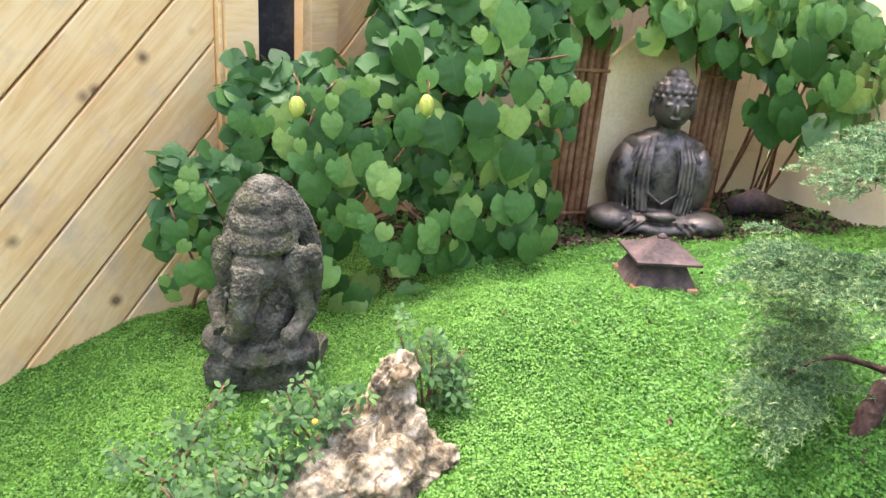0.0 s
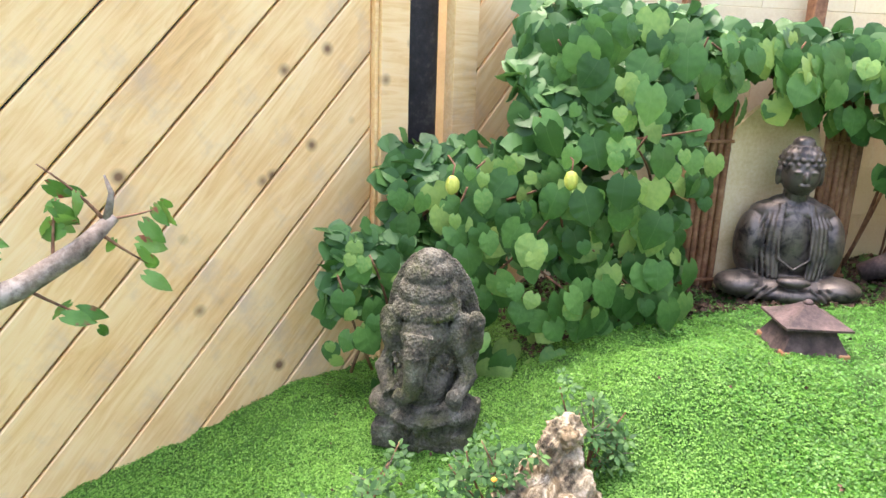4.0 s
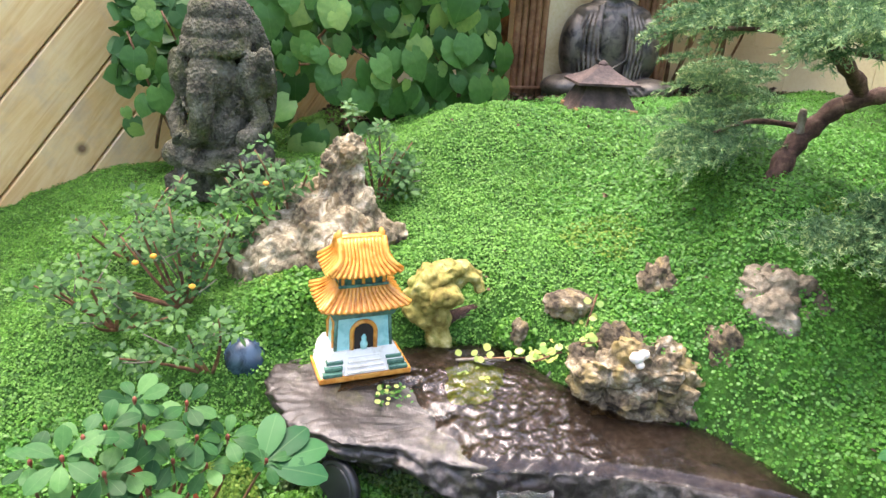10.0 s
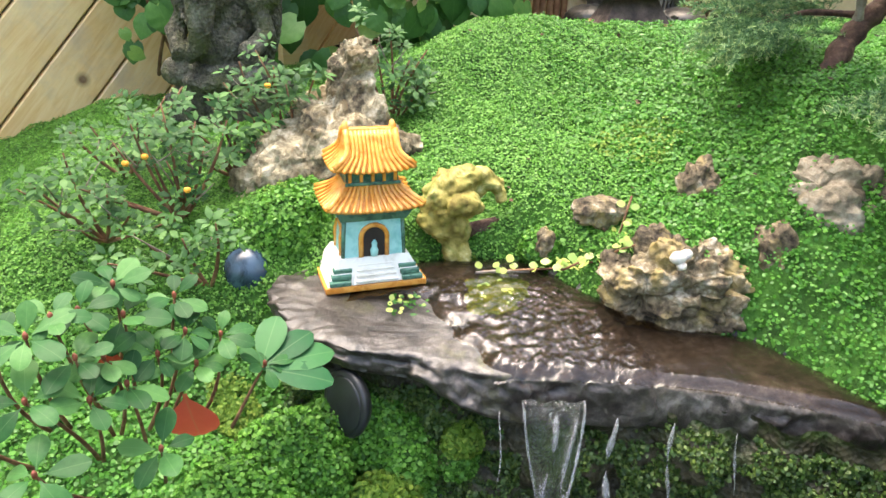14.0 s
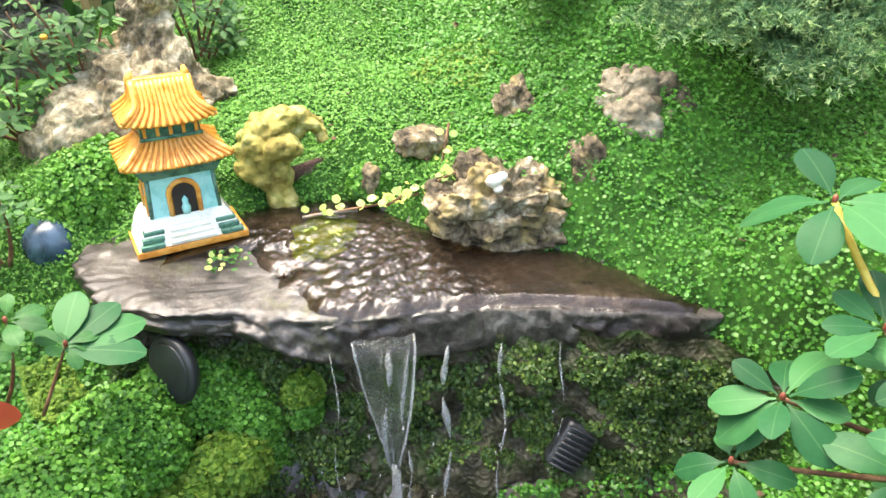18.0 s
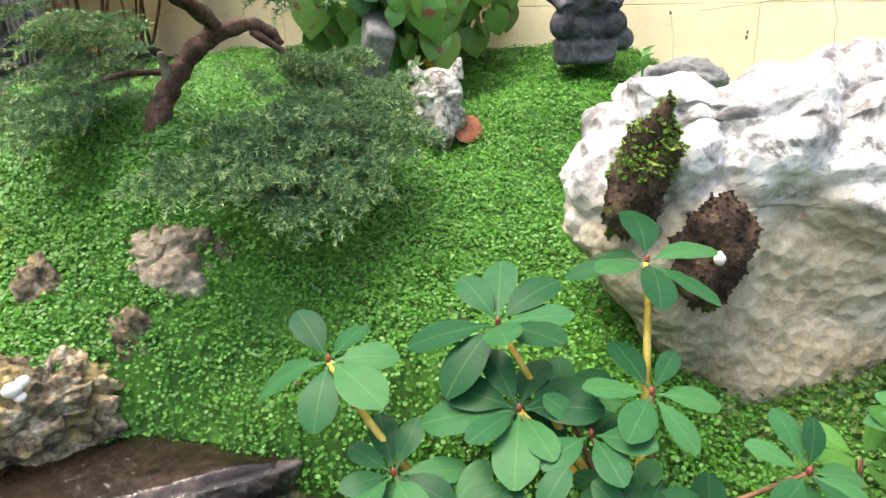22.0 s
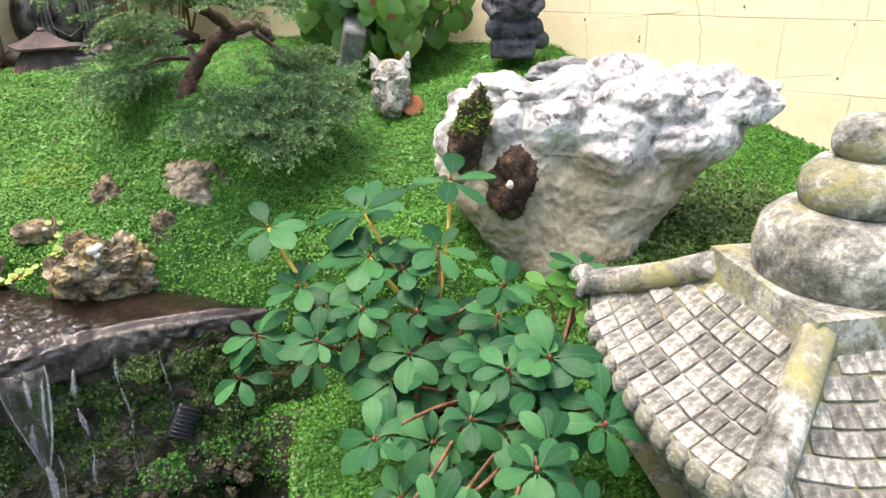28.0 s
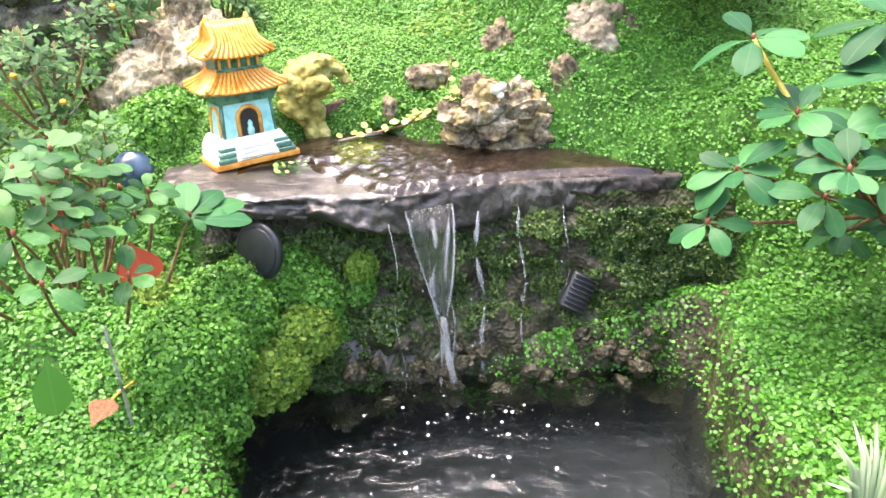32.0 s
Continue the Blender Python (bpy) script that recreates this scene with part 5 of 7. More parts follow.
for sx in (-1, 1):
    part("ridge_end", tube_bm([(sx * 0.034, 0, 0.25), (sx * 0.038, 0, 0.262), (sx * 0.036, 0, 0.27)], [0.007, 0.006, 0.003], 8), M_ORANGE, pagoda)
    part("corner_column", tube_bm([(sx * 0.05, -0.032, 0.05), (sx * 0.047, -0.03, 0.116)], 0.0035, 8), M_GREEN_GLAZE, pagoda)


# statues: each one plain solid
# seated elephant-headed figure of rough stone, by the fence
G = [("x", (0, 0.0, 0.04), (0.34, 0.25, 0.08)), ("b", (0, 0, 0.095), (0.165, 0.13, 0.05)), ("b", (-0.12, -0.055, 0.135), (0.075, 0.075, 0.045)), ("b", (0.12, -0.055, 0.135), (0.075, 0.075, 0.045)), ("b", (0, -0.115, 0.12), (0.10, 0.045, 0.028)),
     ("b", (0, -0.03, 0.205), (0.105, 0.10, 0.085)), ("b", (0, 0.0, 0.275), (0.118, 0.085, 0.085)), ("b", (0, -0.035, 0.36), (0.082, 0.082, 0.08)), ("b", (0, -0.075, 0.395), (0.06, 0.04, 0.035)),
     ("b", (0.122, -0.02, 0.35), (0.058, 0.024, 0.085), (0, 12, 28)), ("b", (-0.122, -0.02, 0.35), (0.058, 0.024, 0.085), (0, -12, -28)), ("b", (0.125, -0.035, 0.345), (0.036, 0.02, 0.055), (0, 12, 28)), ("b", (-0.125, -0.035, 0.345), (0.036, 0.02, 0.055), (0, -12, -28)),
     ("t", [(0, -0.10, 0.385), (0.0, -0.13, 0.33), (-0.005, -0.135, 0.27), (-0.02, -0.135, 0.215), (-0.05, -0.14, 0.195), (-0.07, -0.145, 0.215)], [0.048, 0.044, 0.037, 0.031, 0.026, 0.02]),
     ("b", (0, 0.0, 0.445), (0.115, 0.10, 0.045)), ("b", (0, 0.01, 0.485), (0.105, 0.09, 0.06)), ("b", (0, 0.015, 0.535), (0.085, 0.075, 0.055)), ("b", (0, 0.02, 0.575), (0.055, 0.05, 0.035)), ("b", (0, 0.065, 0.33), (0.175, 0.035, 0.27)),
     ("t", [(0.115, 0.0, 0.30), (0.15, -0.03, 0.235), (0.125, -0.10, 0.20)], [0.036, 0.034, 0.026]), ("t", [(-0.115, 0.0, 0.30), (-0.15, -0.03, 0.235), (-0.10, -0.11, 0.185)], [0.036, 0.034, 0.026]), ("b", (0.125, -0.115, 0.20), (0.03, 0.02, 0.035)),
     ("t", [(0.12, 0.02, 0.30), (0.165, 0.01, 0.33), (0.175, -0.02, 0.385)], [0.03, 0.028, 0.024]), ("b", (0.175, -0.03, 0.415), (0.03, 0.022, 0.036)),
     ("b", (0.042, -0.112, 0.385), (0.015, 0.01, 0.009)), ("b", (-0.042, -0.112, 0.385), (0.015, 0.01, 0.009)), ("t", [(-0.10, -0.09, 0.155), (0, -0.13, 0.15), (0.10, -0.09, 0.155)], [0.014, 0.016, 0.014])]
for k in range(15):
    a = math.pi * (k + 0.5) / 15
    G.append(("b", (-0.112 * math.cos(a), -0.095 * math.sin(a), 0.432), (0.010, 0.010, 0.012)))
    G.append(("b", (-0.108 * math.cos(a), -0.09 * math.sin(a) + 0.005, 0.462), (0.007, 0.007, 0.008)))
    G.append(("b", (-0.168 * math.cos(a), -0.126 * math.sin(a), 0.088), (0.014, 0.012, 0.030)))
for k in range(11):
    a = math.pi * (k + 0.5) / 11
    G.append(("b", (-0.10 * math.cos(a), -0.06 - 0.035 * math.sin(a), 0.305 - 0.055 * math.sin(a)), (0.009, 0.008, 0.009)))
ob = tagged(fused("elephant_statue", solid(G), M_CARVED, 0.0036, [("CLOUDS", 0.015, 0.005), ("VORONOI", 0.014, -0.003)]), "weathered brown-grey stone seated elephant-headed statue", "statue")
ob.matrix_world = pose(-0.150, 2.10, 0.375, 5, 0, -25) @ Matrix.Diagonal((0.70, 0.78, 0.80, 1))

# small dark figure against the right wall
D = [("x", (0, 0, 0.03), (0.15, 0.12, 0.06)), ("b", (0, 0, 0.09), (0.085, 0.065, 0.05)), ("b", (-0.06, -0.03, 0.10), (0.035, 0.04, 0.04)), ("b", (0.07, -0.03, 0.10), (0.035, 0.04, 0.035)), ("b", (0, -0.01, 0.16), (0.068, 0.06, 0.06)),
     ("b", (0, 0, 0.22), (0.07, 0.05, 0.045)), ("b", (0, -0.01, 0.275), (0.05, 0.05, 0.05)), ("b", (0.068, 0.01, 0.275), (0.028, 0.015, 0.045)), ("b", (-0.068, 0.01, 0.275), (0.028, 0.015, 0.045)), ("b", (0, 0, 0.325), (0.045, 0.042, 0.03)),
     ("t", [(0, -0.055, 0.27), (0.0, -0.07, 0.22), (0.015, -0.07, 0.17), (0.03, -0.07, 0.15)], [0.025, 0.022, 0.017, 0.013]), ("t", [(0.07, 0, 0.22), (0.09, -0.02, 0.17), (0.06, -0.06, 0.14)], [0.022, 0.02, 0.018]), ("t", [(-0.07, 0, 0.22), (-0.09, -0.02, 0.17), (-0.06, -0.06, 0.14)], [0.022, 0.02, 0.018]),
     ("b", (0.095, -0.03, 0.06), (0.03, 0.03, 0.03)), ("t", [(-0.06, -0.04, 0.19), (0, -0.06, 0.175), (0.06, -0.04, 0.19)], [0.012, 0.014, 0.012])]
ob = tagged(fused("dark_elephant_statue", solid(D), M_DARK_STATUE, 0.004, [("CLOUDS", 0.02, 0.008)]), "small charcoal stone elephant-headed statue by the yellow wall", "statue")
ob.matrix_world = pose(1.815, 0.972, 0.592, 0, 0, -58) @ Matrix.Scale(0.94, 4)

# seated bronze figure in the niche
Bd = [("b", (0, 0.0, 0.06), (0.225, 0.12, 0.05)), ("b", (-0.15, -0.05, 0.065), (0.09, 0.075, 0.045)), ("b", (0.15, -0.05, 0.065), (0.09, 0.075, 0.045)), ("b", (0, -0.10, 0.05), (0.13, 0.05, 0.03)), ("b", (0, -0.12, 0.10), (0.055, 0.028, 0.02)),
      ("b", (0, 0.02, 0.16), (0.165, 0.085, 0.11)), ("b", (0, 0.02, 0.25), (0.165, 0.08, 0.10)), ("b", (0, 0.02, 0.315), (0.14, 0.07, 0.05)), ("b", (0, 0.02, 0.345), (0.085, 0.055, 0.035)), ("b", (-0.125, 0.01, 0.20), (0.055, 0.07, 0.12)), ("b", (0.125, 0.01, 0.20), (0.055, 0.07, 0.12)),
      ("b", (0, -0.035, 0.22), (0.06, 0.035, 0.11)), ("t", [(0, 0.01, 0.35), (0, 0.0, 0.42)], [0.043, 0.04]), ("b", (0, -0.01, 0.455), (0.064, 0.066, 0.078)), ("b", (0, 0.0, 0.505), (0.068, 0.068, 0.048)), ("b", (0, 0.005, 0.553), (0.036, 0.036, 0.026)), ("b", (0, -0.074, 0.448), (0.010, 0.013, 0.02)),
      ("b", (0.066, 0.0, 0.445), (0.011, 0.016, 0.036)), ("b", (-0.066, 0.0, 0.445), (0.011, 0.016, 0.036)), ("b", (0.024, -0.068, 0.464), (0.017, 0.008, 0.005)), ("b", (-0.024, -0.068, 0.464), (0.017, 0.008, 0.005)), ("b", (0, -0.07, 0.42), (0.018, 0.008, 0.007))]
for sx in (-1, 1):
    for k in range(8):
        x0 = 0.05 + 0.0155 * k
        yk = -0.072 + 0.0016 * k * k
        Bd.append(("t", [(sx * (0.04 + 0.011 * k), -0.03 + 0.004 * k, 0.355 - 0.004 * k), (sx * x0, yk + 0.008, 0.28), (sx * (x0 + 0.004), yk, 0.19), (sx * (x0 * 0.9), yk - 0.012, 0.10)], [0.004, 0.0062, 0.0066, 0.005]))
    for k in range(6):
        Bd.append(("t", [(sx * (0.05 + 0.03 * k), -0.128 + 0.006 * k, 0.085), (sx * (0.085 + 0.028 * k), -0.135 + 0.012 * k, 0.058), (sx * (0.12 + 0.022 * k), -0.122 + 0.014 * k, 0.025)], [0.005, 0.007, 0.005]))
Bd.append(("t", [(-0.05, -0.03, 0.35), (-0.056, -0.065, 0.27), (-0.05, -0.082, 0.17), (0, -0.092, 0.135), (0.05, -0.082, 0.17), (0.056, -0.065, 0.27), (0.05, -0.03, 0.35)], [0.006] * 7))
for row in range(4):
    for k in range(16):
        a = 2 * math.pi * (k + 0.5 * row) / 16
        z = 0.485 + 0.018 * row
        r = 0.066 * math.sqrt(max(0.05, 1 - ((z - 0.49) / 0.062) ** 2))
        if math.sin(a) < 0.75 or row > 0:
            Bd.append(("b", (r * math.cos(a), r * math.sin(a), z), (0.0095, 0.0095, 0.009)))
ob = tagged(fused("seated_statue", solid(Bd), M_BRONZE, 0.0032), "dark bronze seated meditating statue in a cream niche", "statue")
ob.matrix_world = pose(1.205, 2.61, 0.505, 0, 0, -22) @ Matrix.Scale(1.0, 4)

# cat head of speckled stone in the moss
C = [("b", (0, 0, 0.095), (0.060, 0.055, 0.062)), ("b", (0, -0.03, 0.06), (0.046, 0.045, 0.055)), ("b", (0, -0.055, 0.03), (0.034, 0.034, 0.036)), ("b", (0, -0.05, 0.004), (0.026, 0.03, 0.016)), ("t", [(0, -0.045, 0.13), (0, -0.07, 0.085), (0, -0.088, 0.04)], [0.014, 0.0125, 0.015]),
     ("t", [(0.042, 0.005, 0.135), (0.055, 0.01, 0.175)], [0.022, 0.004]), ("t", [(-0.042, 0.005, 0.135), (-0.055, 0.01, 0.175)], [0.022, 0.004]), ("b", (0.031, -0.050, 0.098), (0.012, 0.008, 0.010)), ("b", (-0.031, -0.050, 0.098), (0.012, 0.008, 0.010)), ("b", (0, 0.06, 0.06), (0.055, 0.07, 0.055)),
     ("t", [(0.012, -0.058, 0.112), (0.034, -0.052, 0.116), (0.05, -0.035, 0.108)], [0.006, 0.007, 0.005]), ("t", [(-0.012, -0.058, 0.112), (-0.034, -0.052, 0.116), (-0.05, -0.035, 0.108)], [0.006, 0.007, 0.005]), ("b", (0.04, -0.035, 0.055), (0.022, 0.024, 0.032)), ("b", (-0.04, -0.035, 0.055), (0.022, 0.024, 0.032)), ("b", (0, -0.088, 0.038), (0.016, 0.010, 0.010))]
ob = tagged(fused("cat_head_statue", solid(C), M_CAT, 0.0026, [("CLOUDS", 0.010, 0.004)]), "speckled white stone head of a big cat in the moss", "statue")
ob.matrix_world = pose(1.425, 1.165, 0.462, 10, 0, -50)


# niche behind the bronze figure: peaked cream board between bamboo screens
niche = root("niche_board", (1.2, 2.76, 0.42), "cream board with a pointed arch top against the wall", "board")
bm = bmesh.new()
prof = [(-0.19, 0.0), (0.19, 0.0), (0.19, 0.60), (0.16, 0.68), (0.09, 0.745), (0.0, 0.79), (-0.09, 0.745), (-0.16, 0.68), (-0.19, 0.60)]
f = [bm.verts.new((x, -0.012, z)) for x, z in prof]
b = [bm.verts.new((x, 0.012, z)) for x, z in prof]
bm.faces.new(f)
bm.faces.new(b[::-1])
for k in range(len(f)):
    bm.faces.new((f[k], b[k], b[(k + 1) % len(f)], f[(k + 1) % len(f)]))
part("board", bm, M_BOARD, niche, smooth=False)
part("base", box_bm((0.56, 0.22, 0.05), (0.0, -0.14, 0.055), 0.006), M_GREY_STONE, niche, "grey stone base slab")


def bamboo(owner, x, y, z0, z1, r, seed):
    rng = random.Random(seed)
    prof, z = [], z0
    while z < z1:
        prof += [(r, z), (r, z + 0.13), (r * 1.12, z + 0.138), (r * 1.12, z + 0.142), (r, z + 0.15)]
        z += 0.15 + rng.uniform(0, 0.04)
    part("cane", lathe_bm(prof, 10, at=(x, y, 0)), M_BAMBOO, owner)


for side, xs in (("l", np.arange(0.895, 1.01, 0.027)), ("r", np.arange(1.405, 1.545, 0.027))):
    scr = root("bamboo_screen", (float(xs[0]), 2.74, 0.4), "narrow screen of brown bamboo canes beside the niche", "screen", "bamboo screens")
    for k, x in enumerate(xs):
        bamboo(scr, float(x - xs[0]), 0.004 * (k % 2), 0.0, 0.78, 0.0125, k)
    for z in (0.15, 0.65):
        part("tie", box_bm((float(xs[-1] - xs[0]) + 0.03, 0.01, 0.012), (float(xs[-1] - xs[0]) / 2, -0.014, z), 0.003), M_BAMBOO, scr)
up = root("upright_batten", (1.44, 2.96, 0.5), "weathered wooden upright on the yellow wall", "batten")
part("batten", box_bm((0.05, 0.05, 1.2), (0, 0, 0.6), 0.004), M_BAMBOO, up)
up = root("upright_batten", (0.93, 2.97, 0.5), "weathered wooden upright on the yellow wall", "batten")
part("batten", box_bm((0.05, 0.04, 1.2), (0, 0, 0.6), 0.004), M_BAMBOO, up)

# low iron lantern in front of the figure
lamp = root("garden_lantern", (0.84, 2.04, 0.572), "low dark iron lantern with a pyramid roof", "lantern")
lamp.rotation_euler = (0, 0, radians(-14))
part("body", frustum(0.185, 0.185, 0.10, 0.10, 0.0, 0.085), M_RUST, lamp, smooth=False)
bm = frustum(0.168, 0.168, 0.168, 0.168, 0.085, 0.091)
frustum(0.168, 0.168, 0.03, 0.03, 0.091, 0.132, bm, 0.25, 5)
part("roof", bm, M_RUST, lamp, smooth=False)
part("finial", lathe_bm([(0.014, 0.130), (0.012, 0.138), (0.004, 0.144)], 12), M_RUST, lamp)
for k in range(4):
    a = math.pi / 4 + k * math.pi / 2
    part("foot", box_bm((0.03, 0.03, 0.05), (0.1 * math.cos(a), 0.1 * math.sin(a), 0.0), 0.006), M_BAMBOO, lamp, "tan corner foot")
# closed discs, their near-black colour painting the unlit inside of vent holes
for k in range(2):
    part("vent_hole", lathe_bm([(0.006, 0), (0.006, 0.003)], 10), M_OPENING_SHADE, lamp).matrix_local = Matrix.Translation((0.012 - 0.03 * k, -0.0635 - 0.002, 0.045 - 0.014 * k)) @ Matrix.Rotation(radians(64), 4, "X")

# dark timber lying by the wall
log = tagged(part("dark_log", tube_bm([(1.62, 2.72, 0.56), (1.7, 2.68, 0.6), (1.82, 2.66, 0.57)], [0.035, 0.05, 0.03], 9), M_RUST), "dark rotten log end at the foot of the wall", "log")

# stone lantern at the near side: four-cornered tiled roof, rings and knob above, light box and column below
LX, LY = 0.752, -0.155
lt = root("stone_lantern", (LX, LY, 0.0), "lichen-covered granite lantern with a tiled roof and knob", "lantern")
base_z = float(height(LX, LY))
part("foot", lathe_bm([(0.16, base_z - 0.04), (0.16, base_z + 0.03), (0.12, base_z + 0.05), (0.07, base_z + 0.06), (0.07, 0.10)], 24), M_LANTERN, lt)
part("platform", frustum(0.26, 0.26, 0.40, 0.40, 0.09, 0.14), M_LANTERN, lt, smooth=False).rotation_euler = (0, 0, radians(45))
fire = part("light_box", frustum(0.27, 0.27, 0.27, 0.27, 0.14, 0.33), M_BOARD, lt, "cream light box", False)
fire.rotation_euler = (0, 0, radians(45))
for k in range(4):
    for sx in (-1, 1):
        p = part("window_post", box_bm((0.034, 0.034, 0.18), (sx * 0.13, -0.137, 0.232), 0.004), M_LANTERN, fire)
        p.rotation_euler = (0, 0, k * math.pi / 2)


def roof_point(k, u, t):
    """On roof side k: u from corner to corner, t from eave to tier."""
    a0, a1 = math.pi / 2 * k, math.pi / 2 * (k + 1)
    r = 0.345 + (0.15 - 0.345) * t
    x = (1 - u) * math.cos(a0) + u * math.cos(a1)
    y = (1 - u) * math.sin(a0) + u * math.sin(a1)
    e = abs(2 * u - 1)
    bow = 1 + 0.10 * (1 - e * e) * (1 - t)
    z = 0.345 + 0.115 * (0.75 * t + 0.25 * t * t) + 0.035 * e ** 3 * (1 - t)
    return Vector((x * r * bow, y * r * bow, z))


bm = bmesh.new()
n, m = 16, 8
for k in range(4):
    g = [[bm.verts.new(roof_point(k, i / n, j / m)) for i in range(n + 1)] for j in range(m + 1)]
    for j in range(m):
        for i in range(n):
            bm.faces.new((g[j][i], g[j][i + 1], g[j + 1][i + 1], g[j + 1][i]))
    under = [[bm.verts.new(roof_point(k, i / n, 0) - Vector((0, 0, 0.045 * q))) for i in range(n + 1)] for q in (0, 1)]
    for i in range(n):
        bm.faces.new((under[1][i], under[1][i + 1], under[0][i + 1], under[0][i]))
        bm.faces.new((under[1][i + 1], under[1][i], bm.verts.new((0, 0, 0.315))))
bmesh.ops.remove_doubles(bm, verts=bm.verts, dist=0.0005)
lroof = part("roof", bm, M_LANTERN, lt)
b2 = box_bm((0.0338, 0.0282, 0.018), (0, 0, -0.0045), 0.004, seg=2)
tile_me = bpy.data.meshes.new("tile")
b2.to_mesh(tile_me)
b2.free()
tile_me.materials.append(M_TILE)
end_me = bpy.data.meshes.new("tile_end")
b2 = lathe_bm([(0.014, -0.01), (0.0165, 0.0), (0.0165, 0.010), (0.012, 0.016), (0.004, 0.018)], 14)
b2.to_mesh(end_me)
b2.free()
end_me.materials.append(M_LANTERN)
tile_rng = random.Random(3)
for k in range(4):
    for j in range(6):
        t = (j + 0.5) / 6.3
        span = (roof_point(k, 1, t) - roof_point(k, 0, t)).length
        for i in range(-6, 7):
            u = 0.5 + i * 0.0355 / span
            if not 0.07 < u < 0.93:
                continue
            p = roof_point(k, u, t)
            du = (roof_point(k, min(u + 0.02, 1), t) - roof_point(k, max(u - 0.02, 0), t)).normalized()
            dt = (roof_point(k, u, t + 0.04) - roof_point(k, u, t - 0.04)).normalized()
            nn = du.cross(dt).normalized()
            dt = nn.cross(du)
            mm = Matrix((du, dt, nn)).transposed().to_4x4()
            mm.translation = p + nn * (0.001 + tile_rng.uniform(-0.0012, 0.0012))
            link("tile", tile_me, None, lroof).matrix_local = mm @ Matrix.Rotation(tile_rng.uniform(-0.05, 0.05), 4, "Z")
            if j == 0:
                q = roof_point(k, u, 0.0) + Vector((0, 0, -0.012))
                away = Vector((q.x, q.y, 0)).normalized()
                link("tile_end", end_me, None, lroof).matrix_local = Matrix.Translation(q - away * 0.004) @ away.to_track_quat("Z", "Y").to_matrix().to_4x4()
for k in range(4):
    pts = [roof_point(k, 0, t) + Vector((0, 0, 0.012)) for t in np.linspace(0, 1, 8)]
    tip = pts[0] + (pts[0] - pts[1]).normalized() * 0.012 + Vector((0, 0, 0.012))
    part("hip_ridge", tube_bm([tip] + pts, [0.02] + [0.022] * 8, 8), M_LANTERN, lroof)
    d = roof_point(k, 0, 0) + Vector((0, 0, 0.004))
    cap = part("ridge_cap", lathe_bm([(0.026, 0), (0.028, 0.008), (0.022, 0.014), (0.012, 0.018)], 16), M_LANTERN, lroof, "round cap on the ridge end")
    cap.matrix_local = Matrix.Translation(d) @ Matrix.Rotation(math.pi / 2 * k, 4, "Z") @ Matrix.Rotation(radians(75), 4, "Y")
    c2 = part("corner_curl", ball_bm(tip, (0.02, 0.02, 0.018)), M_LANTERN, lroof)
part("tier", frustum(0.245, 0.245, 0.235, 0.235, 0.445, 0.495), M_LANTERN, lt, smooth=False).rotation_euler = (0, 0, radians(45))
part("drum", lathe_bm([(0.097, 0.485), (0.109, 0.498), (0.113, 0.53), (0.107, 0.562), (0.088, 0.58), (0.065, 0.587)], 32), M_LANTERN, lt)
part("belly", lathe_bm([(0.051, 0.58), (0.067, 0.59), (0.072, 0.609), (0.068, 0.628), (0.054, 0.644), (0.033, 0.651)], 32), M_LANTERN, lt)
part("knob", lathe_bm([(0.030, 0.644), (0.041, 0.656), (0.043, 0.67), (0.039, 0.686), (0.026, 0.698), (0.008, 0.703)], 28), M_LANTERN, lt)


# leaves
def leaf_mesh(name, mat, widths, fold=0.15, droop=0.15, wavy=0.0, notch=0.0, seed=0):
    """A leaf of length 1 along +Y with a raised rim on both sides of its midrib. widths: half width at even steps."""
    rng = random.Random(seed)
    n = len(widths) - 1
    verts, faces = [], []
    for i, w in enumerate(widths):
        t = i / n
        for s in (-1, -0.5, 0, 0.5, 1):
            back = notch * abs(s) * max(0, 1 - 3 * t)
            z = fold * (1.9 * abs(s) - 1.5 * s * s) * w - droop * t * t + wavy * (rng.random() - 0.5) * abs(s)
            verts.append((s * w, t - back, z))
    for i in range(n):
        for j in range(4):
            faces.append((i * 5 + j, i * 5 + j + 1, (i + 1) * 5 + j + 1, (i + 1) * 5 + j))
    me = bpy.data.meshes.new(name)
    me.from_pydata(verts, [], faces)
    me.polygons.foreach_set("use_smooth", np.ones(len(faces), bool))
    me.update()
    me.materials.append(mat)
    return me


def put_leaf(owner, me, p, along, up, size, label="", name="leaf", stretch=1.0):
    y = Vector(along).normalized()
    x = y.cross(Vector(up))
    x = x.normalized() if x.length > 1e-4 else Vector((1, 0, 0))
    z = x.cross(y)
    m = Matrix((x, y, z)).transposed().to_4x4()
    m.translation = p
    ob = link(name, me, None, owner, label)
    ob.matrix_local = m @ Matrix.Diagonal((size * stretch, size, size, 1))
    return ob


RH_W = [0.02, 0.032, 0.11, 0.18, 0.228, 0.255, 0.262, 0.248, 0.19, 0.055]
RH_MESH = [leaf_mesh("leaf", M_RH, [w * s for w in RH_W], 0.13, d, 0.02, seed=k) for k, (s, d) in enumerate([(1.0, 0.2), (1.1, 0.32), (0.92, 0.14), (1.05, 0.42)])]
RH_YOUNG = [leaf_mesh("leaf", M_RH_YOUNG, RH_W, 0.25, 0.12, 0.02, seed=9)]
RH_RED = leaf_mesh("leaf", M_RH_RED, [w * 1.25 for w in RH_W], 0.3, 0.2, 0.03, seed=4)


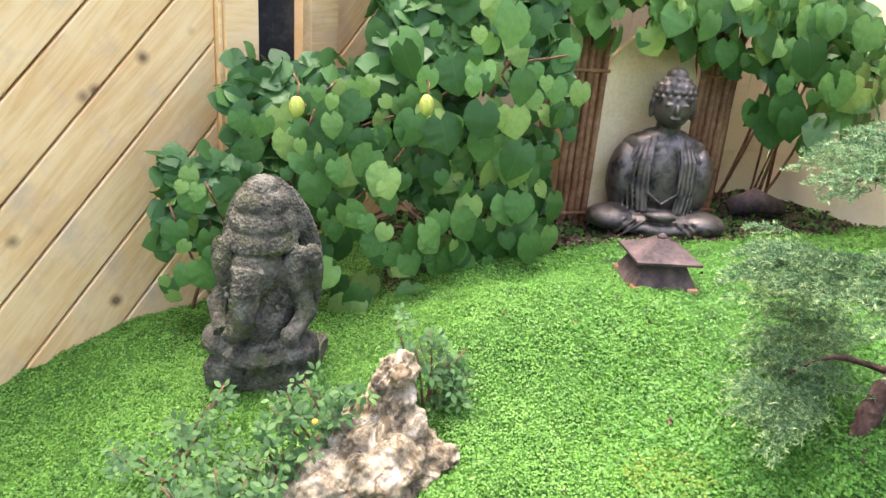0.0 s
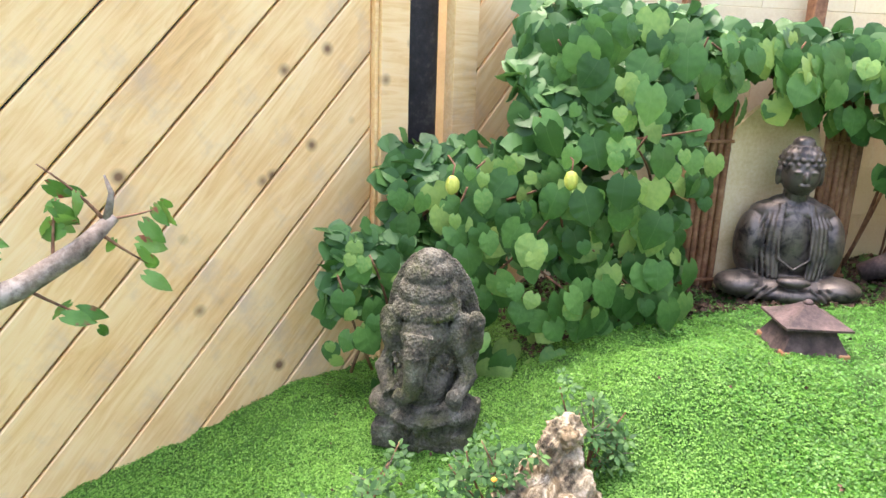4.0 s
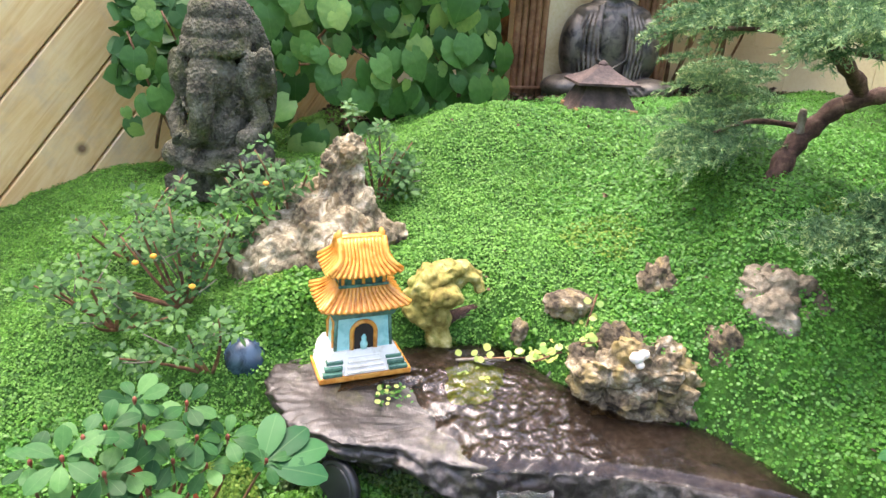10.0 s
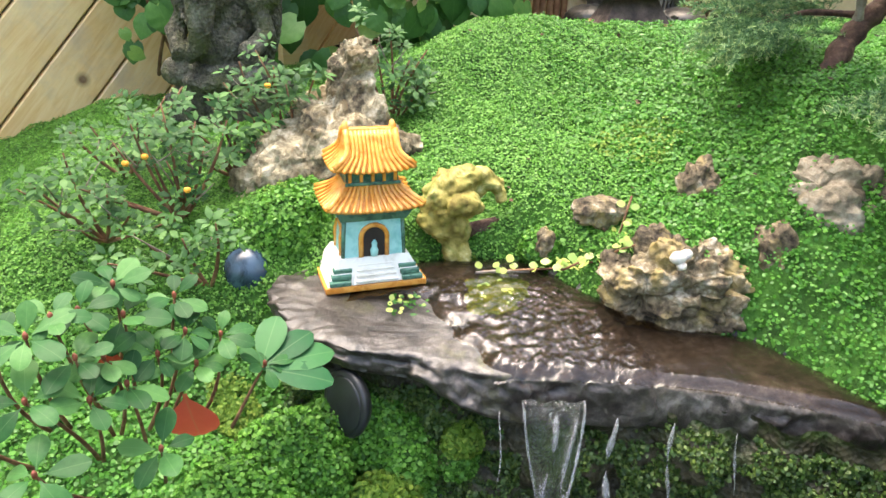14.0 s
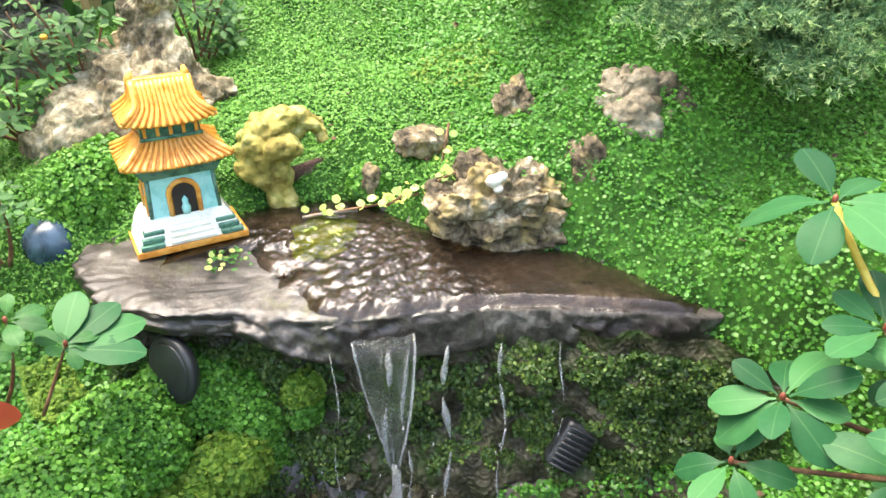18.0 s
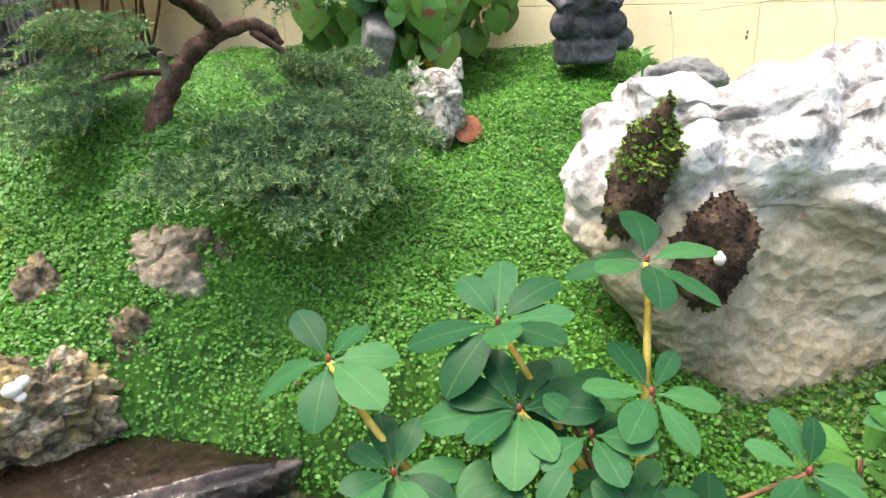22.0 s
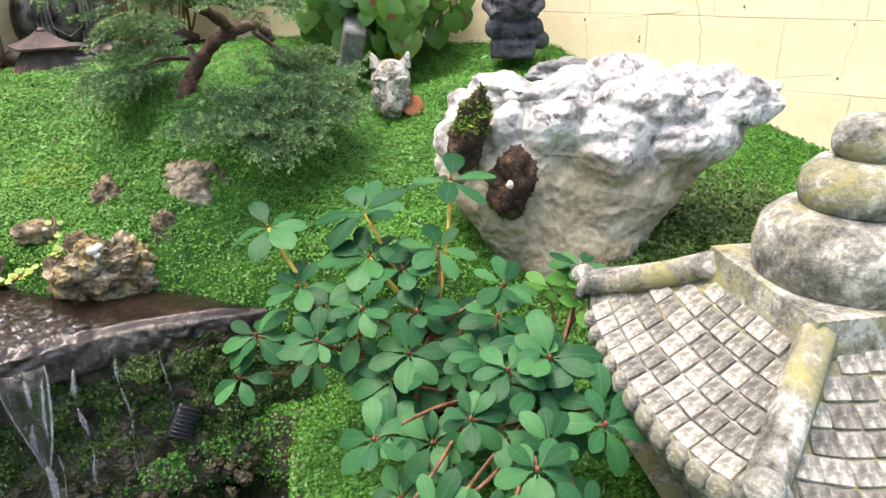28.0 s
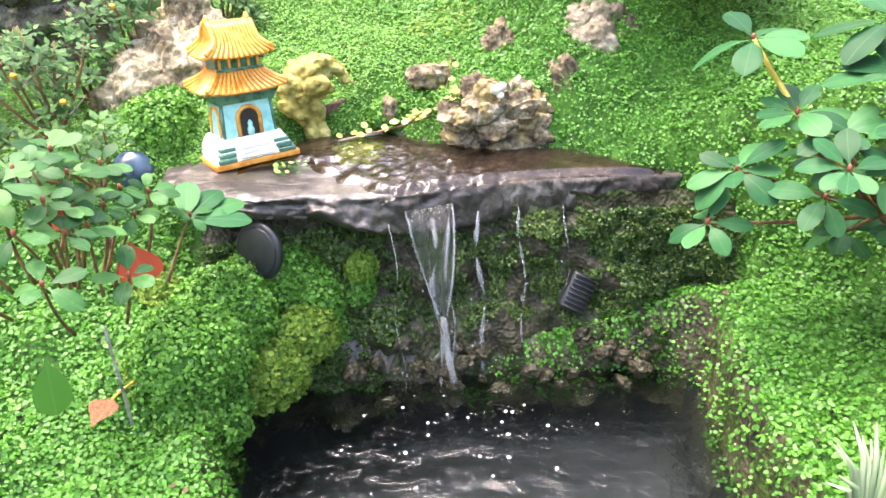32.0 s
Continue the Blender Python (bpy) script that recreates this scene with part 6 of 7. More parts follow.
def whorl(owner, c, axis, size, rng, meshes, count=None, bud=True):
    """A ring of leaves at a stem's end."""
    axis = Vector(axis).normalized()
    u = axis.cross(Vector((0.2, 0.9, 0.1))).normalized()
    w = axis.cross(u)
    count = count or rng.randint(6, 9)
    a0 = rng.uniform(0, 6.28)
    for k in range(count):
        a = a0 + 6.283 * k / count + rng.uniform(-0.25, 0.25)
        lift = rng.uniform(-0.15, 0.4) + (0.35 if k % 3 == 0 else 0)
        d = (math.cos(a) * u + math.sin(a) * w + axis * lift).normalized()
        s = size * rng.uniform(0.75, 1.12)
        put_leaf(owner, rng.choice(meshes), Vector(c) + d * 0.006, d, axis + 0.2 * Vector((rng.uniform(-1, 1), rng.uniform(-1, 1), 0)), s)
    if bud:
        part("bud", ball_bm(Vector(c) + axis * 0.004, (0.0032, 0.0032, 0.006), sub=1), M_BUD, owner, "red-brown leaf bud")


def stem_to(owner, a, b, r0, r1, rng, mat=None, name="stem"):
    a, b = Vector(a), Vector(b)
    mid = a.lerp(b, 0.5) + Vector((rng.uniform(-1, 1), rng.uniform(-1, 1), -0.2)) * (b - a).length * 0.14
    pts = [a.lerp(mid, t).lerp(mid.lerp(b, t), t) for t in np.linspace(0, 1, 7)]
    part(name, tube_bm(pts, [r0 + (r1 - r0) * k / 6 for k in range(7)], 6), mat or M_STEM, owner)


# large rhododendron between pond, white rock and stone lantern
RIGHT_TIPS = [(0.56, 0.74, 0.43), (0.68, 0.61, 0.45), (0.785, 0.49, 0.505), (0.63, 0.56, 0.39), (0.46, 0.68, 0.27), (0.42, 0.69, 0.20), (0.54, 0.51, 0.29), (0.64, 0.49, 0.38), (0.6, 0.43, 0.33), (0.55, 0.41, 0.28),
              (0.45, 0.37, 0.2), (0.52, 0.42, 0.24), (0.58, 0.29, 0.31), (0.61, 0.22, 0.34), (0.54, 0.17, 0.31), (0.45, 0.1, 0.3), (0.48, 0.19, 0.27), (0.78, 0.22, 0.40), (0.63, 0.29, 0.35), (0.43, 0.25, 0.18),
              (0.49, 0.57, 0.25), (0.54, 0.65, 0.34), (0.41, 0.32, 0.13), (0.58, 0.17, 0.34), (0.68, 0.31, 0.38), (0.69, 0.45, 0.41), (0.54, 0.59, 0.32), (0.53, 0.06, 0.30), (0.60, 0.36, 0.22), (0.66, 0.38, 0.28), (0.5, 0.28, 0.15), (0.56, 0.48, 0.2), (0.48, 0.12, 0.2), (0.60, 0.14, 0.25), (0.70, 0.54, 0.36), (0.6, 0.64, 0.27)]
tip_rng = random.Random(17)
RIGHT_TIPS += [(0.26, 0.22, 0.24), (0.31, 0.18, 0.25), (0.4, 0.09, 0.3), (0.33, 0.05, 0.23), (0.34, 0.12, 0.25), (0.23, 0.17, 0.2), (0.4, 0.02, 0.26), (0.24, 0.04, 0.22), (0.34, 0.3, 0.29), (0.45, 0.22, 0.29), (0.53, 0.21, 0.33)]
RIGHT_TIPS += [(tip_rng.uniform(0.46, 0.66), y0, 0.12 + 0.22 * tip_rng.random()) for y0 in (0.08, 0.14, 0.2, 0.24, 0.3, 0.34, 0.4, 0.44, 0.5, 0.54, 0.6, 0.36, 0.47, 0.27)]
rng = random.Random(7)
rr = root("rhododendron", (0.70, 0.42, 0.08), "rhododendron bush with glossy dark green whorled leaves", "shrub")
R0 = Vector((0.70, 0.42, 0.08))
forks = [Vector(v) - R0 for v in ((0.62, 0.55, 0.2), (0.66, 0.45, 0.25), (0.6, 0.32, 0.2), (0.62, 0.2, 0.22))]
for f in forks:
    stem_to(rr, (0, 0, -0.05), f, 0.012, 0.008, rng)
for k, tip in enumerate(RIGHT_TIPS):
    c = Vector(tip) - R0
    f = min(forks, key=lambda q: (q - c).length)
    high = k in (0, 1, 2, 3)
    stem_to(rr, f, c, 0.0055 if high else 0.004, 0.0035 if high else 0.0022, rng, M_STEM_Y if high else None)
    lean = (c - f).normalized() * 0.35 + Vector((-0.28, -0.25, 0.85))
    whorl(rr, c, lean, (0.042 + 0.008 * rng.random() if tip[0] < 0.46 and tip[1] < 0.33 else rng.uniform(0.05, 0.066)) if not high else 0.082, rng, RH_MESH)
yy = root("young_rhododendron", (0.76, 0.24, 0.25), "bright green young shoot beside the stone lantern", "shrub")
for tip in ((0.0, -0.02, 0.13), (-0.02, -0.05, 0.10), (0.01, 0.03, 0.10)):
    stem_to(yy, (0, 0, 0), tip, 0.004, 0.002, rng)
    whorl(yy, tip, (-0.2, -0.3, 0.9), 0.05, rng, RH_YOUNG, 5, False)

ny = root("young_rhododendron", (0.22, 0.0, 0.05), "bright green young shoot on the near pond bank", "shrub")
for tip in ((0.0, 0.05, 0.19), (-0.04, 0.02, 0.16), (0.05, -0.03, 0.20), (0.02, -0.07, 0.20), (0.03, 0.02, 0.17)):
    stem_to(ny, (0, 0, 0), tip, 0.004, 0.002, rng)
    whorl(ny, tip, (-0.2, 0.1, 0.9), 0.045, rng, RH_YOUNG, 7, False)

# smaller rhododendron left of the fall
LEFT_TIPS = [(-0.36, 1.11, 0.36), (-0.34, 1.09, 0.32), (-0.31, 1.18, 0.36), (-0.27, 1.15, 0.28), (-0.24, 1.18, 0.29), (-0.23, 1.17, 0.25), (-0.2, 1.2, 0.27), (-0.15, 1.2, 0.22), (-0.33, 1.07, 0.28), (-0.3, 1.11, 0.27),
             (-0.38, 1.05, 0.3), (-0.27, 1.08, 0.2), (-0.38, 1.09, 0.35), (-0.3, 1.16, 0.33), (-0.34, 1.14, 0.35), (-0.37, 1.0, 0.25), (-0.32, 1.12, 0.3), (-0.25, 1.22, 0.32), (-0.42, 1.12, 0.33), (-0.45, 1.05, 0.3)]
L0 = Vector((-0.32, 1.17, 0.03))
lr = root("small_rhododendron", L0, "small rhododendron with oval leaves and one red leaf", "shrub")
SMALL = [leaf_mesh("leaf", M_RH_SMALL, [w * 1.1 for w in RH_W], 0.2, d, 0.02, seed=20 + k) for k, d in enumerate((0.1, 0.2, 0.3))]
for tip in LEFT_TIPS:
    c = Vector(tip) - L0
    stem_to(lr, c * 0.62 + Vector((rng.uniform(-0.02, 0.02), 0.03, -0.03)), c, 0.0026, 0.0016, rng)
    whorl(lr, c, (rng.uniform(-0.1, 0.3), -0.35, 0.85), rng.uniform(0.030, 0.042), rng, SMALL, rng.randint(5, 7))
for d, s in (((0.8, 0.15, 0.1), 0.10), ((0.75, 0.5, 0.3), 0.09), ((0.85, -0.3, -0.05), 0.095), ((0.3, 0.7, 0.5), 0.085)):
    put_leaf(lr, RH_MESH[2], Vector((-0.155, 1.20, 0.215)) - L0, d, (0, -0.3, 0.9), s)
put_leaf(lr, RH_RED, Vector((-0.247, 1.160, 0.218)) - L0, (0.12, 0.02, -1), (-0.15, -0.9, 0.25), 0.075, "red autumn leaf", stretch=1.25)
put_leaf(lr, RH_RED, Vector((-0.31, 1.14, 0.30)) - L0, (-0.3, 0.2, -0.7), (0.3, -0.9, 0.4), 0.05, "reddish leaf")
put_leaf(lr, RH_YOUNG[0], Vector((-0.39, 1.01, 0.16)) - L0, (-0.1, -0.1, -1), (0, -0.9, 0.3), 0.08, "yellowing leaf")

# azalea thicket round the peaked rock
AZ_W = [0.03, 0.14, 0.22, 0.24, 0.19, 0.09, 0.005]
AZ_MESH = [leaf_mesh("leaf", M_AZ, AZ_W, 0.25, d, 0.02, seed=30 + k) for k, d in enumerate((0.1, 0.25))]


def azalea(base, tips, label, seed, size=0.022):
    r = random.Random(seed)
    b = Vector(base)
    az = root("azalea", b, label, "shrub", "azaleas")
    for t in tips:
        c = Vector(t) - b
        stem_to(az, (0, 0, -0.02), c, 0.004, 0.0015, r)
        twig = c * r.uniform(0.5, 0.7)
        stem_to(az, twig, twig + Vector((r.uniform(-0.06, 0.06), r.uniform(-0.05, 0.02), r.uniform(0.0, 0.06))), 0.002, 0.0008, r, M_DEADWOOD, "bare_twig")
        for s in range(6):
            q = c * r.uniform(0.6, 1.03) + Vector((r.gauss(0, 0.02), r.gauss(0, 0.02), r.gauss(0, 0.014)))
            whorl(az, q, (r.uniform(-0.4, 0.4), -0.4 + r.uniform(-0.2, 0.2), 0.8), size * r.uniform(0.65, 1.1), r, AZ_MESH, 6, False)
    return az


azalea((-0.26, 1.62, 0.30), [(-0.32, 1.59, 0.47), (-0.27, 1.6, 0.49), (-0.22, 1.6, 0.46), (-0.17, 1.6, 0.46), (-0.27, 1.58, 0.40), (-0.3, 1.59, 0.43), (-0.24, 1.56, 0.33), (-0.21, 1.59, 0.42), (-0.4, 1.55, 0.37), (-0.36, 1.66, 0.42), (-0.43, 1.62, 0.36)], "sparse azalea with bare twigs and dull leaves", 51)
azalea((-0.05, 1.78, 0.36), [(-0.11, 1.73, 0.56), (-0.08, 1.73, 0.53), (-0.06, 1.72, 0.5), (0.0, 1.74, 0.52), (-0.14, 1.73, 0.54), (-0.17, 1.75, 0.50), (-0.09, 1.7, 0.45)], "azalea sprigs in front of the stone statue", 52, 0.026)
azalea((0.16, 1.83, 0.40), [(0.09, 1.84, 0.61), (0.16, 1.82, 0.59), (0.2, 1.81, 0.53), (0.13, 1.82, 0.56), (0.22, 1.8, 0.49), (0.18, 1.8, 0.45), (0.24, 1.82, 0.55), (0.1, 1.86, 0.54)], "leafy azalea behind the peaked rock", 53, 0.024)
azalea((-0.22, 1.50, 0.22), [(-0.20, 1.46, 0.33), (-0.25, 1.45, 0.31), (-0.3, 1.46, 0.30), (-0.36, 1.45, 0.28)], "low azalea sprigs in the moss", 54, 0.022)
azalea((-0.38, 1.60, 0.28), [(-0.42, 1.58, 0.42), (-0.47, 1.56, 0.38), (-0.36, 1.54, 0.36), (-0.33, 1.52, 0.33), (-0.5, 1.6, 0.36), (-0.40, 1.52, 0.31), (-0.28, 1.53, 0.31)], "straggling azalea with dull leaves and bare twigs", 55, 0.021)
azalea((-0.16, 1.74, 0.34), [(-0.2, 1.70, 0.48), (-0.24, 1.68, 0.44), (-0.15, 1.69, 0.44), (-0.19, 1.66, 0.40), (-0.12, 1.70, 0.40), (-0.27, 1.70, 0.41)], "leafy azalea beside the stone statue", 56, 0.023)
azalea((-0.36, 1.80, 0.33), [(-0.45, 1.78, 0.42), (-0.40, 1.73, 0.43), (-0.33, 1.78, 0.45), (-0.28, 1.84, 0.46), (-0.25, 1.90, 0.47), (-0.36, 1.70, 0.40), (-0.30, 1.72, 0.42)], "low sparse azalea with many bare twigs", 57, 0.022)
for k, p in enumerate([(-0.095, 1.68, 0.50), (-0.30, 1.56, 0.41), (-0.24, 1.53, 0.36), (-0.33, 1.56, 0.40)]):
    ob = root("azalea_flower", p, "small withered orange flower on the azalea", "flower", "flowers")
    for j in range(5):
        put_leaf(ob, AZ_MESH[0], (0, 0, 0), (math.cos(j * 1.257), math.sin(j * 1.257), 0.5), (0, 0, 1), 0.014, "orange petal", "petal").data = AZ_MESH[0]
    part("heart", ball_bm((0, 0, 0.004), (0.006, 0.006, 0.005), sub=2), M_FLOWER, ob)

# climbing vine: broad toothed heart leaves
VW = [0.18, 0.41, 0.47, 0.545, 0.54, 0.565, 0.53, 0.515, 0.45, 0.40, 0.31, 0.24, 0.13, 0.02]
VINE_MESH = [leaf_mesh("leaf", M_VINE, [w * s for w in VW], f, d, 0.06, 0.2, 60 + k) for k, (s, f, d) in enumerate([(1.0, 0.12, 0.18), (0.95, -0.1, 0.28), (1.05, 0.2, 0.1), (0.9, 0.05, 0.4)])]
VINE_R_MESH = [leaf_mesh("leaf", M_VINE_R, [w * s for w in VW], 0.15, d, 0.07, 0.2, 70 + k) for k, (s, d) in enumerate([(1.0, 0.2), (0.9, 0.35)])]


VINE_TV = np.array([v.co[:] for v in VINE_MESH[0].vertices])
VINE_TF = [tuple(p.vertices) for p in VINE_MESH[0].polygons]
# darker copy of the vine green: shade inside the mass put into the colour
M_VINE_SHADE = foliage("shade_tinted_vine_leaf", [(0.12, (0.025, 0.085, 0.018)), (0.45, (0.05, 0.14, 0.03)), (0.8, (0.09, 0.21, 0.045))], 0.5, 0.4, 0.2, False)


def vine(name, base, label, pads, meshes, seed, facing=(0, -0.85, 0.5)):
    """pads: (centre, half sizes, count, leaf size): leaves on the front of each bulging pad, stems behind them."""
    r = random.Random(seed)
    b = Vector(base)
    v = root(name, b, label, "vine", "climbing vines")
    for c, h, cnt, size in pads:
        c = Vector(c)
        for k in range(cnt):
            while True:
                a, e = r.uniform(-1, 1), r.uniform(-1, 1)
                if a * a + e * e < 1.05:
                    break
            bulge = math.sqrt(max(0.0, 1.05 - a * a - e * e))
            layer = r.choice((0, 0, 0.35, 0.7))
            p = c + Vector((a * h[0], -bulge * h[1] + layer * h[1] + r.uniform(-0.02, 0.02), e * h[2]))
            out = Vector((a * 0.5, -0.8, 0.35 + e * 0.35)) * 0.8 + Vector(facing) * 0.6 + Vector((r.gauss(0, 0.42), r.gauss(0, 0.25), r.gauss(0, 0.42)))
            down = Vector((r.gauss(0, 0.5), -0.25, -0.9))
            put_leaf(v, r.choice(meshes), p - b, down, out, size * (0.5 + 0.85 * r.random() ** 1.3))
        # inner leaves behind each pad, coloured darker for the shade among them
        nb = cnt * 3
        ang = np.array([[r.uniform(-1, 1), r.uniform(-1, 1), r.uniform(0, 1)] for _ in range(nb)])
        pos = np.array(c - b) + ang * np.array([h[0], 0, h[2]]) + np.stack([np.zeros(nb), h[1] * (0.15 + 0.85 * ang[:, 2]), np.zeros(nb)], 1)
        back = cloud("shade_tinted_leaves", VINE_TV, VINE_TF, pos, turns(np.random.default_rng(seed + cnt), nb, (0, -0.8, 0.5), 0.5), np.full(nb, size * 0.9), M_VINE_SHADE, v)
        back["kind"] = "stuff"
        for k in range(max(3, cnt // 22)):
            p = c + Vector((r.uniform(-0.8, 0.8) * h[0], 0.3 * h[1], r.uniform(-0.9, 0.3) * h[2]))
            q = c + Vector((r.uniform(-0.8, 0.8) * h[0], -0.5 * h[1], r.uniform(-0.2, 0.9) * h[2]))
            stem_to(v, p - b, q - b, 0.005, 0.003, r, name="runner")
    return v


vine("fence_vine", (0.15, 2.5, 0.42), "climbing vine with broad green leaves over the fence corner",
     [((0.12, 2.40, 0.70), (0.34, 0.16, 0.30), 140, 0.064), ((0.05, 2.44, 0.93), (0.28, 0.12, 0.13), 52, 0.06), ((0.45, 2.42, 1.02), (0.28, 0.16, 0.25), 90, 0.076), ((-0.28, 2.33, 0.62), (0.12, 0.08, 0.22), 42, 0.056), ((0.50, 2.40, 0.68), (0.20, 0.12, 0.20), 60, 0.072)], VINE_MESH, 81)
vine("wall_vine", (1.2, 2.85, 0.9), "climbing vine hanging over the niche and the yellow wall",
     [((0.55, 2.62, 1.30), (0.34, 0.14, 0.17), 75, 0.085), ((1.05, 2.70, 1.29), (0.32, 0.14, 0.13), 75, 0.085), ((1.50, 2.68, 1.27), (0.32, 0.14, 0.15), 75, 0.085), ((1.76, 2.56, 1.10), (0.24, 0.16, 0.24), 70, 0.09)], VINE_MESH, 82)
wall_v = bpy.data.objects["wall_vine"]
rs = random.Random(90)
for k in range(22):
    x = rs.uniform(0.62, 1.98) if k % 3 else rs.uniform(1.5, 1.95)
    if 0.95 < x < 1.45:
        x += 0.5
    a, c = Vector((x, 2.92, 0.50)), Vector((x + rs.uniform(-0.2, 0.2), 2.86, 1.25))
    stem_to(wall_v, a - wall_v.location, c - wall_v.location, rs.uniform(0.005, 0.01), 0.004, rs, name="old_stem")
vine("corner_vine", (1.75, 1.75, 0.6), "climbing vine with mottled, reddening leaves in the corner",
     [((1.72, 1.60, 0.86), (0.18, 0.14, 0.20), 70, 0.075), ((1.80, 1.44, 0.80), (0.14, 0.12, 0.15), 55, 0.075), ((1.88, 1.33, 0.80), (0.10, 0.09, 0.14), 40, 0.065), ((1.66, 1.52, 0.74), (0.11, 0.10, 0.12), 40, 0.075), ((1.80, 2.0, 1.05), (0.2, 0.2, 0.22), 50, 0.085), ((1.62, 1.36, 0.77), (0.16, 0.09, 0.12), 44, 0.085), ((1.60, 1.56, 0.76), (0.15, 0.09, 0.13), 38, 0.085)], VINE_R_MESH + VINE_MESH[:1], 83, (-0.6, -0.6, 0.5))
for p in [(-0.067, 2.30, 0.972), (0.246, 2.262, 0.991)]:
    pod = root("vine_pod", p, "ribbed yellow-green seed pod on the vine", "pod", "pods")
    bm = bmesh.new()
    bmesh.ops.create_uvsphere(bm, u_segments=24, v_segments=14, radius=1)
    for v in bm.verts:
        a = math.atan2(v.co.y, v.co.x)
        f = 1 - 0.28 * abs(math.sin(2.5 * a))
        v.co = Vector((v.co.x * f * 0.020, v.co.y * f * 0.020, v.co.z * 0.026))
    part("husk", bm, M_POD, pod)
    part("stalk", tube_bm([(0, 0, 0.023), (0.01, 0.02, 0.05), (0.0, 0.06, 0.07)], 0.0025, 6), M_STEM, pod)

# juniper trained low over the moss
J0 = Vector((0.848, 1.375, 0.56))
jun = root("juniper", J0, "trained juniper with blue-green sprays and a twisted trunk", "tree")
r = random.Random(12)


def limb(pts, rad, mat=None, name="limb"):
    p = [Vector(q) - J0 for q in pts]
    fine = []
    for i in range(len(p) - 1):
        for t in np.linspace(0, 1, 5, endpoint=i == len(p) - 2):
            a, b, c, d = p[max(i - 1, 0)], p[i], p[i + 1], p[min(i + 2, len(p) - 1)]
            fine.append(0.5 * ((2 * b) + (c - a) * t + (2 * a - 5 * b + 4 * c - d) * t * t + (3 * b - a - 3 * c + d) * t ** 3))
    n = len(fine)
    part(name, tube_bm(fine, [(rad[0] + (rad[1] - rad[0]) * k / (n - 1)) * (1 + 0.15 * math.sin(k * 1.9)) for k in range(n)], 8), mat or M_BARK, jun)


limb([(0.83, 1.36, 0.50), (0.855, 1.382, 0.56), (0.91, 1.41, 0.615), (0.955, 1.41, 0.66), (0.99, 1.39, 0.705)], (0.023, 0.018), name="trunk")
limb([(0.99, 1.39, 0.70), (1.05, 1.345, 0.728), (1.08, 1.31, 0.715), (1.085, 1.29, 0.69)], (0.017, 0.011), name="fork")
limb([(0.985, 1.395, 0.695), (1.01, 1.375, 0.728), (0.92, 1.335, 0.775), (0.84, 1.30, 0.806), (0.815, 1.305, 0.84)], (0.017, 0.012), name="fork")
limb([(0.815, 1.305, 0.835), (0.85, 1.32, 0.885), (0.895, 1.305, 0.925), (0.915, 1.30, 1.0), (0.90, 1.32, 1.08)], (0.012, 0.007), M_DEADWOOD, "bare_limb")
limb([(0.925, 1.42, 0.61), (0.918, 1.41, 0.65), (0.910, 1.405, 0.69)], (0.012, 0.007), M_DEADWOOD, "stub")
for way in ([(0.84, 1.30, 0.81), (0.76, 1.35, 0.835), (0.68, 1.48, 0.83)], [(0.84, 1.30, 0.81), (0.80, 1.18, 0.81), (0.80, 1.04, 0.79)], [(1.06, 1.33, 0.715), (1.06, 1.2, 0.65), (0.98, 1.08, 0.60), (0.88, 1.02, 0.55)],
            [(1.06, 1.2, 0.65), (1.10, 1.13, 0.61), (1.13, 1.07, 0.58)], [(0.95, 1.42, 0.65), (0.88, 1.5, 0.65), (0.77, 1.5, 0.62)], [(0.91, 1.31, 1.0), (0.88, 1.42, 1.02), (0.80, 1.52, 1.0)]):
    limb(way, (0.008, 0.003))
J_PADS = [((0.80, 1.50, 0.855), (0.10, 0.11, 0.035), 50), ((0.82, 1.34, 0.875), (0.11, 0.13, 0.04), 70), ((0.77, 1.20, 0.85), (0.09, 0.08, 0.035), 42), ((0.88, 1.11, 0.825), (0.10, 0.08, 0.035), 45), ((0.92, 1.27, 0.885), (0.10, 0.11, 0.035), 45),
          ((0.90, 1.46, 1.04), (0.15, 0.12, 0.04), 70), ((1.02, 1.36, 1.08), (0.13, 0.13, 0.05), 50), ((0.83, 1.48, 0.625), (0.09, 0.08, 0.035), 42), ((0.93, 1.55, 0.665), (0.11, 0.09, 0.04), 40),
          ((1.05, 1.21, 0.655), (0.07, 0.08, 0.035), 40), ((1.0, 1.12, 0.615), (0.10, 0.08, 0.035), 60), ((1.09, 1.12, 0.59), (0.06, 0.05, 0.03), 32), ((0.90, 1.09, 0.585), (0.09, 0.07, 0.035), 52), ((0.96, 1.04, 0.55), (0.09, 0.05, 0.03), 36), ((0.86, 1.06, 0.54), (0.06, 0.05, 0.03), 28), ((0.80, 1.09, 0.585), (0.08, 0.07, 0.03), 45), ((0.75, 1.10, 0.56), (0.06, 0.06, 0.03), 28), ((0.82, 1.01, 0.525), (0.08, 0.05, 0.025), 32), ((0.72, 1.40, 0.62), (0.05, 0.06, 0.03), 20), ((0.93, 1.60, 0.73), (0.12, 0.08, 0.05), 40)]
tv = np.array([(-0.08, 0, 0), (0.08, 0, 0), (0.05, 0.6, 0.05), (0, 1, 0.0)])
tf = [(0, 1, 2, 3)]
nrng = np.random.default_rng(5)


def unit(v):
    return v / (np.linalg.norm(v, axis=-1, keepdims=True) + 1e-9)


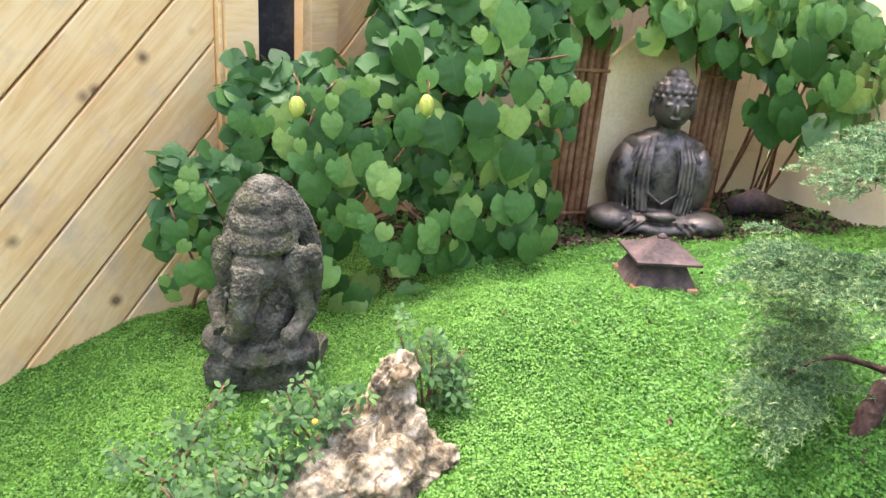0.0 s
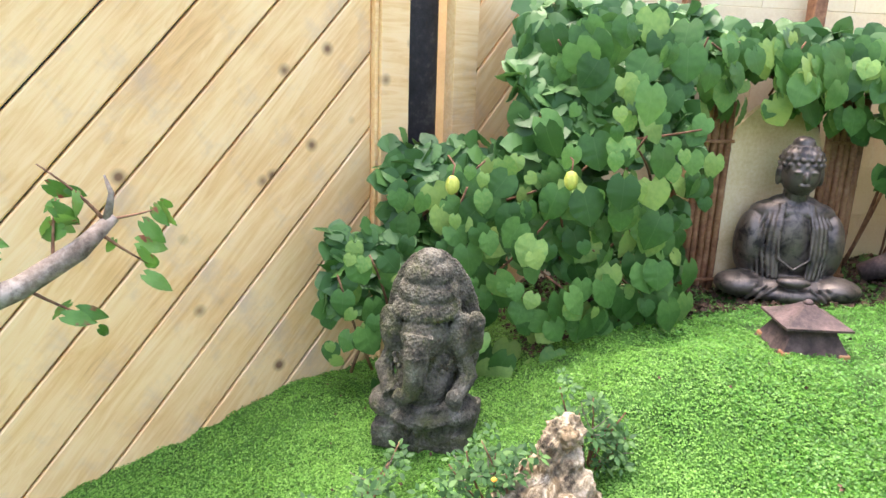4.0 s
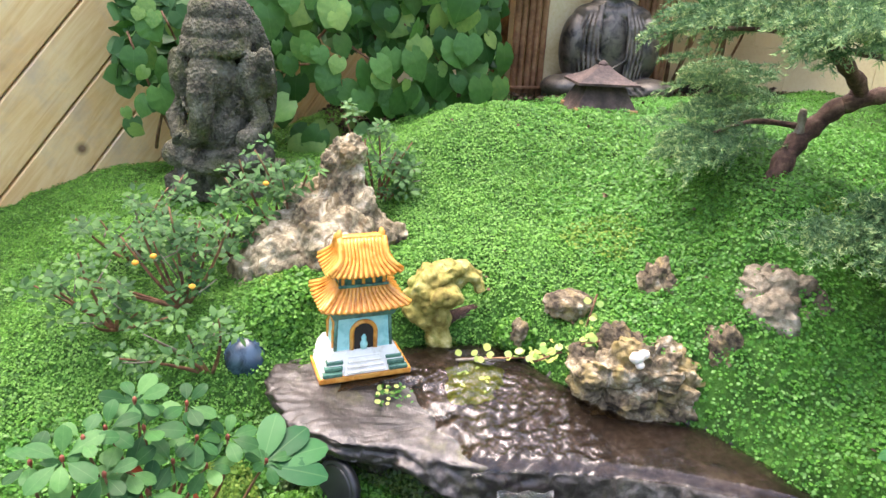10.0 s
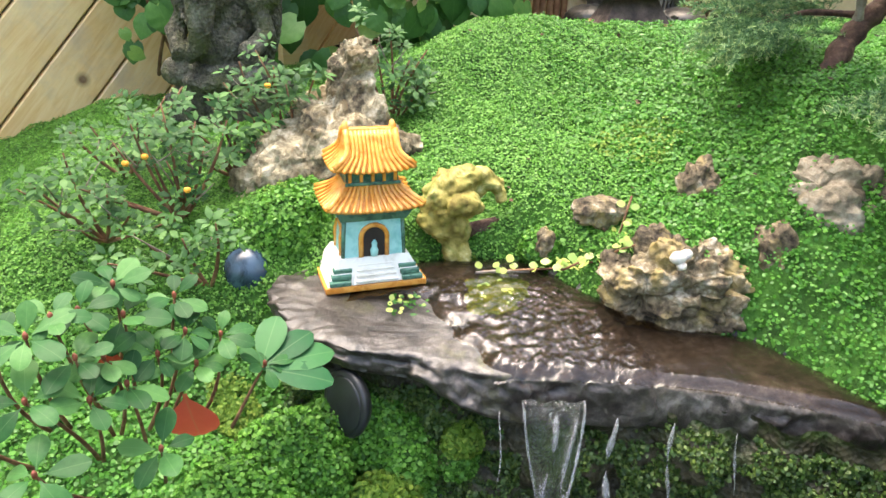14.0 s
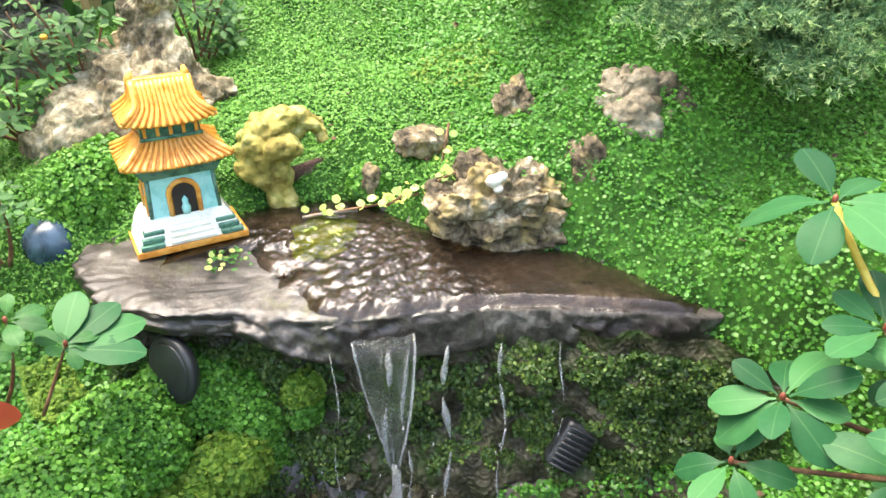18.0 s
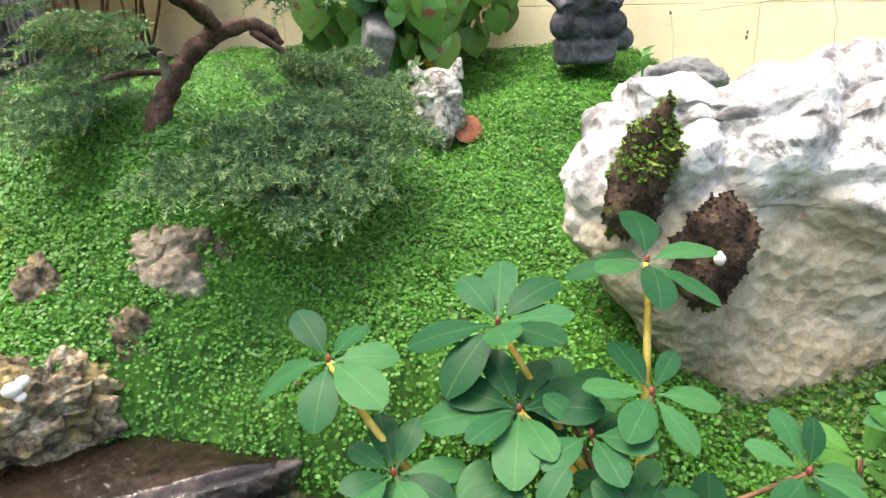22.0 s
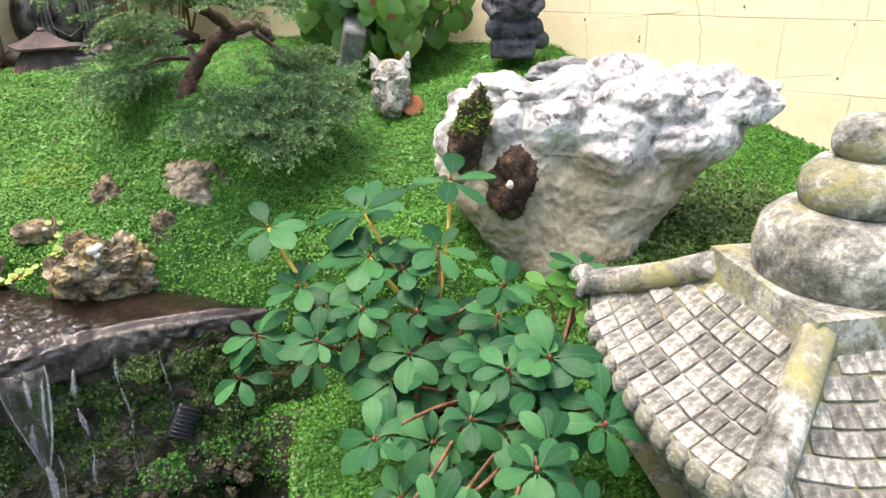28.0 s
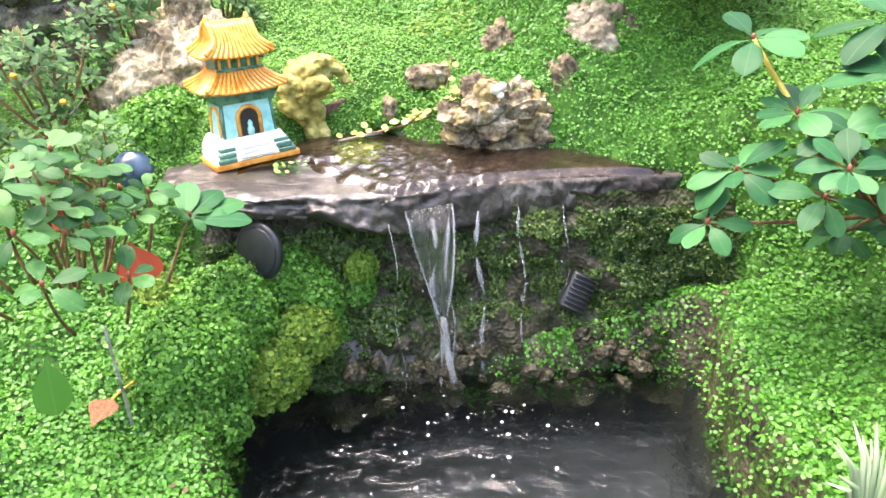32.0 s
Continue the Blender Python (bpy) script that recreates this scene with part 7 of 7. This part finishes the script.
def needles(name, at, way, size, mat):
    """Needles standing out from their twigs at the given points."""
    nd = unit(way * 0.8 + nrng.normal(0, 0.5, at.shape))
    x = unit(np.cross(nd, nrng.normal(size=at.shape)))
    cloud(name, tv, tf, at - np.array(J0), np.stack([x, nd, np.cross(x, nd)], 2), size, mat, jun)


for c, h, cnt in J_PADS:
    # flat fans: a drooping branchlet, side twigs to both sides, needles along all of them
    cnt = int(cnt * 0.75)
    c, h = np.array(c), np.array(h)
    o = c + nrng.normal(0, 0.48, (cnt, 3)) * h
    d = unit((o - np.array([1.02, 1.42, c[2] - 0.04])) * np.array([1, 1, 0.25]))
    d = unit(d + nrng.normal(0, 0.32, (cnt, 3)) * np.array([1, 1, 0.45]) + np.array([0, 0, 0.05]))
    L = nrng.uniform(0.06, 0.12, (cnt, 1))
    side = unit(np.cross(d, np.array([0, 0, 1.0]) + nrng.normal(0, 0.25, (cnt, 3))))
    k = np.arange(8)
    t0 = (k + 0.6) / 8
    sgn = np.where(k % 2, 1.0, -1.0)
    start = o[:, None] + d[:, None] * (L[:, None] * t0[None, :, None]) + np.array([0, 0, -0.022]) * (t0 ** 2)[None, :, None]
    way = unit(d[:, None] * 0.75 + side[:, None] * sgn[None, :, None] * 0.75 + nrng.normal(0, 0.16, (cnt, 8, 3)))
    ln = L[:, None] * (0.50 - 0.34 * t0)[None, :, None]
    tt = np.linspace(0.08, 1, 8)[None, None, :, None]
    q = start[:, :, None] + way[:, :, None] * ln[:, :, None] * tt + np.array([0, 0, -0.010]) * tt * tt
    w = np.broadcast_to(way[:, :, None], q.shape)
    ta = np.linspace(0, 1.05, 16)[None, :, None]
    qa = o[:, None] + d[:, None] * L[:, None] * ta + np.array([0, 0, -0.022]) * ta * ta
    wa = np.broadcast_to(d[:, None], qa.shape)
    inner = np.repeat(np.concatenate([q[:, :, :6].reshape(-1, 3), qa[:, :13].reshape(-1, 3)]), 4, 0)
    inner_w = np.repeat(np.concatenate([w[:, :, :6].reshape(-1, 3), wa[:, :13].reshape(-1, 3)]), 4, 0)
    outer = np.repeat(np.concatenate([q[:, :, 6:].reshape(-1, 3), qa[:, 13:].reshape(-1, 3)]), 4, 0)
    outer_w = np.repeat(np.concatenate([w[:, :, 6:].reshape(-1, 3), wa[:, 13:].reshape(-1, 3)]), 4, 0)
    needles("spray", inner, inner_w, nrng.uniform(0.008, 0.014, len(inner)), M_JUNIPER)
    needles("spray_tip", outer, outer_w, nrng.uniform(0.007, 0.012, len(outer)), M_JUNIPER_TIP)


# small things
gb = root("glass_ball", (-0.155, 1.515, 0.222), "dark blue glazed ball lying in the moss", "ball")
part("ball", ball_bm((0, 0, 0), (0.043, 0.043, 0.043), sub=4), M_BLUE_GLASS, gb)
disc = root("black_lamp", (-0.036, 1.245, 0.112), "black round pond lamp standing below the ledge", "lamp")
turn = Matrix.Rotation(radians(-60), 4, "Z") @ Matrix.Rotation(radians(82), 4, "X") @ Matrix.Diagonal((1.0, 1.12, 1.0, 1))
part("housing", lathe_bm([(0.02, -0.016), (0.040, -0.012), (0.047, 0.0), (0.047, 0.005), (0.043, 0.008)], 32), M_BLACK, disc).matrix_local = turn
part("lens", lathe_bm([(0.041, 0.0075), (0.036, 0.0095), (0.01, 0.011)], 32), M_BLACK, disc, "dark glass lens").matrix_local = turn.copy()
part("bracket", tube_bm([(0, 0.01, -0.04), (0.0, 0.02, -0.07), (0, 0.02, -0.11)], 0.005, 8), M_BLACK, disc)
grille = root("pump_grille", (0.462, 0.972, -0.036), "black ribbed plastic pump cover in the pond wall", "pump cover")
gm = Matrix.Rotation(radians(-35), 4, "Z") @ Matrix.Rotation(radians(30), 4, "Y") @ Matrix.Rotation(radians(-20), 4, "X")
q = part("body", box_bm((0.05, 0.03, 0.075), (0, 0.012, 0), 0.008), M_BLACK, grille)
q.matrix_local = gm
for k in range(8):
    q = part("rib", box_bm((0.046, 0.008, 0.004), (0, -0.006, -0.032 + 0.009 * k), 0.0015, seg=1), M_BLACK, grille)
    q.matrix_local = gm
stake = root("plant_label", (-0.32, 1.02, 0.02), "thin metal plant label stake", "plant label")
part("stake", box_bm((0.004, 0.0015, 0.15), (0, 0, 0.075), 0.0005), M_LANTERN, stake)

# creeping sedum over the pool with round yellow-green leaves, and a stick
SED = [leaf_mesh("leaf", M_SEDUM, [0.1, 0.36, 0.46, 0.46, 0.36, 0.1], 0.1, 0.08, 0.02, seed=90 + k) for k in range(2)]
sed = root("sedum", (0.40, 1.36, 0.24), "trailing sedum with round yellow-green leaves over the pool", "plant")
r = random.Random(33)
S0 = Vector((0.40, 1.36, 0.24))
runs = [[(0.226, 1.404, 0.228), (0.28, 1.38, 0.235), (0.34, 1.35, 0.245), (0.40, 1.33, 0.26), (0.44, 1.335, 0.30), (0.453, 1.332, 0.37)], [(0.34, 1.35, 0.245), (0.33, 1.31, 0.26), (0.345, 1.29, 0.28)], [(0.40, 1.33, 0.26), (0.42, 1.30, 0.29), (0.43, 1.27, 0.31)]]
for run in runs:
    part("stem", tube_bm([Vector(p) - S0 for p in run], 0.002, 5), M_STEM, sed)
    for a, b in zip(run, run[1:]):
        for k in range(7):
            p = Vector(a).lerp(Vector(b), r.random()) + Vector((r.gauss(0, 0.008), r.gauss(0, 0.01), r.uniform(0.002, 0.014)))
            put_leaf(sed, r.choice(SED), p - S0, (r.gauss(0, 1), r.gauss(0, 1), r.uniform(-0.2, 0.3)), (r.gauss(0, 0.4), -0.7, 0.7), r.uniform(0.009, 0.017))
stick = tagged(part("stick", tube_bm([(0.215, 1.405, 0.226), (0.26, 1.388, 0.232), (0.30, 1.372, 0.233)], [0.0025, 0.003, 0.002], 6), M_DEADWOOD), "grey dead twig lying on the wet ledge", "twig")

# fallen leaves by the cat head
DRYW = [0.05, 0.25, 0.36, 0.40, 0.34, 0.22, 0.08, 0.01]
DRY = leaf_mesh("leaf", M_DRY, DRYW, 0.7, 0.3, 0.08, seed=95)
YEL = leaf_mesh("leaf", M_YELLOW_LEAF, DRYW, 0.4, 0.3, 0.12, seed=96)


def fallen(at, along, up, size, me, label):
    f = root("fallen_leaf", at, label, "leaf", "fallen leaves")
    put_leaf(f, me, (0, 0, 0), along, up, size, name="blade")
    part("stalk", tube_bm([(0, 0, 0), -0.6 * size * Vector(along).normalized() + Vector((0, 0, 0.002)), -1.2 * size * Vector(along).normalized() + Vector((0.01, 0, 0))], 0.0018, 5), M_STEM_Y, f)


fallen((1.44, 1.055, 0.468), (-0.25, 0.55, 0.3), (-0.7, -0.3, 0.5), 0.085, DRY, "curled red-brown dead leaf on the moss")
fallen((1.70, 1.33, 0.635), (-0.2, 0.1, -1), (-0.7, -0.6, 0.2), 0.085, YEL, "withered orange-yellow leaf hanging from the vine")
fallen((-0.155, 1.22, 0.01), (0.9, 0.3, 0.1), (0, -0.4, 0.9), 0.04, YEL, "small yellow leaf on the lower moss")
fallen((-0.33, 1.1, 0.02), (-0.4, -0.5, 0.1), (0, -0.4, 0.9), 0.05, DRY, "brown dead leaf on the lower moss")

# seedling on the white rock, weeds by the pond
sd = root("seedling", on_rock(0.07, 0.05, 0.63), "tiny light green seedling on the white rock", "plant")
part("stem", tube_bm([(0, 0, 0), (0.004, 0, 0.03), (0, 0, 0.055)], 0.0015, 5), M_RH_YOUNG, sd)
for k in range(6):
    put_leaf(sd, RH_YOUNG[0], (0, 0, 0.05 + 0.003 * k), (math.cos(k * 2.1), math.sin(k * 2.1), 0.6), (0, 0, 1), 0.022)
weed = root("yellow_weed", (0.03, 1.38, 0.0), "pale yellow-green weed below the ledge", "plant")
for k in range(8):
    put_leaf(weed, SED[k % 2], (0.012 * math.cos(k * 2.4), 0.012 * math.sin(k * 2.4), 0.03 + 0.004 * k), (math.cos(k * 2.4), math.sin(k * 2.4), 0.3), (0, -0.5, 0.8), 0.03)
part("stem", tube_bm([(0, 0, -0.02), (0, 0, 0.05)], 0.002, 5), M_STEM, weed)
tw = root("overhanging_branch", (-1.05, 1.80, 0.83), "grey lichened branch with a few leafy twigs before the fence", "branch")
r = random.Random(44)
part("limb", tube_bm([(-0.5, -0.25, -0.25), (-0.2, -0.10, -0.08), (0.0, 0.0, 0.0), (0.10, 0.05, 0.035), (0.19, 0.10, 0.09), (0.245, 0.14, 0.145)], [0.03, 0.027, 0.025, 0.022, 0.020, 0.012], 10), M_DEADWOOD, tw, "grey bark limb")
part("stub", tube_bm([(0.235, 0.13, 0.14), (0.245, 0.14, 0.19), (0.235, 0.14, 0.225)], [0.009, 0.006, 0.002], 7), M_DEADWOOD, tw)
for a, end, cnt in (((0.22, 0.12, 0.12), (0.30, 0.14, 0.05), 5), ((0.23, 0.13, 0.14), (0.33, 0.15, 0.16), 4), ((0.15, 0.08, 0.07), (0.16, 0.10, 0.19), 6), ((0.05, 0.03, 0.02), (0.06, 0.05, 0.15), 6), ((0.23, 0.13, 0.14), (0.13, 0.11, 0.25), 4), ((0.10, 0.05, 0.04), (0.20, 0.07, -0.03), 4)):
    stem_to(tw, a, end, 0.004, 0.0015, r)
    for k in range(cnt):
        p = Vector(a).lerp(Vector(end), r.uniform(0.4, 1.05)) + Vector((r.gauss(0, 0.014), r.gauss(0, 0.014), r.gauss(0, 0.014)))
        put_leaf(tw, VINE_R_MESH[k % 2], p, (r.gauss(0, 1), r.gauss(0, 0.6), -0.5), (r.gauss(0, 0.5), -0.8, 0.5), r.uniform(0.03, 0.06), stretch=0.55)

fr = root("hanging_frond", (1.78, -0.05, 1.05), "dry drooping frond hanging in front of the wall", "frond")
part("stem", tube_bm([(0, 0, 0.11), (0.1, 0.02, 0.24), (0.262, 0.03, 0.28)], [0.003, 0.004, 0.005], 6), M_DEADWOOD, fr)
r = random.Random(61)
for k in range(7):
    e = Vector((r.uniform(-0.05, 0.05), r.uniform(-0.07, 0.07), -r.uniform(0.10, 0.22)))
    part("blade", tube_bm([(0, 0, 0.12), (e.x * 0.4, e.y * 0.4, 0.02), (e.x, e.y, e.z)], [0.002, 0.0025, 0.0006], 5), M_DEADWOOD, fr)
reed = root("reed_plant", (0.26, 0.36, 0.0), "pale green spiky reed on the near bank", "plant")
for k in range(16):
    a, l = r.uniform(0, 6.28), r.uniform(0.05, 0.115)
    tip = Vector((0.05 * math.cos(a), 0.05 * math.sin(a), l))
    part("blade", tube_bm([(0.01 * math.cos(a), 0.01 * math.sin(a), -0.03), tip * 0.55 + Vector((0, 0, 0.015)), tip], [0.004, 0.0035, 0.0006], 5), M_REED, reed)

tuft = root("ledge_weed", (0.073, 1.325, POOL_Z(1.325)), "small green weed tuft on the wet ledge", "plant")
for k in range(46):
    a, d = r.uniform(0, 6.28), 0.03 * math.sqrt(r.random())
    p = Vector((1.3 * d * math.cos(a), d * math.sin(a), r.uniform(0.0, 0.014)))
    put_leaf(tuft, RH_YOUNG[0] if k % 4 else SED[0], p, (r.gauss(0, 1), r.gauss(0, 1), 0.4), (0, -0.3, 0.9), r.uniform(0.006, 0.012))


# carpets of tiny leaves; those nobody could count are stuff
rng = np.random.default_rng(77)
a6 = np.linspace(0, 2 * math.pi, 6, endpoint=False)
DISC = np.stack([np.cos(a6), np.sin(a6), 0.18 * np.cos(2 * a6)], 1)
DISC_F = [tuple(range(6))]
RHOMB = np.array([(0, -1.1, 0), (0.85, 0.1, 0.15), (0, 1.1, 0), (-0.85, 0.1, 0.15)])
RHOMB_F = [(0, 1, 2, 3)]


def ground_normal(x, y, e=0.006):
    dx, dy = (height(x + e, y) - height(x - e, y)) / (2 * e), (height(x, y + e) - height(x, y - e)) / (2 * e)
    n = np.stack([-dx, -dy, np.ones_like(dx)], 1)
    return n / np.linalg.norm(n, axis=1, keepdims=True)


def carpet(name, label, x0, x1, y0, y1, count, size, mat, keep, loft=0.010, tilt=0.45, fine=False):
    x, y = rng.uniform(x0, x1, count), rng.uniform(y0, y1, count)
    d, _ = line_distance(BROW, x, y)
    ok = (inside(POND, x, y) < -0.002) & (inside(POOL, x, y) < 0.010) & keep(x, y, d)
    ok &= ~((x > -0.12) & (x < 0.60) & (d < 0.008) & (d > -0.035))
    fx = (x - FENCE.x) * OUT.x + (y - FENCE.y) * OUT.y
    # lawn thins to dark soil by the white rock, partly to paint in shade
    bare = 1.5 * np.exp(-((x - 1.24) ** 2 + (y - 0.06) ** 2) / 0.10) + 0.5 * ripple(x, y, 0.1, 41)
    ok &= rng.random(len(x)) > np.clip(bare * 1.1, 0, 0.93) * (x > 0.8) * (name == "slope_lawn")
    ok &= ~((y > 2.42 + 0.08 * ripple(x, y, 0.2, 44)) & (x > 0.3) & (rng.random(len(x)) < 0.9))
    ok &= (fx > 0.0) & (x < 2.03) & (y < 3.0)
    x, y = x[ok], y[ok]
    z = height(x, y)
    nrm = ground_normal(x, y)
    clump = 0.5 + 0.5 * ripple(x, y, 0.035, 31)
    p = np.stack([x, y, z], 1) + nrm * (loft * (0.25 + clump) * rng.uniform(0.2, 1.0, len(x)))[:, None]
    s = size * rng.uniform(0.6, 1.25, len(x))
    up = nrm * 0.6 + np.array([0.0, -0.15, 0.6])
    ob = cloud(name, RHOMB if fine else DISC, RHOMB_F if fine else DISC_F, p, turns(rng, len(x), up, tilt), s, mat)
    return tagged(ob, label, "ground cover", kind="stuff")


carpet("baby_tears_lawn", "dense bright green carpet of tiny round leaves on the mound", -1.2, 0.78, 1.3, 2.95, 420000, 0.0029, M_MOSS, lambda x, y, d: (d > 0.0) & ((y < 2.2) | (rng.random(len(x)) < 0.5)), 0.009, 0.4, True)
carpet("slope_lawn", "carpet of small round leaves on the slope below the juniper", 0.5, 2.03, -0.3, 2.9, 380000, 0.0029, M_MOSS_B, lambda x, y, d: (d > -0.02) & ((y < 1.7) | (rng.random(len(x)) < 0.35)), 0.014)
carpet("bank_moss", "soft green cushions of small leaves on the pond banks", -0.9, 1.25, -0.4, 1.5, 260000, 0.0033, M_MOSS_B, lambda x, y, d: d < 0.03, 0.014)
# dark plants by the white rock, with its shade painted into their colour
carpet("dark_cover_and_shade", "feathery ground cover under the white rock, dark partly as painted shade", 0.9, 1.75, -0.5, 0.55, 90000, 0.0042, M_MOSS_AND_SHADE, lambda x, y, d: (d > 0.0) & (np.exp(-((x - 1.25) ** 2 + (y - 0.08) ** 2) / 0.09) > rng.random(len(x))), 0.022, 0.7, True)
carpet("dry_moss", "yellowish moss patches in the carpet", -0.2, 0.9, 1.2, 2.0, 60000, 0.003, M_MOSS_Y, lambda x, y, d: (d > 0.05) & (ripple(x, y, 0.35, 14) > 0.38), 0.014)
carpet("bank_dry_moss", "yellow-green feathery moss on the left bank", -0.3, 0.2, 1.1, 1.42, 60000, 0.003, M_MOSS_Y, lambda x, y, d: (d < -0.02) & (ripple(x, y, 0.2, 19) > 0.22), 0.02)


def cushion(name, label, forms, mat, size, density):
    """Leafy cushions on rounded lumps: an inner lump each, and leaves on the outside."""
    r = root(name, forms[0][0], label, "moss", kind="stuff")
    o = np.array(forms[0][0])
    P, N = [], []
    for k, (c, h) in enumerate(forms):
        rough_rock("lump", Vector(c) - Vector(o), [v * 0.97 for v in h], M_SOIL, 90 + k, 0.12, 0.02, 2.0, 3, parent=r)
        n = int(density * (h[0] * h[1] + h[1] * h[2] + h[0] * h[2]))
        d = rng.normal(size=(n, 3))
        d /= np.linalg.norm(d, axis=1, keepdims=True)
        d = d[d[:, 2] > -0.55]
        rr = 1 + 0.10 * ripple(d[:, 0] * 0.3 + k, d[:, 1] * 0.3 + d[:, 2] * 0.3, 0.12, 50 + k)
        P.append(np.array(c) - o + d * np.array(h) * rr[:, None] * rng.uniform(0.97, 1.08, (len(d), 1)))
        N.append(d / np.array(h) / np.linalg.norm(d / np.array(h), axis=1, keepdims=True))
    P, N = np.concatenate(P), np.concatenate(N)
    cloud("leaves", DISC, DISC_F, P, turns(rng, len(P), N * 0.8 + np.array([0, -0.1, 0.4]), 0.65), size * rng.uniform(0.6, 1.25, len(P)), mat, r)


cushion("moss_cushion", "dark green leafy cushions below the ledge", [((-0.06, 1.335, -0.08), (0.09, 0.06, 0.085)), ((-0.14, 1.27, -0.07), (0.10, 0.07, 0.10)), ((0.03, 1.30, -0.05), (0.07, 0.05, 0.08)), ((-0.22, 1.17, -0.10), (0.09, 0.09, 0.09)), ((0.10, 1.255, -0.09), (0.045, 0.035, 0.06)), ((-0.01, 1.285, 0.04), (0.085, 0.06, 0.075)), ((0.055, 1.255, -0.01), (0.06, 0.05, 0.075)), ((-0.12, 1.235, 0.02), (0.085, 0.075, 0.085)), ((-0.20, 1.17, 0.0), (0.09, 0.08, 0.09)), ((0.135, 1.225, 0.0), (0.032, 0.03, 0.055))], M_MOSS, 0.0034, 420000)
cushion("yellow_moss_cushion", "yellow-green feathery moss cushions at the pond edge", [((-0.01, 1.27, -0.11), (0.07, 0.045, 0.07)), ((0.065, 1.255, -0.13), (0.055, 0.035, 0.06)), ((-0.08, 1.19, -0.10), (0.075, 0.05, 0.07)), ((0.0, 1.205, -0.06), (0.065, 0.04, 0.06)), ((0.13, 1.20, 0.045), (0.03, 0.022, 0.03))], M_MOSS_Y, 0.0045, 420000)
cushion("pool_bank_moss", "green leafy cushion beside the pagoda", [((-0.08, 1.55, 0.27), (0.075, 0.06, 0.075)), ((-0.05, 1.60, 0.29), (0.06, 0.05, 0.06)), ((-0.115, 1.575, 0.27), (0.06, 0.05, 0.05)), ((0.36, 1.43, 0.25), (0.05, 0.04, 0.04))], M_MOSS, 0.0036, 420000)
# moss spread unevenly over the pond wall
wm = np.array(wv)
pick = wm[rng.integers(0, len(wm), 150000)] + rng.normal(0, 0.004, (150000, 3))
keepers = (ripple(pick[:, 0] - pick[:, 1], pick[:, 2], 0.12, 23) + 0.5 * ripple(pick[:, 0], pick[:, 2] * 1.3, 0.05, 24) > -0.05 - 0.6 * step(0.2, 0.1, pick[:, 0]) - 0.7 * step(0.48, 0.56, pick[:, 0]) + 1.2 * step(-0.06, -0.16, pick[:, 2]) * step(0.06, 0.2, pick[:, 0]) * step(0.52, 0.42, pick[:, 0]))
pick = pick[keepers & (pick[:, 2] > -0.2) & (pick[:, 2] < 0.12)] + np.array([-0.5, -0.86, 0.0]) * 0.004
moss_w = cloud("wall_moss", RHOMB, RHOMB_F, pick, turns(rng, len(pick), (-0.4, -0.7, 0.5), 0.7), rng.uniform(0.0016, 0.0042, len(pick)), M_MOSS_AND_SHADE)
tagged(moss_w, "dark feathery moss on the pond wall behind the fall", "moss", kind="stuff")

# dead leaves and bits under the climbing plants
lx, ly = rng.uniform(0.2, 2.0, 5200), rng.uniform(2.36, 3.0, 5200)
lit = cloud("leaf_litter", RHOMB, RHOMB_F, np.stack([lx, ly, height(lx, ly) + rng.uniform(0.002, 0.012, len(lx))], 1), turns(rng, len(lx), (0, -0.1, 1), 0.8), rng.uniform(0.003, 0.013, len(lx)), M_LITTER)
tagged(lit, "dark dead leaves and bits under the climbing plants", "leaf litter", kind="stuff")
fx_, fy_ = rng.uniform(-0.5, 2.0, 260), rng.uniform(0.3, 2.4, 260)
fok = (inside(POND, fx_, fy_) < -0.03) & (inside(POOL, fx_, fy_) < -0.03) & ((fx_ - FENCE.x) * OUT.x + (fy_ - FENCE.y) * OUT.y > 0.05)
fx_, fy_ = fx_[fok], fy_[fok]
crumb = cloud("fallen_bits", RHOMB, RHOMB_F, np.stack([fx_, fy_, height(fx_, fy_) + 0.014], 1), turns(rng, len(fx_), (0, -0.2, 1), 0.5), rng.uniform(0.002, 0.006, len(fx_)), M_LITTER)
tagged(crumb, "small brown fallen bits lying on the moss", "leaf litter", kind="stuff")
